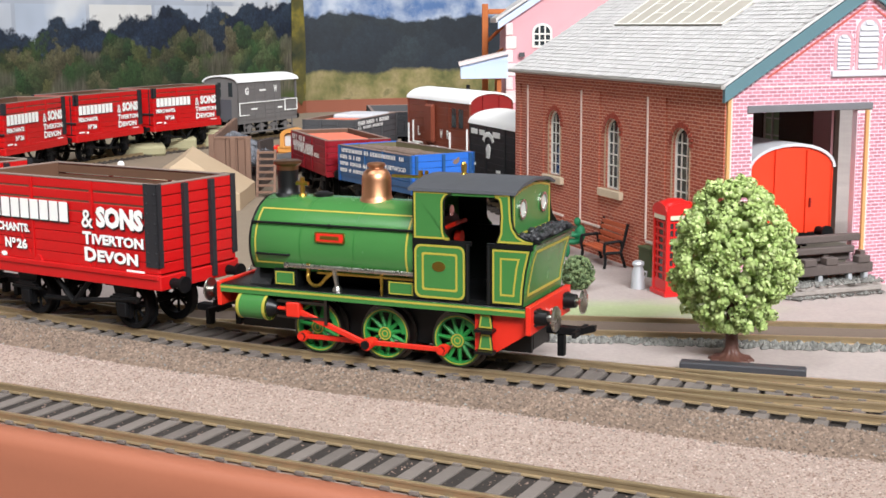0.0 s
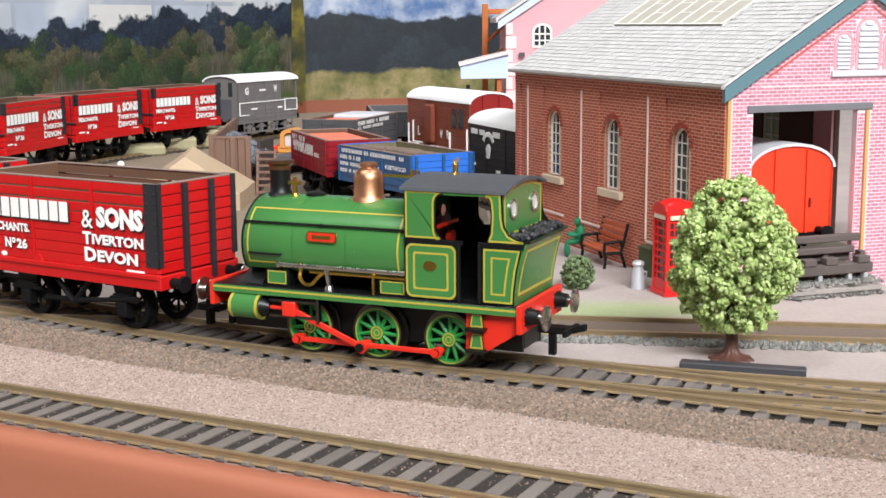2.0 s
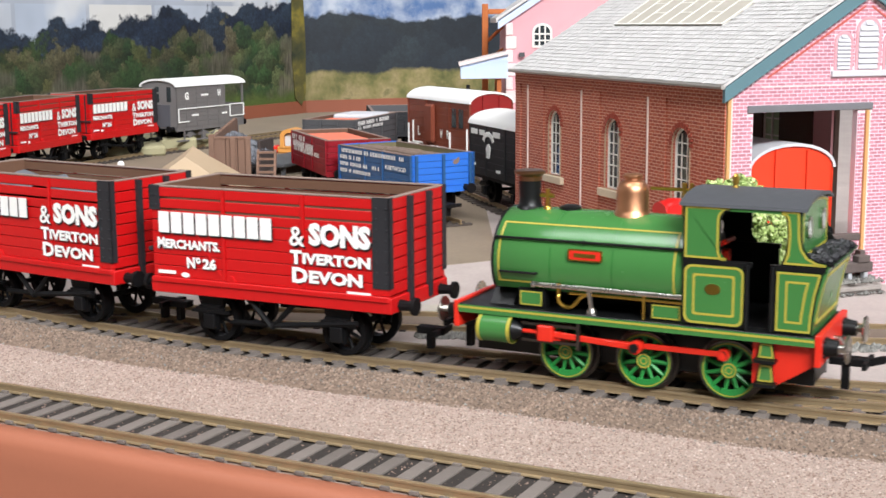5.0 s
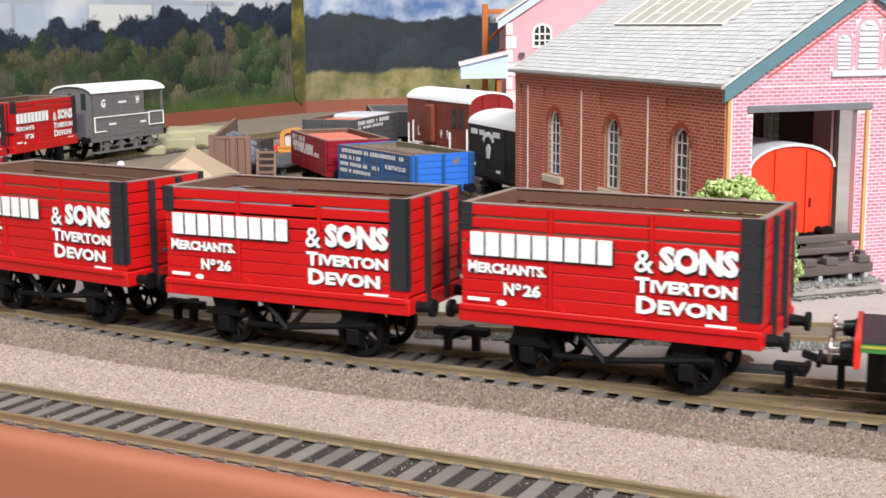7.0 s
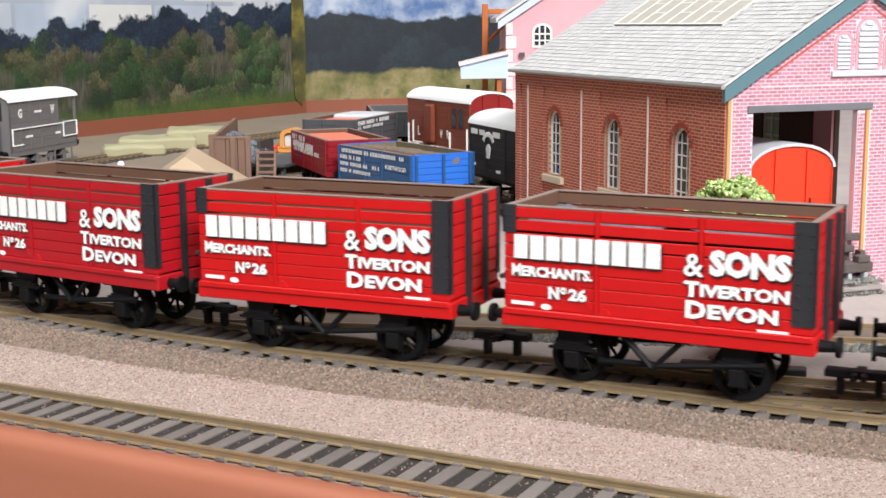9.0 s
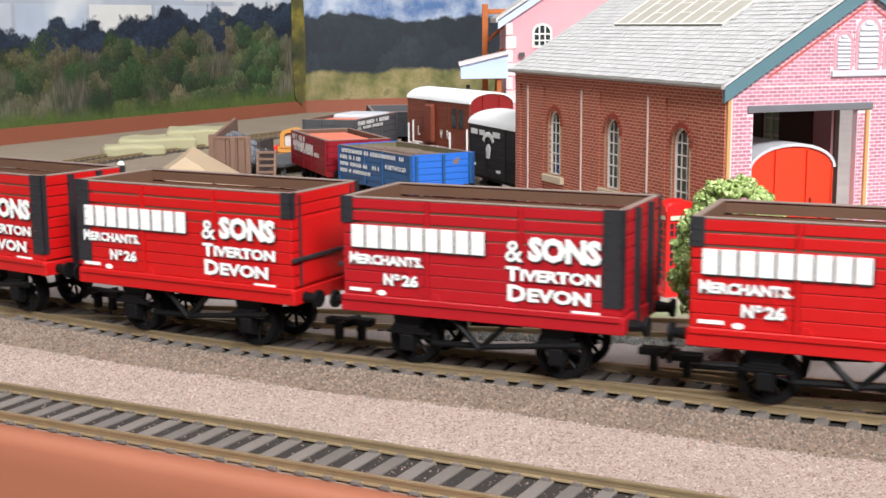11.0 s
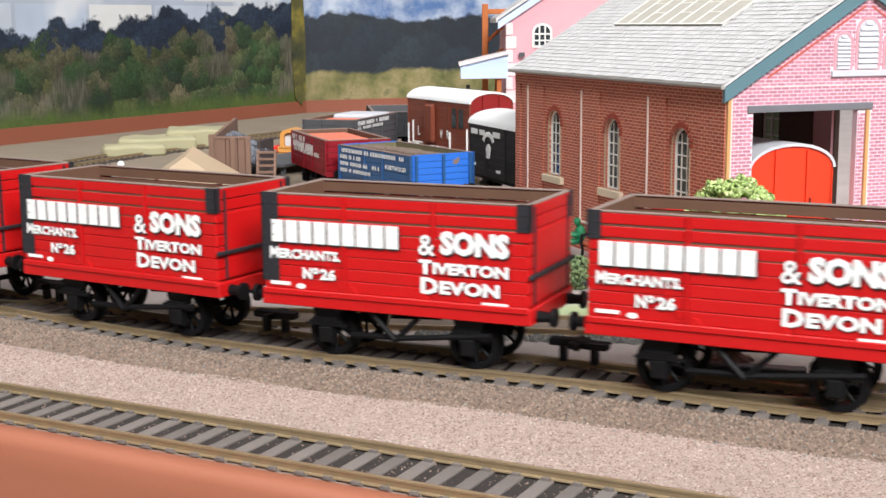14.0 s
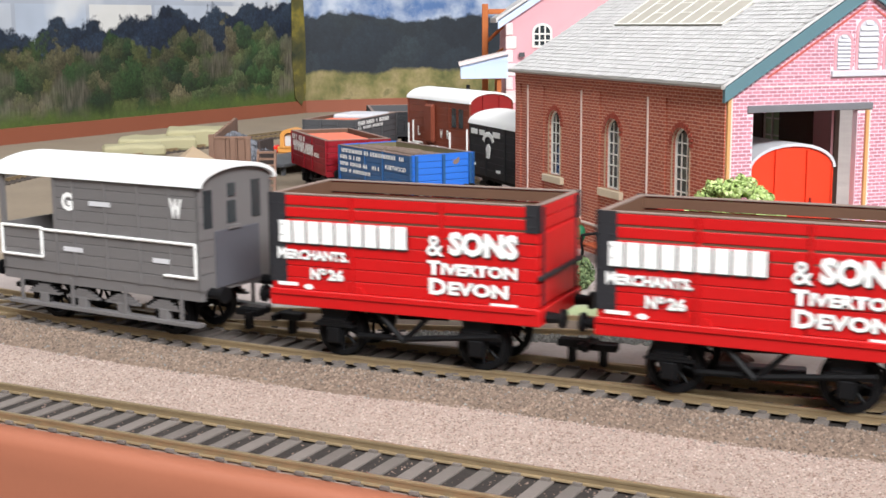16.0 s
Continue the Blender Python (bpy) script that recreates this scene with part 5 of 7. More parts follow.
def free_runs(z):
    """stretches of the gable that show brick at height z"""
    t = z + GB_H
    rise = (RIDGE - EAVE) / (SW / 2)
    a = max(0.0, (t - EAVE + 5) / rise)
    cuts = []
    if z < 57.2:
        cuts += [(9.4, 47.8), (66.0, 92.0)]
    if 56 < z < 59.4:
        cuts += [(7.2, 53.2)]
    if 66.6 < z < 69.6:
        cuts += [(37, 64)]
    for x0, x1, zt in ((38.0, 44.9, 80.6), (45.9, 55.3, 85.0), (56.3, 63.3, 80.6)):
        if 69 < z < zt:
            cuts += [(x0, x1)]
    out, x = [], a
    for c, d in sorted(cuts):
        if c > x:
            out.append((x, c))
        x = max(x, d)
    if SW - a > x:
        out.append((x, SW - a))
    return out


for r in range(int(RIDGE / GB_H)):
    z = 0.1 + r * GB_H
    for lo_, hi in free_runs(z):
        for k in range(-1, int(SW / GB_W) + 1):
            x = k * GB_W + (GB_W / 2 if r % 2 else 0)
            xa, xb = max(x, lo_), min(x + GB_W, hi)
            if xb - xa < 0.6:
                continue
            if xb - xa > GB_W - 0.01 and x < 17 and z > 10:
                if gb_first is None:
                    bm = B()
                    box(bm, 0.16, -0.1, 0.135, GB_W - 0.16, 0.1, GB_H - 0.135)
                    gb_first = part("brick", bm, GABLE_BRICK, gable, "", 0, (x, 0, z))
                else:
                    again("brick", gb_first, gable, (x, 0, z))
            else:
                q = len(V)
                V += [(a * K, b * K, c * K) for a in (xa + 0.16, xb - 0.16) for b in (-0.1, 0.1) for c in (z + 0.135, z + GB_H - 0.135)]
                F += [tuple(q + i for i in f) for f in cubef]
me = bpy.data.meshes.new("brick_rest")
me.from_pydata(V, [], F)
me.materials.append(GABLE_BRICK)
ob = new("brick_rest", me)
ob.parent = gable
tagged(ob, "pink bricks in stretcher bond", "", "", "stuff")
# raked brick courses beneath the bargeboards
sl = (RIDGE - EAVE) / (SW / 2)
for sgn in (0, 1):
    def mx(p):
        return (SW - p[0], p[1]) if sgn else p
    lo_, hi = (-2.0, EAVE - 2.0 * sl - 0.4), (SW / 2, RIDGE - 0.4)
    part("bargeboard", prism(B(), [mx(p) for p in (lo_, hi, (hi[0], hi[1] - 4.6), (lo_[0], lo_[1] - 4.4))], "y", -2.0, -0.6), TEAL, SHED, "teal painted bargeboard", smooth=0)
    part("raked_course", prism(B(), [mx(p) for p in ((14, EAVE + 14 * sl - 7.2), (49, EAVE + 49 * sl - 7.2), (49, EAVE + 49 * sl - 7.9), (14, EAVE + 14 * sl - 7.9))], "y", -0.3, 0.1), mat("raked_brick_red", (196, 96, 84), 0.8), SHED, smooth=0)
# roof: board with slates laid in courses
ang = math.atan2(RIDGE - EAVE, SW / 2)
run = math.hypot(SW / 2 + 2.4, RIDGE - EAVE + 2.4 * sl)
for sgn in (0, 1):
    def mx(p):
        return (SW - p[0], p[1]) if sgn else p
    rb = part("roof", prism(B(), [mx(p) for p in ((-2.4, EAVE - 2.4 * sl), (SW / 2, RIDGE), (SW / 2, RIDGE + 0.9), (-2.4, EAVE - 2.4 * sl + 0.9))], "y", -1.8, SL + 1.8), SLATE, SHED, "pale grey slate roof", smooth=0)
    if sgn == 0:
        part("gutter", tube(B(), (-2.6, -1.8, EAVE - 1.2), (-2.6, SL + 1.8, EAVE - 1.2), 0.8, 0.8, 10), mat("grey_gutter", (164, 160, 154), 0.6), SHED, "pale grey gutter")
        rows_n, tw, deg = 25, 3.0, math.degrees(ang)
        pitch_d = run / rows_n
        one = [(0, 0, 0.34), (0, tw - 0.26, 0.34), (pitch_d + 0.6, 0, 0.1), (pitch_d + 0.6, tw - 0.26, 0.1), (pitch_d + 0.6, 0, -0.2), (pitch_d + 0.6, tw - 0.26, -0.2), (0, 0, 0.2), (0, tw - 0.26, 0.2)]
        quads = [(0, 1, 3, 2), (2, 3, 5, 4), (4, 5, 7, 6), (6, 7, 1, 0), (0, 2, 4, 6), (1, 7, 5, 3)]
        slate_me = bpy.data.meshes.new("slate")
        slate_me.from_pydata([(x * K, y * K, z * K) for x, y, z in one], [], quads)
        slate_me.materials.append(SLATE)
        V, F = [], []
        for r in range(rows_n):
            for k in range(int((SL + 3.6) / tw)):
                y, d = -1.8 + k * tw + (tw / 2 if r % 2 else 0), pitch_d * r
                if 43.5 < y + 1.5 < 122.5 and 0.53 < (r + 0.5) / rows_n < 0.95:
                    continue
                h = 0.95 + random.uniform(0, 0.15)
                ox, oz = -2.4 + d * math.cos(ang) - h * math.sin(ang), EAVE - 2.4 * sl + d * math.sin(ang) + h * math.cos(ang)
                if y < 34:
                    o = new("slate", slate_me)
                    o.parent = rb
                    o.matrix_basis = pose(ox * K, y * K, oz * K, 0, -deg, 0)
                else:
                    q = len(V)
                    V += [((ox + x * math.cos(ang) - z * math.sin(ang)) * K, (y + yy) * K, (oz + x * math.sin(ang) + z * math.cos(ang)) * K) for x, yy, z in one]
                    F += [tuple(q + i for i in f) for f in quads]
        me = bpy.data.meshes.new("slate_rest")
        me.from_pydata(V, [], F)
        me.materials.append(SLATE)
        ob = new("slate_rest", me)
        ob.parent = rb
        tagged(ob, "overlapping pale slates", "", "", "stuff")

        def on_roof(d, h):
            return -2.4 + d * math.cos(ang) - h * math.sin(ang), EAVE - 2.4 * sl + d * math.sin(ang) + h * math.cos(ang)
        da, db = run * 0.545, run * 0.94
        sk = part("skylight", prism(B(), [on_roof(da, 0.9), on_roof(db, 0.9), on_roof(db, 1.5), on_roof(da, 1.5)], "y", 44.5, 123.5), SKYLIGHT, SHED, "cream glazed skylight panel", smooth=0)
        for k in range(9):
            y = 45 + 78 * k / 8
            part("glazing_bar", prism(B(), [on_roof(da, 1.45), on_roof(db, 1.45), on_roof(db, 1.7), on_roof(da, 1.7)], "y", y - 0.32, y + 0.32), GLAZING_BAR, sk, smooth=0)
            d = da + (db - da) * (0.32 if k % 2 else 0.6)
            if k < 8:
                part("glazing_bar", prism(B(), [on_roof(d - 0.2, 1.45), on_roof(d + 0.2, 1.45), on_roof(d + 0.2, 1.65), on_roof(d - 0.2, 1.65)], "y", y, y + 9.75), GLAZING_BAR, sk, smooth=0)
        for d in (da, db):
            part("glazing_bar", prism(B(), [on_roof(d - 0.35, 1.45), on_roof(d + 0.35, 1.45), on_roof(d + 0.35, 1.75), on_roof(d - 0.35, 1.75)], "y", 44.5, 123.5), GLAZING_BAR, sk, smooth=0)
part("ridge_tile", prism(B(), [(SW / 2 - 2, RIDGE + 0.4), (SW / 2, RIDGE + 1.9), (SW / 2 + 2, RIDGE + 0.4)], "y", -1.8, SL + 1.8), SLATE, SHED)
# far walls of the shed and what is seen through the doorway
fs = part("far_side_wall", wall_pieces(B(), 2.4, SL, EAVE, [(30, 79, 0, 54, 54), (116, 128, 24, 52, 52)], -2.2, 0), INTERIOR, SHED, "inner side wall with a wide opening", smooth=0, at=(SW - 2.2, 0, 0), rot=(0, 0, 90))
part("pier", box(B(), 79.5, 0.05, 0, 91, 1.2, 60), PINK_WALL, fs, "pink inner pier")
part("pane", box(B(), 116, -1.4, 24, 128, -1.2, 52), mat("pale_green_glass", (168, 192, 156), 0.4), fs, "pale green window pane")
for x in (116.4, 122, 127.6):
    part("glazing_bar", box(B(), x - 0.4, -1.2, 24, x + 0.4, -0.6, 52), GLAZING_BAR, fs)
for z in (31, 38, 45):
    part("glazing_bar", box(B(), 116, -1.2, z - 0.3, 128, -0.6, z + 0.3), GLAZING_BAR, fs)
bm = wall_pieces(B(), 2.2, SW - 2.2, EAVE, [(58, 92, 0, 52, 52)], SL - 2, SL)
part("back_wall", bm, INTERIOR, SHED, "back wall in a shade-darkened brown with an open doorway", smooth=0)
flat_shed = box(B(), 2.2, 2.4, 0, SW - 2.2, SL - 2, 0.3)
part("shed_floor", flat_shed, mat("dull_shed_floor", (120, 112, 100), 0.9), SHED)


def shed_at(u, v, z=0.0):
    c, s = math.cos(radians(20.05)), math.sin(radians(20.05))
    return 86.4 + u * c - v * s, 400.4 + u * s + v * c, z - 3


# orange-red van inside the doorway
def covered_van(name, place, rz, L, hw, z0, z1, rise, body, end, roof, label, side_marks=None, planks=7):
    w = thing(name, *place, rz, label, "railway wagon")
    hl = L / 2
    for sy in (-1, 1):
        for k in range(planks):
            a, b = z0 + (z1 - z0) * k / planks, z0 + (z1 - z0) * (k + 1) / planks
            part("plank", box(B(), -hl, *sorted((sy * (hw - 0.8), sy * hw))[:1], a + 0.05, hl, sorted((sy * (hw - 0.8), sy * hw))[1], b - 0.05, 0.08), body, w, smooth=0)
        for x in (-hl * 0.36, hl * 0.36, -hl + 0.6, hl - 0.6):
            part("side_post", box(B(), x - 0.5, *sorted((sy * hw, sy * (hw + 0.4)))[:1], z0, x + 0.5, sorted((sy * hw, sy * (hw + 0.4)))[1], z1), body, w)
    out = [(-hw, z0), (hw, z0), (hw, z1)] + [(hw * math.cos(a), z1 + (rise - 0.8) * math.sin(a)) for a in np.linspace(0.15, math.pi - 0.15, 11)] + [(-hw, z1)]
    for sx in (-1, 1):
        part("end_panel", prism(B(), out, "x", *sorted((sx * (hl - 0.8), sx * hl))), end, w, smooth=0)
        for y in (-hw * 0.38, hw * 0.38):
            part("end_stanchion", box(B(), *sorted((sx * hl, sx * (hl + 0.7)))[:1], y - 0.5, z0, sorted((sx * hl, sx * (hl + 0.7)))[1], y + 0.5, z1 + rise * 0.7), end, w)
    ro = [(hw * 1.05 * math.cos(a), z1 - 0.4 + (rise + 0.5) * math.sin(a)) for a in np.linspace(0, math.pi, 15)] + [(hw * 0.99 * math.cos(a), z1 - 0.5 + (rise - 0.4) * math.sin(a)) for a in np.linspace(math.pi, 0, 15)]
    part("roof", prism(B(), ro, "x", -hl - 0.8, hl + 0.8), roof, w, "curved van roof", smooth=30)
    part("wagon_floor", box(B(), -hl, -hw + 0.5, z0 - 1.5, hl, hw - 0.5, z0 + 0.2), BLACK, w)
    underframe(w, L, L * 0.55, z=z0 - 1.2, brake=False)
    for x in (-L * 0.27, L * 0.27):
        axle_set(w, x, 6.0)
    return w


rv = covered_van("goods_van", (*shed_at(28.8, 7 + 33)[:2], 0), 110.05, 66, 15.6, 14.6, 36.0, 7.6, VAN_ORANGE, VAN_ORANGE, mat("pale_grey_roof", (206, 208, 212), 0.5), "orange-red goods van with pale grey roof inside the shed doorway")
part("door_handle", box(B(), -34.2, -7.2, 23, -33.6, -6.6, 26), VAN_RED, rv, "small red handle")

# stacked timber buffer in front of the doorway
TB = thing("timber_buffer", *shed_at(18, -9), 20.05, "weathered grey sleepers stacked as a buffer on a stone plinth", "buffer stop")
part("plinth", box(B(), -1, -2.5, 0, 34.5, 8, 3.9, 1.4), CONCRETE, TB, "rough grey stone plinth")
for x0, x1, y0, y1, z0, z1 in ((0, 32, 0.5, 4, 6.4, 9.6), (1, 27, 3.5, 6, 12.6, 14.6), (2, 30, 4.8, 7.4, 16.0, 18.2), (2.5, 27, 6, 8, 9.8, 12)):
    part("timber", box(B(), x0, y0, z0, x1, y1, z1, 0.25), OLD_TIMBER, TB)
for x in (6, 14, 26):
    part("block", box(B(), x, 0, 9.6, x + 4.4, 3.2, 11.8, 0.2), OLD_TIMBER, TB)
for x in (3, 12, 23, 29):
    part("chair", box(B(), x, 1, 4.2, x + 1.6, 3, 6.4, 0.2), GALV, TB, "pale metal rail chair")
for x in (1, 16, 30):
    part("upright", box(B(), x, 4.5, 4.2, x + 2, 7.5, 12.6, 0.2), OLD_TIMBER, TB)

def plinth_chips():
    out = []
    for _ in range(900):
        x, y_, z = shed_at(17 + random.uniform(-0.5, 35), -9 + random.uniform(-4.5, 8), 0.4)
        out.append((x, y_, z + (4.0 if random.random() < 0.55 else 0.2)))
    return out


CHIP_SPOTS = plinth_chips()

# ---- things along the shed ----
# telephone box
PB = thing("telephone_box", 72.6, 408.5, -3, 17, "red telephone box with small dark panes", "telephone box")
h = 4.9
part("base", box(B(), -h - 0.5, -h - 0.5, 0, h + 0.5, h + 0.5, 1.6, 0.2), PHONE_RED, PB)
for sx in (-1, 1):
    for sy in (-1, 1):
        part("corner_post", box(B(), *sorted((sx * (h - 1.3), sx * h))[:1], sorted((sy * (h - 1.3), sy * h))[0], 1.6, sorted((sx * (h - 1.3), sx * h))[1], sorted((sy * (h - 1.3), sy * h))[1], 26, 0.15), PHONE_RED, PB)
for q in range(4):
    r = (0, 0, 90 * q)
    fr = part("side_frame", box(B(), -h + 0.6, -h + 0.25, 1.6, h - 0.6, -h + 0.8, 4.8), PHONE_RED, PB, rot=r)
    part("pane", box(B(), -h + 1, -h + 0.75, 4.8, h - 1, -h + 0.9, 23.4), GLASS_DARK, fr, "dark glass", smooth=0)
    for k in range(9):
        z = 4.8 + 18.6 * k / 8
        part("glazing_bar", box(B(), -h + 1, -h + 0.35, z - 0.28, h - 1, -h + 0.8, z + 0.28), PHONE_RED, fr, smooth=0)
    for x in (-2.1, 2.1):
        part("glazing_bar", box(B(), x - 0.28, -h + 0.33, 4.8, x + 0.28, -h + 0.78, 23.4), PHONE_RED, fr, smooth=0)
    part("sign", box(B(), -h + 1.2, -h - 0.15, 24.2, h - 1.2, -h + 0.5, 25.6), mat("cream_sign", (226, 214, 190), 0.6) if q == 0 else bpy.data.materials["cream_sign"], fr, "cream sign panel")
    part("pediment", prism(B(), arc_top(-h, h, 25.6, 26.8, 29.4), "y", -h - 0.2, -h + 0.8), PHONE_RED, fr)
bm = B()
bmesh.ops.create_uvsphere(bm, u_segments=20, v_segments=8, radius=1, matrix=Matrix.Translation((0, 0, 26.4)) @ Matrix.Diagonal((h * 1.25, h * 1.25, 4.2, 1)))
bmesh.ops.bisect_plane(bm, geom=bm.verts[:] + bm.edges[:] + bm.faces[:], plane_co=(0, 0, 26.2), plane_no=(0, 0, -1), clear_outer=True)
for v in bm.verts:
    v.co.x, v.co.y = max(-h, min(h, v.co.x)), max(-h, min(h, v.co.y))
part("domed_roof", bm, PHONE_RED, PB)
part("ceiling", box(B(), -h + 0.2, -h + 0.2, 25.4, h - 0.2, h - 0.2, 26.4), PHONE_RED, PB)

# milk churn
MC = thing("milk_churn", 62.9, 417, -3, 0, "galvanised milk churn standing on the yard", "milk churn")
part("body", lathe(B(), [(2.3, 0), (2.35, 0.4), (2.2, 1), (2.0, 5.4), (1.5, 7.0), (1.45, 7.8)], seg=20), GALV, MC)
part("lid", lathe(B(), [(1.9, 7.6), (2.0, 8.2), (1.7, 8.8), (0.8, 9.2)], seg=20), GALV, MC, "domed lid")
bm = bent(B(), [(1.9, 0, 5.6), (2.8, 0, 5.4), (2.6, 0, 3.8), (2.1, 0, 3.6)], 0.25, 6)
part("handle", bm, GALV, MC)

# bench with a small painted seated figurine beside it
BE = thing("park_bench", 58.0, 462.0, -3, -72, "orange wooden slatted bench with black iron ends by the wall", "bench")
for k in range(3):
    part("seat_slat", box(B(), -9.5, -4.8 + k * 2.0, 5.6, 9.5, -3.2 + k * 2.0, 6.3, 0.1), BENCH_WOOD, BE, smooth=0)
for k in range(4):
    part("back_slat", box(B(), -9.5, 1.4 + 0.5 * k, 7.4 + 2.0 * k, 9.5, 2.0 + 0.5 * k, 8.9 + 2.0 * k, 0.1), BENCH_WOOD, BE, smooth=0)
for x in (-9.8, 9.8):
    bm = bent(B(), [(x, -5, 0), (x, -4.6, 3.6), (x, -5.2, 6), (x, -5, 9), (x, 1, 9.4), (x, 1.8, 7)], 0.55, 6)
    bent(bm, [(x, 3, 0), (x, 1.2, 5.4), (x, 2, 8), (x, 3.8, 15.4)], 0.55, 6)
    bent(bm, [(x, -5, 5.4), (x, 1.2, 5.4)], 0.6, 6)
    part("iron_end", bm, BLACK, BE, "black scrolled iron end")
bm = B()
for c, r in (((0, 0, 8.5), (2.3, 2.0, 3.4)), ((0, -1.2, 13.0), (1.2, 1.3, 1.6)), ((0, -2.6, 5.6), (1.9, 3.2, 1.2)), ((0, -5.2, 2.8), (1.7, 1.0, 2.9)), ((-1.6, -2.6, 8.2), (0.8, 2.2, 1.0)), ((1.6, -2.6, 8.2), (0.8, 2.2, 1.0))):
    bmesh.ops.create_uvsphere(bm, u_segments=12, v_segments=8, radius=1, matrix=Matrix.Translation(c) @ Matrix.Diagonal((*r, 1)))
whole("seated_figurine", bm, FIG_GREEN, "small green painted plastic seated figurine", "figurine", at=(50.4, 477, -3), rz=-72)
# green cabinet against the wall
gx, gy, gz = shed_at(-2.6, 42)
GC = thing("wall_cabinet", gx, gy, -3, 110, "olive green low cabinet against the brick wall", "cabinet")
part("body", box(B(), -4, -1.5, 0, 4, 1.6, 9, 0.2), GREEN_BOX, GC)
part("lid", box(B(), -4.3, -1.8, 9, 4.3, 1.9, 9.8, 0.2), GREEN_BOX, GC)


# ---- foliage ----
def leaf_mat(name, a, b, c):
    m, nt, bs = shader(name)
    g = nt.nodes.new("ShaderNodeNewGeometry")
    col = ramp(nt, g.outputs["Random Per Island"], ((0.0, lin(*a)), (0.5, lin(*b)), (1.0, lin(*c))))
    n = noise_out(nt, 1400, 3)
    nt.links.new(tint(nt, col, n, 0.75, 1.25), bs.inputs["Base Color"])
    bs.inputs["Roughness"].default_value = 0.9
    bump(nt, bs, n, 0.6, 0.0003)
    return m


def clumps(name, spots, rad, material, parent, label, rough=0.5):
    """many ragged little balls of foam in one mesh"""
    bm = B()
    bmesh.ops.create_icosphere(bm, subdivisions=1, radius=1)
    bv = np.array([v.co for v in bm.verts])
    bf = np.array([[v.index for v in f.verts] for f in bm.faces])
    bm.free()
    rng = np.random.default_rng(len(spots))
    V, F = [], []
    for i, p in enumerate(spots):
        r = rad * rng.uniform(0.5, 1.3)
        V.append((bv * (r * rng.uniform(1 - rough, 1 + rough, (len(bv), 1))) + np.array(p)) * K)
        F.append(bf + len(bv) * i)
    me = bpy.data.meshes.new(name)
    me.from_pydata(np.concatenate(V).tolist(), [], np.concatenate(F).tolist())
    me.materials.append(material)
    me.shade_smooth()
    ob = new(name, me)
    ob.parent = parent
    return tagged(ob, label)


LEAF = leaf_mat("light_green_foam_foliage", (150, 174, 98), (176, 196, 120), (202, 216, 154))
TR = thing("model_tree", 73.2, 325.5, -3, 0, "light green foam model tree on a brown plastic trunk", "tree")
bm = lathe(B(), [(5.4, 0), (5.0, 0.6), (3.4, 1.0), (2.1, 1.9), (1.7, 3.2), (1.55, 6), (1.5, 10), (1.2, 20), (0.5, 32)], seg=40)
for v in bm.verts:
    if v.co.z < 2:
        a = math.atan2(v.co.y, v.co.x)
        ray = 1 + 0.2 * abs(math.sin(5 * a)) - 0.1
        v.co.x *= ray
        v.co.y *= ray
part("trunk", bm, TRUNK, TR, "ribbed brown plastic trunk with flared foot")
bm = B()
for k in range(14):
    a = k * 2.4
    z = 10 + 1.8 * k
    r = 8 + 3 * math.sin(k)
    tube(bm, (0, 0, z), (r * math.cos(a), r * math.sin(a), z + 5), 0.6, 0.3, 6)
part("limbs", bm, TRUNK, TR, "thin brown limbs")


def flakes(name, spots, size, material, parent, label):
    """ragged leaf flakes round the spots (x, y, z, outward), one mesh"""
    rng_ = np.random.default_rng(len(spots))
    V, F = [], []
    for i, (p, n) in enumerate(spots):
        n = Vector(n) + Vector(rng_.normal(0, 0.55, 3))
        q = n.to_track_quat("Z", "Y").to_matrix() @ Matrix.Rotation(rng_.uniform(0, 6.28), 3, "Z")
        r = size * rng_.uniform(0.6, 1.35)
        for a, b, h in ((-1, -0.5, 0), (0.2, -0.8, 0.25), (1, 0.1, -0.1), (0.3, 0.8, 0.2), (-0.7, 0.6, -0.15)):
            V.append((Vector(p) + q @ Vector((a * r * rng_.uniform(0.7, 1.2), b * r, h * r))) * K)
        F += [(5 * i, 5 * i + 1, 5 * i + 3, 5 * i + 4), (5 * i + 1, 5 * i + 2, 5 * i + 3)]
    me = bpy.data.meshes.new(name)
    me.from_pydata(V, [], F)
    me.materials.append(material)
    ob = new(name, me)
    ob.parent = parent
    return tagged(ob, label)


# tufts all over the crown, each a knot of tiny foam flakes
tufts, core = [], []
for t in range(300):
    u = 1 - 2 * (t + 0.5) / 300
    a = t * 2.39996 + random.uniform(-0.25, 0.25)
    rr = math.sqrt(max(0, 1 - u * u))
    wide = 15.2 * (1 - 0.14 * max(0, u))
    k = random.uniform(0.84, 1.0) * (1 + 0.1 * noise.noise(Vector((rr * math.cos(a) * 2.2, rr * math.sin(a) * 2.2, u * 2.6))))
    c = Vector((wide * rr * k * math.cos(a), wide * rr * k * math.sin(a), 26.6 + 19.6 * u * k))
    size = random.uniform(1.1, 1.9)
    core.append(tuple(c * 0.95 + Vector((0, 0, 26.6 * 0.05))))
    for _k in range(70):
        d = Vector((random.gauss(0, 1), random.gauss(0, 1), random.gauss(0, 1))).normalized()
        tufts.append((c + d * size * random.uniform(0.75, 1.1), d))
inner = []
for _ in range(420):
    u, a = random.uniform(-1, 1), random.uniform(0, 2 * math.pi)
    k, rr = random.uniform(0.35, 0.76), math.sqrt(max(0, 1 - u * u))
    inner.append((15 * rr * k * math.cos(a), 15 * rr * k * math.sin(a), 26.6 + 19 * u * k))
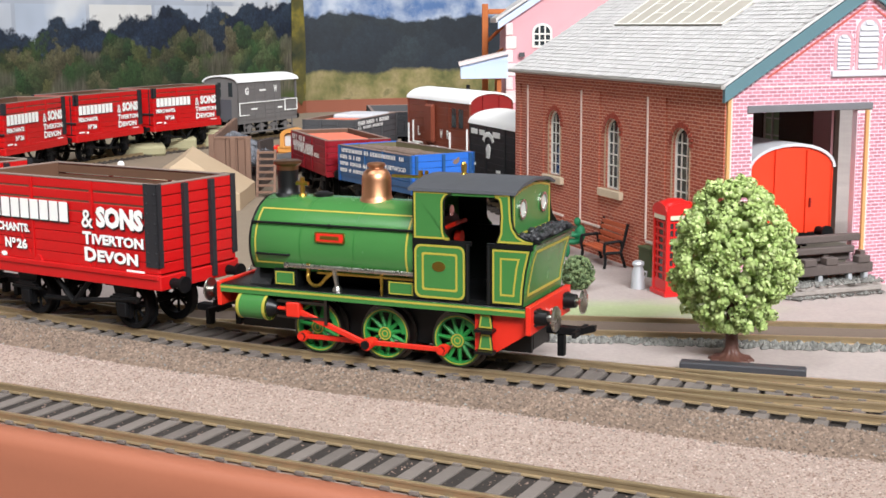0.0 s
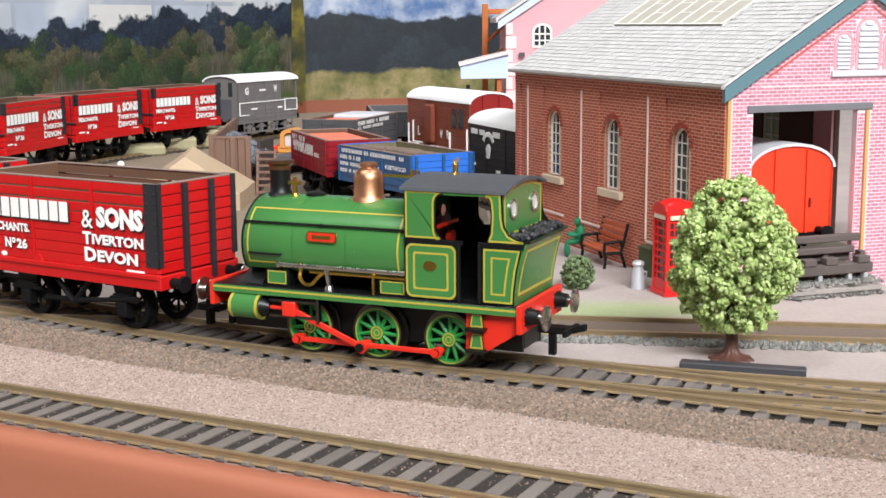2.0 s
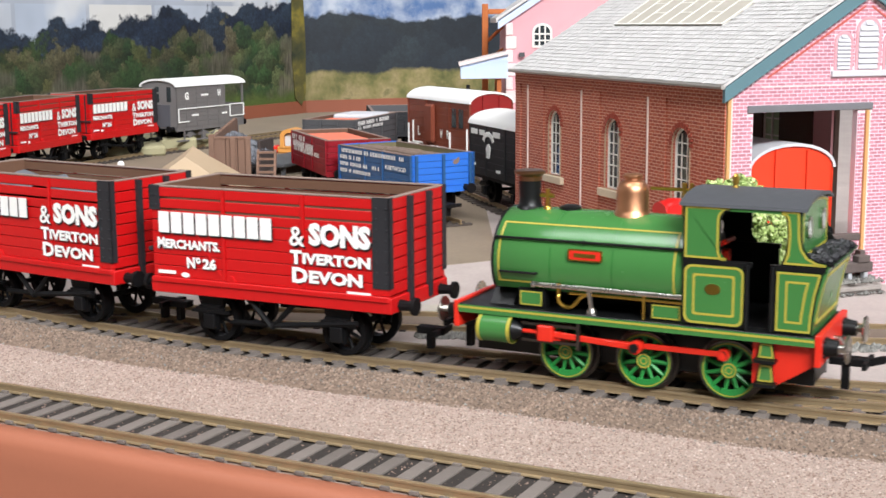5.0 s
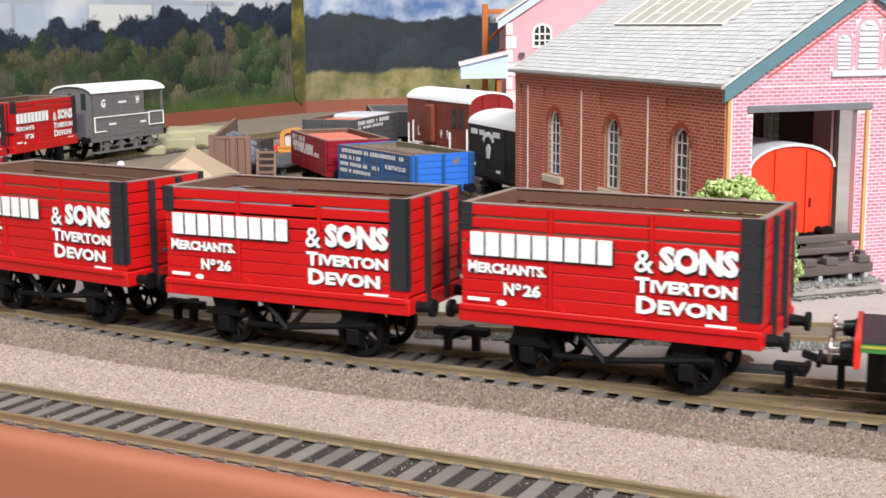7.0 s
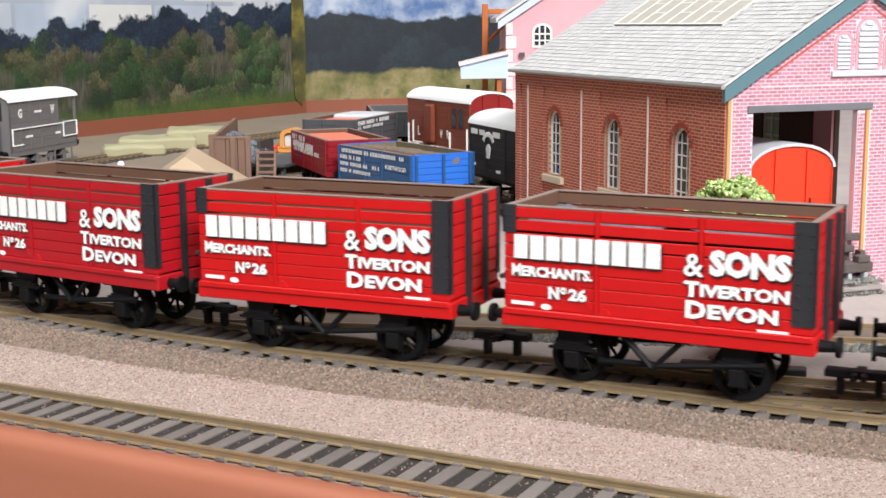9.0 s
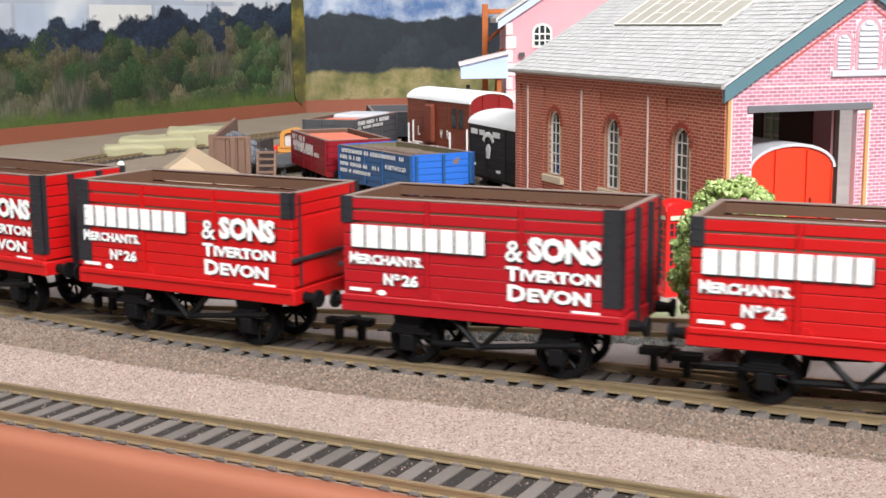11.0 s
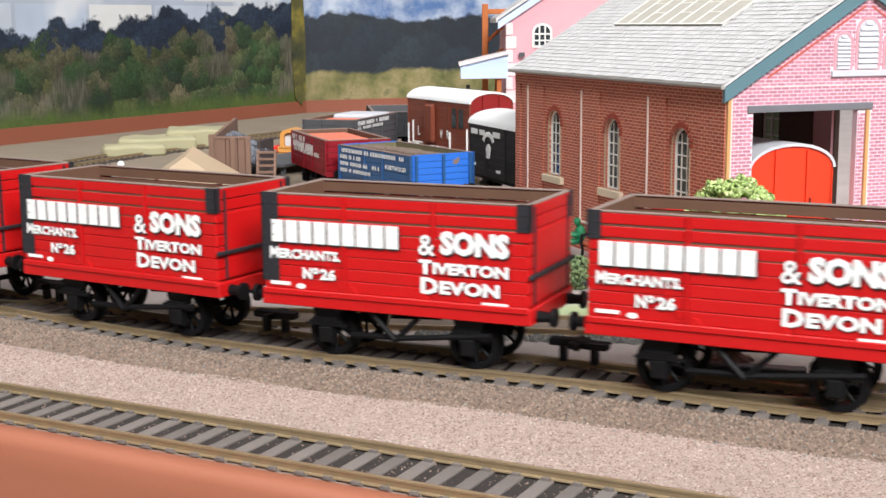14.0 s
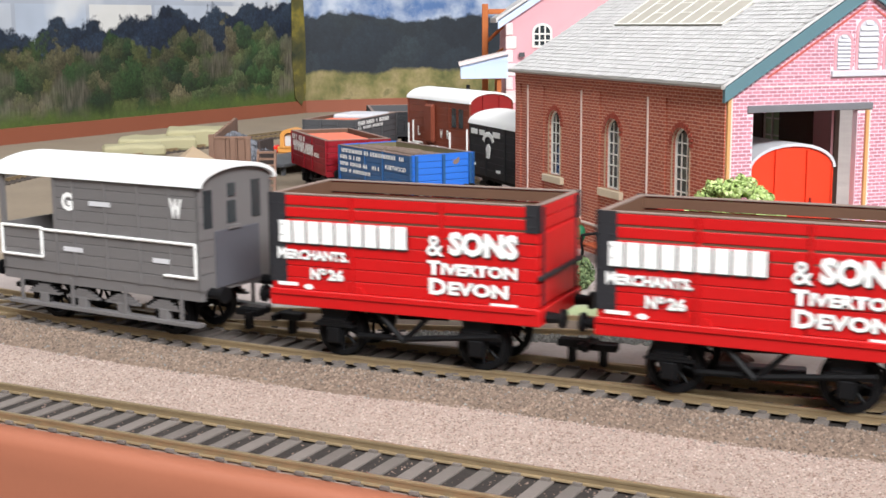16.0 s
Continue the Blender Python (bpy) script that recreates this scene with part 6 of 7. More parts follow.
clumps("inner_crown", inner + core, 1.1, LEAF, TR, "inner foam of the crown")
flakes("crown", tufts, 0.52, LEAF, TR, "tufted light green foam crown")
BUSH = leaf_mat("grey_green_bush", (74, 92, 60), (98, 116, 76), (126, 142, 98))
BU = thing("bush", 43.4, 417, -3, 0, "small grey-green round bush", "bush")
spots = [(5.2 * math.cos(a) * math.sqrt(1 - u * u) * random.uniform(0.8, 1.05), 5.2 * math.sin(a) * math.sqrt(1 - u * u) * random.uniform(0.8, 1.05), 5.2 + 5.4 * u) for a, u in ((random.uniform(0, 6.28), random.uniform(-0.95, 1)) for _ in range(500))]
spots += [(3.6 * math.cos(a) * math.sqrt(1 - u * u), 3.6 * math.sin(a) * math.sqrt(1 - u * u), 5 + 3.8 * u) for a, u in ((random.uniform(0, 6.28), random.uniform(-1, 1)) for _ in range(700))]
clumps("foliage", spots, 0.55, BUSH, BU, "ragged grey-green foliage")
part("stem", tube(B(), (0, 0, 0), (0, 0, 5), 0.7, 0.4, 8), TRUNK, BU)
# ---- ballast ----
# near-black colour paints the shade in the sleeper gaps; the ground is tan
GAP_SHADE = mat("gap_shade_bed", (46, 40, 36), 0.95, var=0.3, coarse=150, relief=0.5)


def bed(line, half_l, half_r, z, name, material, label):
    bm = sweep(B(), line, 0, [(-half_r, z - 0.6), (half_l, z - 0.6), (half_l, z), (-half_r, z)])
    return whole(name, bm, material, label, "track bed", "structure", 0)


bed(near_part, 12.5, 13.0, -2.85, "track_bed", GAP_SHADE, "dark sheet giving the shade between the sleepers of the running track")
front_line = [tuple(DIR * u + NRM * front_mid) for u in np.linspace(-520, 260, 30)]
bed(front_line, 12.0, 8.4, -2.93, "front_track_bed", GAP_SHADE, "dark sheet giving the shade between the sleepers of the front track")
bed(far_part, 26, 40, -2.8, "far_track_bed", YARD_DIRT, "grey-brown dirt bed of the far running track")
bed(bend_part, 22, 22, -2.8, "end_curve_bed", YARD_DIRT, "grey-brown dirt bed of the end curve")
flat([(-420, 470), (-170, 470), (-60, 430), (20, 470), (20, 1290), (-150, 1290), (-330, 960)], -2.82, "yard_dirt", YARD_DIRT, "grey-brown dirt of the goods yard", thick=0.5)
# shoulder of the running track: a rough low bank with a ragged crumbling foot
SPROF = ((-12.6, -2.6), (-13.6, -2.1), (-15.5, -1.7), (-17.5, -1.6), (-19.5, -1.6), (-21.5, -1.7), (-23.5, -1.8), (-25.2, -2.0), (-26.6, -2.4), (-27.6, -3.3))
NEAR_LEN = np.r_[0, np.cumsum(np.linalg.norm(np.diff(near_part, axis=0), axis=1))]


def foot(s):
    return 2.6 * noise.noise(Vector((s * 0.03, 0, 5))) + 1.1 * noise.noise(Vector((s * 0.16, 3, 1)))


def bank_at(s, o):
    """height of the bank at s along the track and o across it"""
    k = (o + 12.6) / (18.5 - foot(s))
    z = float(np.interp(-12.6 + 15 * k, [p[0] for p in SPROF][::-1], [p[1] for p in SPROF][::-1]))
    lump = 1.5 * noise.noise(Vector((s * 0.12, o * 0.14, 0))) + 1.1 * noise.noise(Vector((s * 0.4, o * 0.4, 7)))
    return z + lump * min(1.0, max(0.0, k * 4)) * (1.0 if k < 0.9 else 0.3)


def near_at(s, o):
    p = [np.interp(s, NEAR_LEN, near_part[:, i]) for i in (0, 1)]
    q = [np.interp(s + 1, NEAR_LEN, near_part[:, i]) for i in (0, 1)]
    d = Vector((q[0] - p[0], q[1] - p[1])).normalized()
    return p[0] - d.y * o, p[1] + d.x * o


bm = B()
rows3 = []
for s_ in np.arange(0, NEAR_LEN[-1] - 2, 1.4):
    f_ = (18.5 - foot(s_)) / 15
    offs = [-12.6 + (o + 12.6) * f_ for o in np.linspace(-12.6, -27.6, 15)]
    rows3.append([bm.verts.new((*near_at(s_, o), bank_at(s_, o))) for o in offs])
for ra, rb in zip(rows3[:-1], rows3[1:]):
    for i in range(14):
        bm.faces.new((ra[i], ra[i + 1], rb[i + 1], rb[i]))
whole("ballast_shoulder", bm, mat("brown_shoulder_bed", (122, 104, 90), 0.95, var=0.35, coarse=140, fine=600, relief=0.9), "rough brown ballast shoulder beside the running track", "ballast", "structure", 60)
rng = np.random.default_rng(11)


def on_bank(count, o0=-31.5, o1=-13.0, hi=0.8):
    out = []
    for _ in range(count):
        s_, o = rng.uniform(0, hi) * NEAR_LEN[-1], rng.uniform(o0, o1)
        out.append((*near_at(s_, o), max(-3.0, bank_at(s_, o))))
    return out


grains("shoulder_stones", on_bank(16000), SHOULDER, "loose brown ballast stones", "ballast", 0.46)
grains("shoulder_lumps", on_bank(1500), mat("dark_brown_ballast", (112, 96, 84), 0.95, island=0.35), "darker coarse ballast lumps", "ballast", 0.5)
grains("shoulder_chips", on_bank(1200, -33), GREY_CHIP, "scattered pale grey stones on the shoulder", "ballast", 0.42)
for count, m_, nm, lb in ((42000, BALLAST, "ballast_grains", "fine tan ballast grains between the tracks"), (20000, mat("brown_ballast_grain", (132, 111, 100), 0.95, island=0.2), "brown_grains", "brown ballast grains among the tan ones"), (1200, mat("pale_ballast_grain", (190, 174, 164), 0.9, island=0.1), "pale_grains", "pale ballast grains among the tan ones")):
    spots = []
    for _ in range(count):
        p = DIR * rng.uniform(-330, 145) + NRM * rng.uniform(223.0, 262)
        spots.append((p[0], p[1], -3.0))
    grains(nm, spots, m_, lb, "ballast", 0.34, 0.6)
spots = []
for _ in range(3000):
    u, d = 150 - 380 * rng.uniform(0, 1) ** 1.8, rng.uniform(203, 218)
    p = DIR * u + NRM * d
    spots.append((p[0], p[1], -3.0))
grains("track_grains", spots, bpy.data.materials["brown_ballast_grain"], "stray grains between the front sleepers", "ballast", 0.35)
# chippings beside the siding
c9, s9 = math.cos(SID), math.sin(SID)
spots = []
for _ in range(1900):
    u, o = rng.uniform(-40, 170), rng.uniform(-17.5, -10.5)
    spots.append((34 + u * c9 - o * s9, 361.5 + u * s9 + o * c9, -2.8))
grains("grey_chippings", spots, GREY_CHIP, "grey stone chippings along the siding", "stones", 1.05)
grains("plinth_chippings", CHIP_SPOTS, GREY_CHIP, "rough grey chippings round the timber buffer", "stones", 0.7)
# flush dark fill between siding rails
bed(sid_line, 7.2, 7.4, -2.4, "siding_fill", mat("brown_siding_fill", (110, 96, 84), 0.95, var=0.2, relief=0.4), "brown fill between the siding rails")

# turnout details
hm = math.atan2(304.0 - 312.6, 86.9 - 58.1)
PM = thing("point_motor_cover", 72.5, 309.8, -3, math.degrees(hm), "black plastic turnout motor cover beside the rails", "turnout part")
part("cover", box(B(), -15, -1.8, 0, 15, 2.2, 2.8, 0.3), mat("grey_black_plastic", (58, 58, 62), 0.6), PM)
part("lever", box(B(), -6, -7.5, 0.4, -3.4, -1.8, 1.6, 0.3), mat("lever_black", (66, 64, 64), 0.6), PM)
part("tie_bar", box(B(), -12, -8.8, 0.4, 12, -6.8, 1.6, 0.3), mat("tie_grey", (96, 92, 88), 0.6), PM)

# ---- goods yard ----
def yard_wagon(name, place, rz, L, hw, z1, body, end, inside, label, marks=(), town=""):
    w = thing(name, *place, 0, rz, label, "railway wagon")
    hl, z0 = L / 2, 14.0
    n = 5
    for sy in (-1, 1):
        for k in range(n):
            a, b = z0 + (z1 - z0) * k / n, z0 + (z1 - z0) * (k + 1) / n
            ya, yb = sorted((sy * (hw - 1), sy * hw))
            part("plank", box(B(), -hl, ya, a + 0.08, hl, yb, b - 0.08, 0.1), body, w, smooth=0)
        for x in (-hl + 0.7, -8, 8, hl - 0.7):
            ya, yb = sorted((sy * hw, sy * (hw + 0.45)))
            part("side_strap", box(B(), x - 0.6, ya, z0 - 2, x + 0.6, yb, z1), body, w)
        ya, yb = sorted((sy * (hw - 1.5), sy * (hw - 0.95)))
        part("inner_side", box(B(), -hl + 1, ya, z0, hl - 1, yb, z1 - 0.1), inside, w)
        ya, yb = sorted((sy * (hw - 1.6), sy * (hw + 0.1)))
        part("rim", box(B(), -hl, ya, z1 - 0.1, hl, yb, z1 + 0.2), WAGON_RIM, w)
        part("solebar", box(B(), -hl, *sorted((sy * (hw - 2), sy * (hw - 0.4)))[:1], z0 - 2.6, hl, sorted((sy * (hw - 2), sy * (hw - 0.4)))[1], z0), body, w)
        # company lettering: rows of letter-sized bars, a readable town name where there is one
        for r, (end_at, tall, lean) in enumerate(marks):
            bm = B()
            z = z1 - 2.8 - r * 3.0 - (tall - 1.8)
            x = -hl + 2.6 + lean * r
            while x < end_at:
                wd = random.uniform(0.42, 0.52) * tall
                if random.random() < 0.88:
                    bm.faces.new([bm.verts.new((x + p * wd + lean * 0.5 * q, 0, z + q * tall)) for p, q in ((0, 0), (1, 0), (1, 1), (0, 1))])
                x += wd + 0.56
            shift(bm, 0, -hw - 0.5, 0)
            if sy > 0:
                half_turn(bm)
            part("lettering", bm, WHITE, w, "white letter-sized bars", smooth=0)
        if town:
            bm = shift(lettering(town, 17.5, 1.9, 0.03), hl - 21.5, -hw - 0.5, z1 - 7.2)
            if sy > 0:
                half_turn(bm)
            part("lettering", bm, WHITE, w, "white town name", smooth=0)
    for sx in (-1, 1):
        for k in range(n):
            a, b = z0 + (z1 - z0) * k / n, z0 + (z1 - z0) * (k + 1) / n
            xa, xb = sorted((sx * (hl - 1), sx * hl))
            part("end_plank", box(B(), xa, -hw + 0.1, a + 0.08, xb, hw - 0.1, b - 0.08, 0.1), end, w, smooth=0)
        xa, xb = sorted((sx * (hl - 1.6), sx * (hl - 0.95)))
        part("inner_end", box(B(), xa, -hw + 1, z0, xb, hw - 1, z1 - 0.1), inside, w)
        xa, xb = sorted((sx * (hl - 1.6), sx * (hl + 0.1)))
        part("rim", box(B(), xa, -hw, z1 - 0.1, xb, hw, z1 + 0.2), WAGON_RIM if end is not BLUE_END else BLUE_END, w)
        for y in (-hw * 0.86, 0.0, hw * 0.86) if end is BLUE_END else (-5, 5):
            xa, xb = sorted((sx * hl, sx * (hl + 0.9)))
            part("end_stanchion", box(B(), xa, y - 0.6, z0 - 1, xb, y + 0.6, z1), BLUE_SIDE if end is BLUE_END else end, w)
        part("headstock", box(B(), *sorted((sx * (hl - 1), sx * (hl + 0.5)))[:1], -hw, z0 - 2.6, sorted((sx * (hl - 1), sx * (hl + 0.5)))[1], hw, z0), end, w)
    part("wagon_floor", box(B(), -hl + 1, -hw + 1, z0 - 0.6, hl - 1, hw - 1, z0 + 0.3), inside, w)
    underframe(w, L, 38, z=11.4)
    for x in (-19, 19):
        axle_set(w, x, 6.0)
    return w


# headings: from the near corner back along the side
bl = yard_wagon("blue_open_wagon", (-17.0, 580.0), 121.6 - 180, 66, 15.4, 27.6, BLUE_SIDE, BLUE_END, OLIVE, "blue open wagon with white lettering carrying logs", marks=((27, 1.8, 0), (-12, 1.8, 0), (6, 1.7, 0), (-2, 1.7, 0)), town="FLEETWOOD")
for k in range(7):
    x = -24 + k * 7.5
    y = (-1) ** k * 5.5
    tube_bm = tube(B(), (x - 10, y + random.uniform(-2, 2), 24.6 + (k % 2) * 1.2), (x + 12, y + random.uniform(-2, 2), 25.0 + (k % 2) * 1.2), 2.2, 2.0, 10)
    whole("log", tube_bm, LOG, "grey-brown log lying in the blue wagon", "log", group="logs in the wagon").matrix_world = bl.matrix_world
rd = yard_wagon("maroon_open_wagon", (-51.0, 648.0), 110 - 180, 68, 15.6, 28.4, MAROON, MAROON, WAGON_INSIDE, "maroon open wagon with white lettering and salmon sheet load", marks=((-6, 2.6, 2.2), (12, 3.0, 2.2), (24, 2.2, 2.2)))
ld = box(B(), -30, -12.6, 22, 30, 12.6, 26.6, 1.2)
for v in ld.verts:
    if v.co.z > 24:
        v.co.z += 1.2 * math.cos(v.co.y * 0.12)
whole("sheet_load", ld, SALMON, "salmon pink sheet-covered load in the maroon wagon", "load").matrix_world = rd.matrix_world
gd = yard_wagon("grey_open_wagon", (-52.0, 756.0), 72 - 180, 66, 15.6, 30, GUNMETAL, GUNMETAL, WAGON_INSIDE, "dark grey open wagon with white lettering and salmon load", marks=((20, 2.2, 0), (8, 1.6, 0)))
ld = box(B(), 1, -12.6, 22, 31, 12.6, 28.6, 1.2)
for v in ld.verts:
    if v.co.z > 24:
        v.co.z += 1.0 * math.cos(v.co.y * 0.12)
whole("sheet_load", ld, SALMON, "salmon pink sheet-covered load in the grey wagon", "load").matrix_world = gd.matrix_world
ld = box(B(), -31, -12.6, 22, -2, 12.6, 30.6, 1.2)
whole("sheet_load", ld, mat("pale_sheet", (196, 196, 200), 0.7), "pale grey sheet-covered load in the grey wagon", "load").matrix_world = gd.matrix_world
dk = yard_wagon("dark_steel_wagon", (-32.0, 868.0), 96 - 180, 72, 15.6, 27, mat("dark_wagon_grey", (46, 48, 52), 0.6), VAN_BLACK, GUNMETAL, "dark grey steel mineral wagon in the yard")

# bauxite brake van
bv = covered_van("bauxite_brake_van", (9.0, 728.0, 0), 116.5 - 180, 76, 12.8, 14, 40.6, 5.6, VAN_BROWN, VAN_RED, VAN_ROOF, "brown brake van with white roof, handrails and red end")
y = -13.5
for pts in (((-36, y, 26), (-36, y, 15), (-22, y, 15)), ((-8, y, 15), (14, y, 15)), ((36, y, 27), (36, y, 13)), ((-30, y, 28), (-30, y, 16), (-18, y, 16)), ((16, y, 24), (16, y, 13))):
    part("handrail", bent(B(), list(pts), 0.5, 6), WHITE, bv, "white handrail")
for x in (-24, 4, 12):
    part("lettering", shift(lettering({-24: "L", 4: "W", 12: "R"}[x], 3.4, 5.0, 0.04), x, y + 0.02, 20), WHITE, bv, "white painted letter", smooth=0)
part("ducket", box(B(), -12, -15.6, 17, -2, -12.6, 38, 1.0), VAN_BROWN, bv, "projecting brown lookout")
for x in (18, 26):
    part("window", box(B(), x, -13.3, 27, x + 4.4, -12.7, 37), GLASS_DARK, bv, "dark opening")
part("chimney", tube(B(), (6, 3, 45), (6, 3, 48.6), 1.1, 1.1, 10), BLACK, bv)
# black lettered van
kv = covered_van("black_goods_van", (37.5, 590.0, 0), 109 - 180, 66, 14.6, 13, 36.4, 5.8, VAN_BLACK, VAN_BLACK, VAN_ROOF, "black goods van with white roof and small white lettering")
for x, z, w_, hh in ((-30, 31.5, 7, 2.4), (-19, 31.5, 6, 2.4), (-2, 31.5, 8, 2.4), (-29, 17, 5, 1.2), (2, 16, 5, 1.2)):
    k = 0.0
    while k < w_:
        part("lettering", box(B(), x + k, -15.2, z, x + k + 1.1, -14.8, z + hh), WHITE, kv, smooth=0)
        k += 1.7
bm = B()
for k in range(11):
    a = math.pi * (0.12 + 0.76 * k / 10)
    q = box(B(), -0.5, -0.2, -1.1, 0.5, 0.2, 1.1)
    bmesh.ops.rotate(q, cent=(0, 0, 0), matrix=Matrix.Rotation(math.pi / 2 - a, 3, "Y"), verts=q.verts)
    join(bm, shift(q, -8 + 6.2 * math.cos(a), -15, 28 + 4.4 * math.sin(a)))
part("lettering", bm, WHITE, kv, "white arched row of bars", smooth=0)
bm = prism(B(), [(-10.4, 21.6), (-6.4, 21.6), (-5.2, 26.6), (-7.4, 28), (-9.4, 27.6), (-10.8, 25.4), (-9.6, 23.4)], "y", -15.2, -14.8)
part("emblem", bm, WHITE, kv, "plain white emblem shape", smooth=0)
# yard tracks under the standing wagons
track([(0, 546), (-17, 580), (-34, 612), (-51, 648), (-59, 690), (-60, 722), (-52, 756), (-41, 790), (-31, 826)], "yard_track", "yard track under the standing open wagons", z=0, pitch=7, sleeper_mat=SLEEPER_DARK)
track([(52, 548), (37.5, 590), (26, 630), (9, 700), (-6, 760), (-32, 868), (-50, 960)], "back_yard_track", "back yard track under the standing vans", z=0, pitch=7, sleeper_mat=SLEEPER_DARK)
c2_, s2_ = math.cos(radians(110.05)), math.sin(radians(110.05))
shx, shy, _z = shed_at(29.5, 4)
track([(shx + c2_ * u, shy + s2_ * u) for u in np.linspace(0, 150, 12)], "shed_track", "track running into the shed", z=0, pitch=7, sleeper_mat=SLEEPER_DARK)

# coal staithe
ST = thing("coal_staithe", -114, 657, -3, 0, "brown timber coal bin with grey coal and wooden steps", "coal bin")
for k in range(3):
    part("board", box(B(), 6.0 * k - 0.4, 0, 2, 6.0 * k + 5.4, 2, 29.2, 0.2), BIN_TIMBER, ST)
part("top_rail", box(B(), -1, -0.4, 28.6, 18.6, 2.4, 29.8, 0.2), BIN_TIMBER, ST)
for k in range(9):
    part("board", box(B(), -2.4, 9.0 * k + 0.1, 2, -0.5, 9.0 * k + 8.8, 29.6 + 0.5 * k, 0.2), BIN_TIMBER, ST)
for k in range(6):
    part("board", box(B(), 17.6, 28 + 9.0 * k, 2, 19.2, 28 + 9.0 * k + 8.8, 25 - 0.5 * k, 0.2), mat("dark_bin_board", (70, 58, 54), 0.85) if k == 0 else bpy.data.materials["dark_bin_board"], ST)
for x in (-2.6, 8, 15.6):
    part("post", box(B(), x, -1.6, 0, x + 2.6, 0, 31 if x < 0 else 29, 0.2), BIN_TIMBER, ST)
part("base", box(B(), -3, -0.4, 0, 20, 84, 6, 0.3), mat("dark_staithe_base", (76, 60, 52), 0.85), ST, "dark brown timber base")


def heap(x, y):
    return 6 + max(0.0, 23 - abs(x - 4) * 0.6 - abs(y - 34) * 0.14)


core = B()
hts = {}
for i in range(13):
    for j in range(19):
        x, yy = 0 + 19 * i / 12, 2 + 80 * j / 18
        hts[i, j] = core.verts.new((x, yy, heap(x, yy)))
for i in range(12):
    for j in range(18):
        core.faces.new((hts[i, j], hts[i + 1, j], hts[i + 1, j + 1], hts[i, j + 1]))
part("coal_core", core, COAL_GREY, ST, smooth=0)
g = [(x + -114, y + 657, heap(x, y) - 3) for x, y in ((random.uniform(0, 19), random.uniform(2, 82)) for _ in range(900))]
grains("coal_lumps", g, COAL_GREY, "loose grey coal lumps heaped in the bin", "coal", 1.5, 0.9)
for sx in (21, 29.6):
    part("stringer", prism(B(), [(-7, 0), (-5, 0), (3, 23), (1, 23)], "x", sx, sx + 1.2), BIN_TIMBER, ST)
for k in range(7):
    part("tread", box(B(), 21.5, -6.8 + k * 1.15, 2 + 3.2 * k, 30, -4.4 + k * 1.15, 3 + 3.2 * k), BIN_TIMBER, ST)
# sheeted mound: two sloping sheets on low walls
TM = thing("sheeted_mound", -121, 625, -3, 8, "tan tarpaulin tent over a stack in the yard", "tarpaulin")
bm = B()
base = [(-24, -26, 8), (24, -26, 8), (31, 20, 8), (-25, 20, 8)]
low = [bm.verts.new(p) for p in base]
foot = [bm.verts.new((p[0], p[1], 0)) for p in base]
ap = [bm.verts.new((-1, -10, 24.0)), bm.verts.new((2, 6, 27.5))]
for q in ((low[0], low[1], ap[0]), (low[1], low[2], ap[1], ap[0]), (low[2], low[3], ap[1]), (low[3], low[0], ap[0], ap[1])):
    bm.faces.new(q)
for i in range(4):
    bm.faces.new((foot[i], foot[(i + 1) % 4], low[(i + 1) % 4], low[i]))
bmesh.ops.subdivide_edges(bm, edges=bm.edges[:], cuts=3, use_grid_fill=True)
for v in bm.verts:
    v.co += Vector((0, 0, 0.5 * noise.noise(v.co * 0.12)))
part("sheet", bm, TAN_SHEET, TM, "creased tan sheet", smooth=25)
# bales under pale sheets
for x, y, w_, d_, hh, rz in ((-196, 905, 52, 34, 9, 12), (-172, 935, 46, 36, 13, 10), (-205, 872, 40, 30, 7, 16)):
    BA = thing("bale_stack", x, y, -3, rz, "pale green low sheeted bales in the yard", "bales", "sheeted bales")
    bm = box(B(), -w_ / 2, -d_ / 2, 0, w_ / 2, d_ / 2, hh, 1.5)
    bmesh.ops.subdivide_edges(bm, edges=bm.edges[:], cuts=4, use_grid_fill=True)
    for v in bm.verts:
        if v.co.z > 1:
            v.co += Vector((0, 0, 1.6 * noise.noise(v.co * 0.09 + Vector((x, y, 0)))))
    part("sheet", bm, SACK, BA, smooth=40)
LB = thing("globe_lamp", -140, 640, -3, 0, "small white globe lamp on a thin post", "lamp")
part("post", tube(B(), (-17, 0, 0), (-17, 0, 16.5), 0.5, 0.5, 8), GUNMETAL, LB)
bm = B()
bmesh.ops.create_uvsphere(bm, u_segments=14, v_segments=8, radius=1.8, matrix=Matrix.Translation((-17, 0, 18)))
part("globe", bm, WHITE, LB, "white globe")
# small digger
DG = thing("toy_digger", -100, 880, -3, -10, "small yellow digger with a grey bucket", "digger")
part("cab", ring_frame(B(), arc_top(-6.5, 6.5, 4, 12, 16.5), arc_top(-4, 4, 5, 11, 14), "y", -8, 8), TOY_YELLOW, DG, "yellow cab arch")
part("window", box(B(), -3.9, -5, 5, 3.9, 5, 13), mat("pale_digger_glass", (206, 208, 210), 0.3), DG)
part("chassis", box(B(), -9, -7, 0, 9, 7, 5, 1), TOY_YELLOW, DG)
part("bucket", box(B(), -13, -6, 0, -9, 4, 5, 1), LOCO_RED, DG, "red bucket")
GP = thing("grey_wagon_deck", -82, 800, -3, -20, "low grey flat deck beside the digger", "platform")
part("deck", box(B(), -16, -60, 5, 14, 30, 7, 0.4), GUNMETAL, GP)
for x in (-13, 11):
    for yy in (-55, 25):
        part("leg", box(B(), x - 1, yy - 1, 0, x + 1, yy + 1, 5), GUNMETAL, GP)

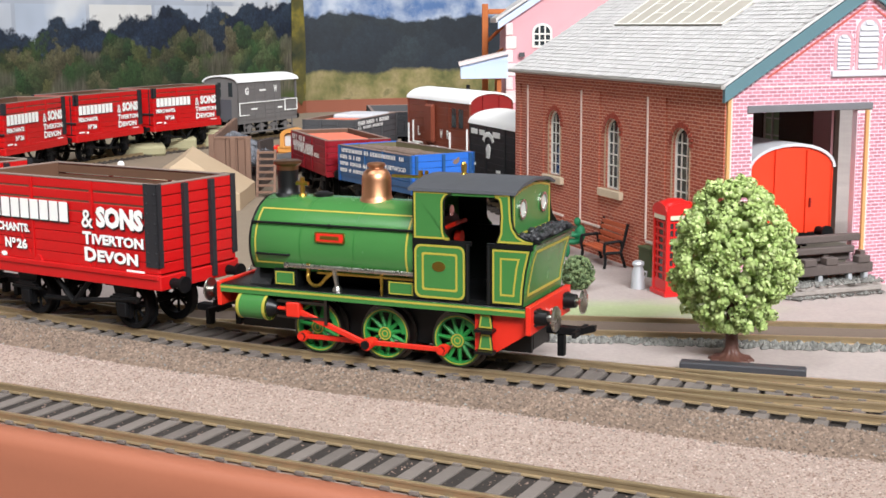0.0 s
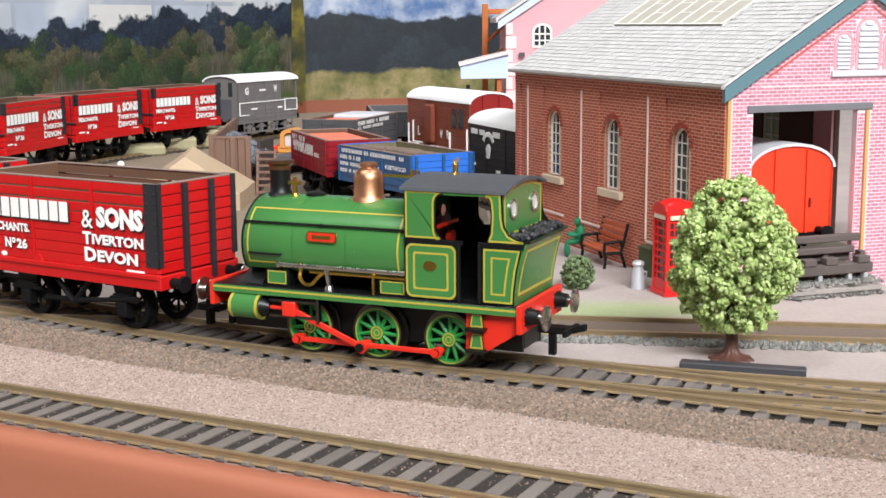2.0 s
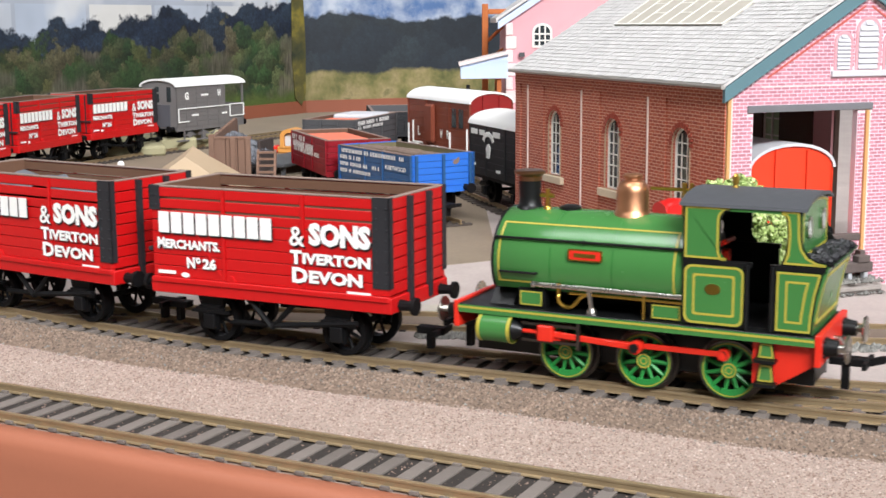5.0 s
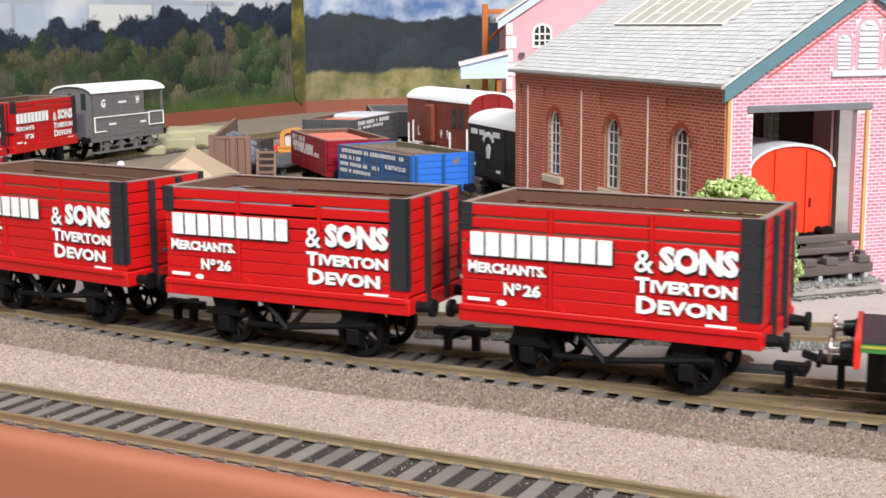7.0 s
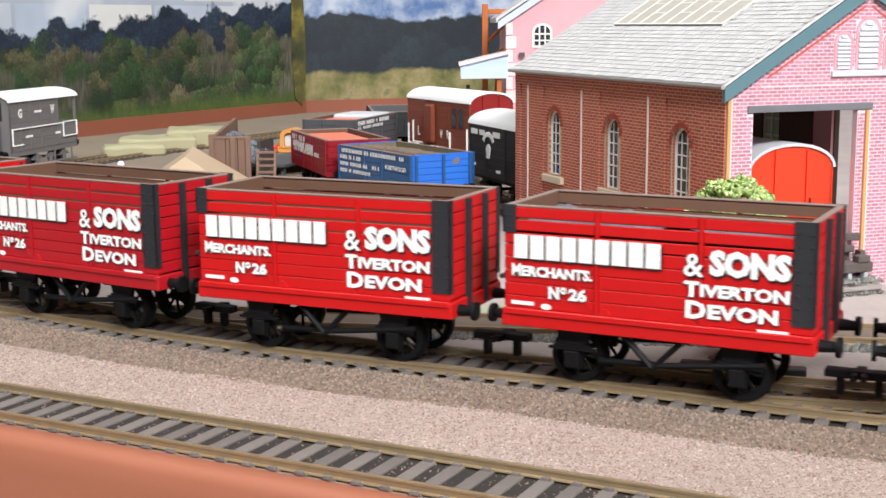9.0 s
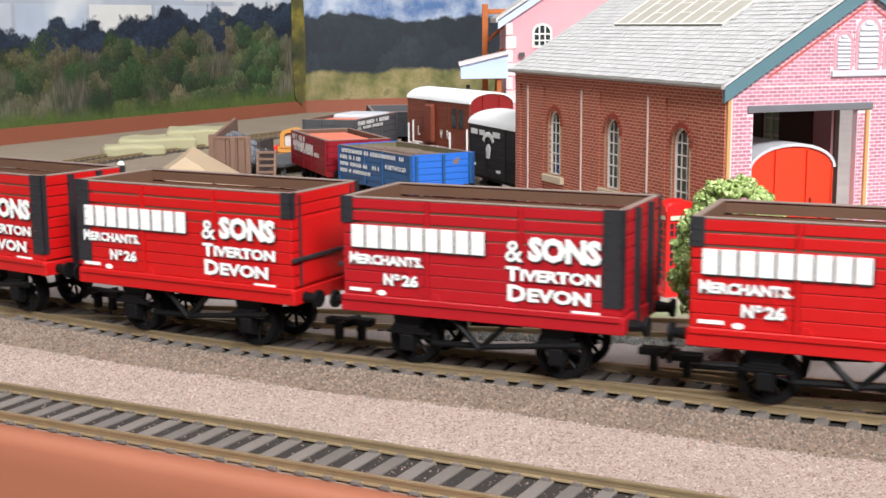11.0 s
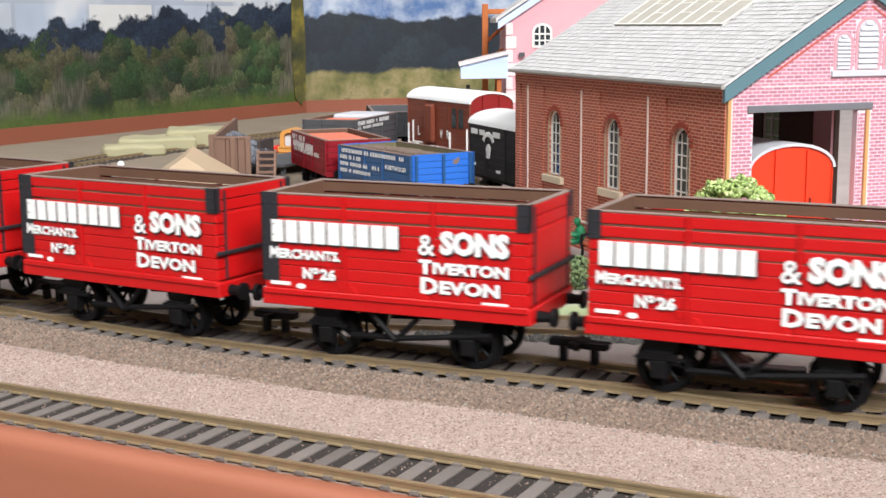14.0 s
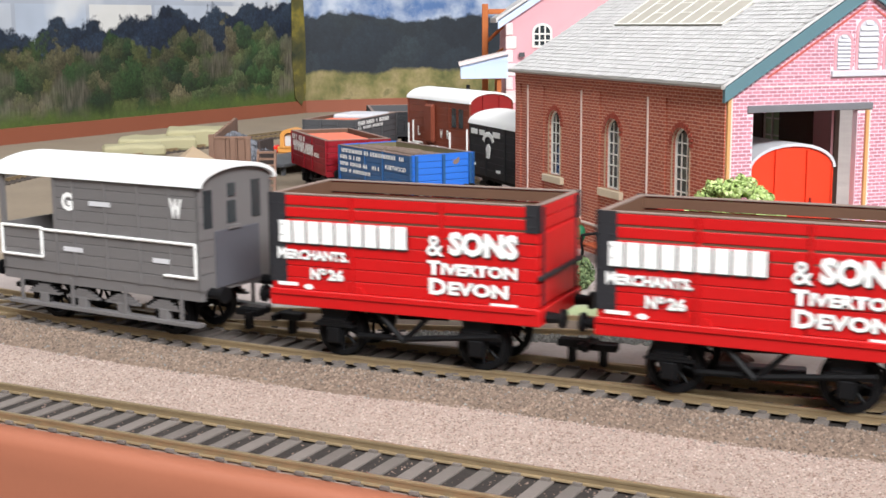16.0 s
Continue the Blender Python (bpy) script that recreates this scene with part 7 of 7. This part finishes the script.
# ---- far pink building ----
PK = thing("pink_building", 36.7, 750, -3, 0, "pale pink building with stone quoins and blue bargeboards", "building")
bm = prism(B(), [(0, 0), (110, 0), (110, 86), (55, 122), (0, 86)], "y", 0, 90)
pw = part("wall", bm, PINK_WALL, PK, "pink rendered gable wall", smooth=0)
for k in range(11):
    part("quoin", box(B(), -0.5, -0.8, 2 + 7.6 * k, 5.4 if k % 2 else 3.4, 4, 2 + 7.6 * k + 7.0, 0.3), QUOIN, pw)
for sgn in (0, 1):
    pts = [(-5, 81.5), (55, 121), (55, 126), (-5, 86.5)]
    part("bargeboard", prism(B(), [((110 - p[0]) if sgn else p[0], p[1]) for p in pts], "y", -2.4, 0), PALE_BLUE, PK, "pale blue bargeboard", smooth=0)
    part("roof", prism(B(), [((110 - p[0]) if sgn else p[0], p[1]) for p in ((-6, 85), (55, 125.5), (55, 128), (-6, 87.6))], "y", -2.4, 92), SLATE, PK, smooth=0)
wn = part("window", ring_frame(B(), arc_top(14.4, 25.6, 71, 80, 84.5), arc_top(15.6, 24.4, 72.2, 79.6, 83.3), "y", -0.9, 0.5), GLAZING_BAR, PK, "white arched window frame")
part("pane", prism(B(), arc_top(15.4, 24.6, 72, 79.8, 83.4), "y", -0.3, 0.1), GLASS_DARK, wn, smooth=0)
for x in (18.4, 21.6):
    part("glazing_bar", box(B(), x - 0.4, -0.8, 72, x + 0.4, -0.2, 83), GLAZING_BAR, wn)
for z in (75, 78.6):
    part("glazing_bar", box(B(), 15.4, -0.8, z - 0.4, 24.6, -0.2, z + 0.4), GLAZING_BAR, wn)
part("wall_lamp", box(B(), 7, -3, 66, 10, 0, 68.4), GUNMETAL, PK)
ln = part("lean_to", prism(B(), [(-26, 54.5), (0, 54.5), (0, 67.6), (-26, 61.4)], "y", -14, 20), PALE_BLUE, PK, "pale blue boarded lean-to", smooth=0)
for k in range(13):
    part("batten", box(B(), -26 + 2 * k, -14.4, 54.6, -25.6 + 2 * k, -14, 61 + 0.48 * k), PALE_BLUE, ln)
part("lean_to_roof", prism(B(), [(-27, 61.4), (1, 68.0), (1, 69.4), (-27, 62.8)], "y", -16, 21), QUOIN, ln)
for yy in (-12, 16):
    part("lean_to_post", box(B(), -6, yy, 0, -3.5, yy + 2.5, 55), RUST, ln)
GA = thing("loading_gantry", 24, 790, -3, 0, "rusty orange timber gantry post with arm", "gantry")
part("post", box(B(), 0, -1.8, 0, 3.6, 1.8, 96, 0.3), RUST, GA)
part("arm", box(B(), 3.6, -1.4, 90, 40, 1.4, 93, 0.3), RUST, GA)
part("brace", bent(B(), [(3, 0, 74), (20, 0, 90)], 1.1, 6), RUST, GA)
part("brace", bent(B(), [(3, 0, 58), (10, 0, 68), (24, 0, 75)], 1.1, 8), RUST, GA)


# ---- backdrop: printed scenery boards ----
def scenery(name, kind):
    """flat print of sky, far buildings, woods and scrub on local x and z (metres)"""
    m, nt, b = shader(name)
    tc = nt.nodes.new("ShaderNodeTexCoord")
    sep = nt.nodes.new("ShaderNodeSeparateXYZ")
    nt.links.new(tc.outputs["Object"], sep.inputs[0])
    X, Z = sep.outputs[0], sep.outputs[2]

    def math_(op, a, c):
        n = nt.nodes.new("ShaderNodeMath")
        n.operation = op
        for i, v in enumerate((a, c)):
            if isinstance(v, float):
                n.inputs[i].default_value = v
            else:
                nt.links.new(v, n.inputs[i])
        return n.outputs[0]

    def step(v, lo, hi):
        r = nt.nodes.new("ShaderNodeMapRange")
        r.inputs[1].default_value, r.inputs[2].default_value = lo, hi
        nt.links.new(v, r.inputs[0])
        return r.outputs[0]

    def edge(level, slope, scale, amp, soft=0.0015):
        """1 above a ragged line"""
        n = noise_out(nt, scale, 5, 0.62)
        h = math_("SUBTRACT", Z, math_("MULTIPLY", X, slope))
        h = math_("SUBTRACT", h, math_("MULTIPLY", n, amp))
        return step(h, level - soft, level + soft)

    def trees(scale, hues, dark, light):
        """photographed crowns: a hue for each, pale at the head and dark at the foot"""
        s1 = nt.nodes.new("ShaderNodeVectorMath")
        s1.operation = "SCALE"
        s1.inputs["Scale"].default_value = 0.026
        nt.links.new(noise_out(nt, 110, 6, 0.78, "Color"), s1.inputs[0])
        a1 = nt.nodes.new("ShaderNodeVectorMath")
        a1.operation = "ADD"
        nt.links.new(tc.outputs["Object"], a1.inputs[0])
        nt.links.new(s1.outputs[0], a1.inputs[1])
        sq = nt.nodes.new("ShaderNodeVectorMath")
        sq.operation = "MULTIPLY"
        sq.inputs[1].default_value = (0.75, 0.0, 1.0)
        nt.links.new(a1.outputs[0], sq.inputs[0])
        v = nt.nodes.new("ShaderNodeTexVoronoi")
        v.inputs["Scale"].default_value = scale
        nt.links.new(sq.outputs[0], v.inputs["Vector"])
        sub = nt.nodes.new("ShaderNodeVectorMath")
        sub.operation = "SUBTRACT"
        nt.links.new(sq.outputs[0], sub.inputs[0])
        nt.links.new(v.outputs["Position"], sub.inputs[1])
        sp = nt.nodes.new("ShaderNodeSeparateXYZ")
        nt.links.new(sub.outputs[0], sp.inputs[0])
        c1 = ramp(nt, v.outputs["Color"], hues)
        c1 = tint(nt, c1, step(math_("ADD", sp.outputs[2], math_("MULTIPLY", sp.outputs[0], -0.4)), -0.55 / scale, 0.45 / scale), dark, light)
        c1 = tint(nt, c1, step(noise_out(nt, 4 * scale, 6, 0.7), 0.32, 0.68), 0.5, 1.5)
        return tint(nt, c1, step(noise_out(nt, 480, 3, 0.7), 0.3, 0.7), 0.6, 1.4)

    def streaks():
        """thin upright stems"""
        mp = nt.nodes.new("ShaderNodeVectorMath")
        mp.operation = "MULTIPLY"
        mp.inputs[1].default_value = (420, 0, 60)
        nt.links.new(tc.outputs["Object"], mp.inputs[0])
        n = nt.nodes.new("ShaderNodeTexNoise")
        n.inputs["Scale"].default_value, n.inputs["Detail"].default_value = 1.0, 4
        nt.links.new(mp.outputs[0], n.inputs["Vector"])
        return n.outputs["Fac"]

    if kind == "left":
        blocks = nt.nodes.new("ShaderNodeTexBrick")
        blocks.inputs["Scale"].default_value = 1
        blocks.inputs["Brick Width"].default_value, blocks.inputs["Row Height"].default_value, blocks.inputs["Mortar Size"].default_value = 0.075, 0.12, 0.002
        blocks.inputs["Color1"].default_value, blocks.inputs["Color2"].default_value, blocks.inputs["Mortar"].default_value = (*lin(250, 248, 240), 1), (*lin(186, 204, 230), 1), (*lin(196, 204, 218), 1)
        cv = nt.nodes.new("ShaderNodeCombineXYZ")
        nt.links.new(X, cv.inputs[0])
        nt.links.new(math_("ADD", Z, 0.02), cv.inputs[1])
        nt.links.new(cv.outputs[0], blocks.inputs["Vector"])
        col = mixc(nt, step(noise_out(nt, 9, 3), 0.52, 0.6), blocks.outputs["Color"], lin(236, 240, 244))
        col = mixc(nt, step(noise_out(nt, 7, 1), 0.62, 0.64), col, lin(240, 222, 176))
        sky = col
        wood = trees(46, ((0.25, lin(30, 42, 60)), (0.5, lin(38, 52, 70)), (0.7, lin(46, 60, 76))), 0.75, 1.2)
        hues = ((0.22, lin(44, 64, 44)), (0.34, lin(62, 84, 50)), (0.46, lin(98, 100, 62)), (0.56, lin(74, 90, 60)), (0.66, lin(112, 104, 80)), (0.76, lin(54, 80, 46)))
        scrub = mixc(nt, step(noise_out(nt, 14, 3), 0.42, 0.6), trees(36, hues, 0.5, 1.35), trees(74, hues, 0.5, 1.35))
        grey = tint(nt, lin(112, 106, 94), step(streaks(), 0.35, 0.65), 0.45, 1.5)
        scrub = mixc(nt, math_("MULTIPLY", step(noise_out(nt, 19, 3), 0.53, 0.63), 0.7), scrub, grey)
        scrub = tint(nt, scrub, step(noise_out(nt, 9, 3), 0.35, 0.65), 0.7, 1.2)
        low = mixc(nt, noise_out(nt, 45, 4), lin(106, 126, 58), lin(58, 80, 42))
        low = tint(nt, low, noise_out(nt, 300, 5, 0.7), 0.45, 1.55)
        scrub = mixc(nt, edge(0.002, 0.0, 40, 0.03, 0.006), low, scrub)
        col = mixc(nt, edge(-0.021, 0.04, 22, 0.12, 0.002), scrub, wood)
        col = mixc(nt, edge(0.010, 0.06, 24, 0.062), col, sky)
    else:
        sky = mixc(nt, step(noise_out(nt, 22, 5), 0.42, 0.62), lin(92, 128, 182), lin(212, 222, 236))
        wood = mixc(nt, noise_out(nt, 40, 5), lin(26, 34, 46), lin(52, 62, 74))
        wood = mixc(nt, 0.6, wood, trees(26, ((0.3, lin(24, 36, 44)), (0.5, lin(32, 44, 52)), (0.7, lin(44, 56, 60))), 0.6, 1.3))
        wood = tint(nt, wood, noise_out(nt, 300, 5, 0.7), 0.6, 1.4)
        grass = ramp(nt, noise_out(nt, 38, 5, 0.6), ((0.35, lin(92, 98, 50)), (0.5, lin(142, 134, 82)), (0.62, lin(170, 154, 110)), (0.72, lin(110, 110, 64))))
        grass = tint(nt, grass, noise_out(nt, 260, 4), 0.7, 1.3)
        col = mixc(nt, edge(0.020, 0.0, 18, 0.03, 0.002), grass, wood)
        col = mixc(nt, edge(0.054, 0.0, 12, 0.07, 0.002), col, sky)
    nt.links.new(tint(nt, col, noise_out(nt, 15, 3), 0.52, 0.86), b.inputs["Base Color"])
    b.inputs["Roughness"].default_value = 0.5
    return m


def board(name, p0, p1, z0, z1, material, label):
    p0, p1 = Vector((*p0, 0)), Vector((*p1, 0))
    d = p1 - p0
    return whole(name, box(B(), 0, 0, z0, d.length, 4, z1), material, label, "backdrop", "structure", 0, at=(*p0[:2], 0), rz=math.degrees(math.atan2(d.y, d.x)))


CORNER = (-133.0, 1282.0)
LEFT0 = (CORNER[0] - 0.4866 * 1000, CORNER[1] - 0.8737 * 1000)
RIGHT1 = (CORNER[0] + 0.93 * 900, CORNER[1] + 0.37 * 900)
board("backdrop_left", LEFT0, CORNER, 8.6, 260, scenery("printed_woodland", "left"), "printed woodland and town backdrop board")
board("backdrop_right", CORNER, RIGHT1, 8.6, 260, scenery("printed_far_woods", "right"), "printed dark woods and meadow backdrop board")
for nm, a, b_ in (("fascia_left", LEFT0, CORNER), ("fascia_right", CORNER, RIGHT1)):
    d = (Vector(b_) - Vector(a)).normalized()
    n = Vector((d.y, -d.x)) * 2.0
    board(nm, Vector(a) + n, Vector(b_) + n, -4, 8.8, FASCIA, "brown painted fascia below the backdrop")


def tape_material():
    m, nt, b = shader("yellowed_tape")
    n = noise_out(nt, 26, 4, 0.6)
    col = ramp(nt, n, ((0.36, lin(40, 48, 36)), (0.5, lin(84, 80, 42)), (0.64, lin(146, 132, 52))))
    nt.links.new(tint(nt, col, noise_out(nt, 160, 4), 0.6, 1.4), b.inputs["Base Color"])
    b.inputs["Roughness"].default_value = 0.35
    return m


bm = prism(B(), [(-8, 300), (7, 300), (6, 120), (8, 60), (7, 16), (2, 5), (-5, 12), (-8, 50), (-6, 140)], "y", -1, 0)
whole("joint_strip", bm, tape_material(), "yellowed stained tape strip over the backdrop joint", "tape", "structure", 0, at=(CORNER[0] - 4, CORNER[1] - 12, 0), rz=40)


# ---- how the train runs ----
# seconds and millimetres run by the train since the start
RUN = [(0, 0), (2.5, 0), (2.7, 1.8), (3, 10.2), (3.5, 22.2), (4, 35.1), (4.2, 40.6), (6.3, 124.2), (6.5, 133.6), (7, 156.4), (7.5, 178.6), (8, 200.4), (8.5, 225.4), (9, 251.2), (9.2, 261.8),
       (11.3, 399.5), (11.5, 414.6), (12, 451.8), (12.5, 489.0), (13, 528.2), (13.5, 567.0), (14, 607.0), (14.5, 647.0), (15, 688.4), (15.5, 732.2), (16, 777.2)]
LOCO_RUN = [(0, 2.3), (0.3, 1.0), (0.45, 0), (2.5, 0), (2.7, 2.7), (3, 10.9), (3.5, 22.9), (4, 35.5), (4.2, 41.0)] + [(t, d + 0.4) for t, d in RUN if t > 4.5]


def run_at(table, t):
    """smooth monotone reading of a table"""
    ts, ds = [r[0] for r in table], [r[1] for r in table]
    n = len(ts)
    k = max(i for i in range(n - 1) if ts[i] <= t or i == 0)

    def slope(i):
        if i in (0, n - 1):
            return 0.0 if i == 0 else (ds[i] - ds[i - 1]) / (ts[i] - ts[i - 1])
        h0, h1 = ts[i] - ts[i - 1], ts[i + 1] - ts[i]
        a, b = (ds[i] - ds[i - 1]) / h0, (ds[i + 1] - ds[i]) / h1
        return 0.0 if a * b <= 0 else (a * h1 + b * h0) / (h0 + h1)
    h = ts[k + 1] - ts[k]
    u = (t - ts[k]) / h
    m0, m1 = slope(k) * h, slope(k + 1) * h
    return (2 * u**3 - 3 * u**2 + 1) * ds[k] + (u**3 - 2 * u**2 + u) * m0 + (-2 * u**3 + 3 * u**2) * ds[k + 1] + (u**3 - u**2) * m1


def ride(s, half):
    """pose of a vehicle whose axles stand half ahead and half behind s on the line"""
    a, b = on_line(s - half), on_line(s + half)
    c = (a + b) / 2
    return pose(c[0] * K, c[1] * K, 0, 0, 0, math.degrees(math.atan2(b[1] - a[1], b[0] - a[0])))


def motions():
    times = [0, 0.1, 0.2, 0.3, 0.4, 0.5, 1.5, 2.4] + [round(2.5 + 0.1 * i, 1) for i in range(136)]
    calm = [0, 2.4] + [round(2.5 + 0.1 * i, 1) for i in range(136)]
    first = NEAR0 + FIRST
    lo, wheels, rods = LOCO
    walk(lo, [(t, ride(first + 93.3 + run_at(LOCO_RUN, t), 19)) for t in times])

    def crank(t):
        return 231 - math.degrees(run_at(LOCO_RUN, t) / 8.0)
    for x, ax in zip(WHEEL_X, wheels):
        walk(ax, [(t, pose(x * K, 0, WR * K, 0, -(crank(t) + 90), 0)) for t in times])
    for ob, what in rods:
        rows = []
        for t in times:
            a = radians(crank(t))
            px, pz = CRANK * math.cos(a), CRANK * math.sin(a)
            if what == "couple":
                rows.append((t, pose(px * K, 0, (WR + pz) * K)))
                continue
            bx, bz = WHEEL_X[1] + px, WR + pz
            cx = bx - math.sqrt(21.5**2 - (bz - 11.6) ** 2)
            if what == "cross":
                rows.append((t, pose(cx * K, 0, 11.6 * K)))
            else:
                rows.append((t, pose(bx * K, 0, bz * K, 0, math.degrees(math.asin((11.6 - bz) / 21.5)), 0)))
        walk(ob, rows)
    for i, (w, sets) in enumerate(WAGONS):
        walk(w, [(t, ride(first - 84.0 * i + run_at(RUN, t), 19)) for t in calm])
        for x, ob in zip((-19.0, 19.0), sets):
            walk(ob, [(t, pose(x * K, 0, 6.3 * K, 0, math.degrees(run_at(RUN, t) / 6.9) + 37 * i, 0)) for t in calm])
    w, sets = VAN
    walk(w, [(t, ride(first - 84.0 * 8 - 94 + run_at(RUN, t), 22)) for t in calm])
    for x, ob in zip((-22.0, 22.0), sets):
        walk(ob, [(t, pose(x * K, 0, 6.3 * K, 0, math.degrees(run_at(RUN, t) / 6.9), 0)) for t in calm])


FIRST = 893.9 - 858.4 + 2.4
motions()
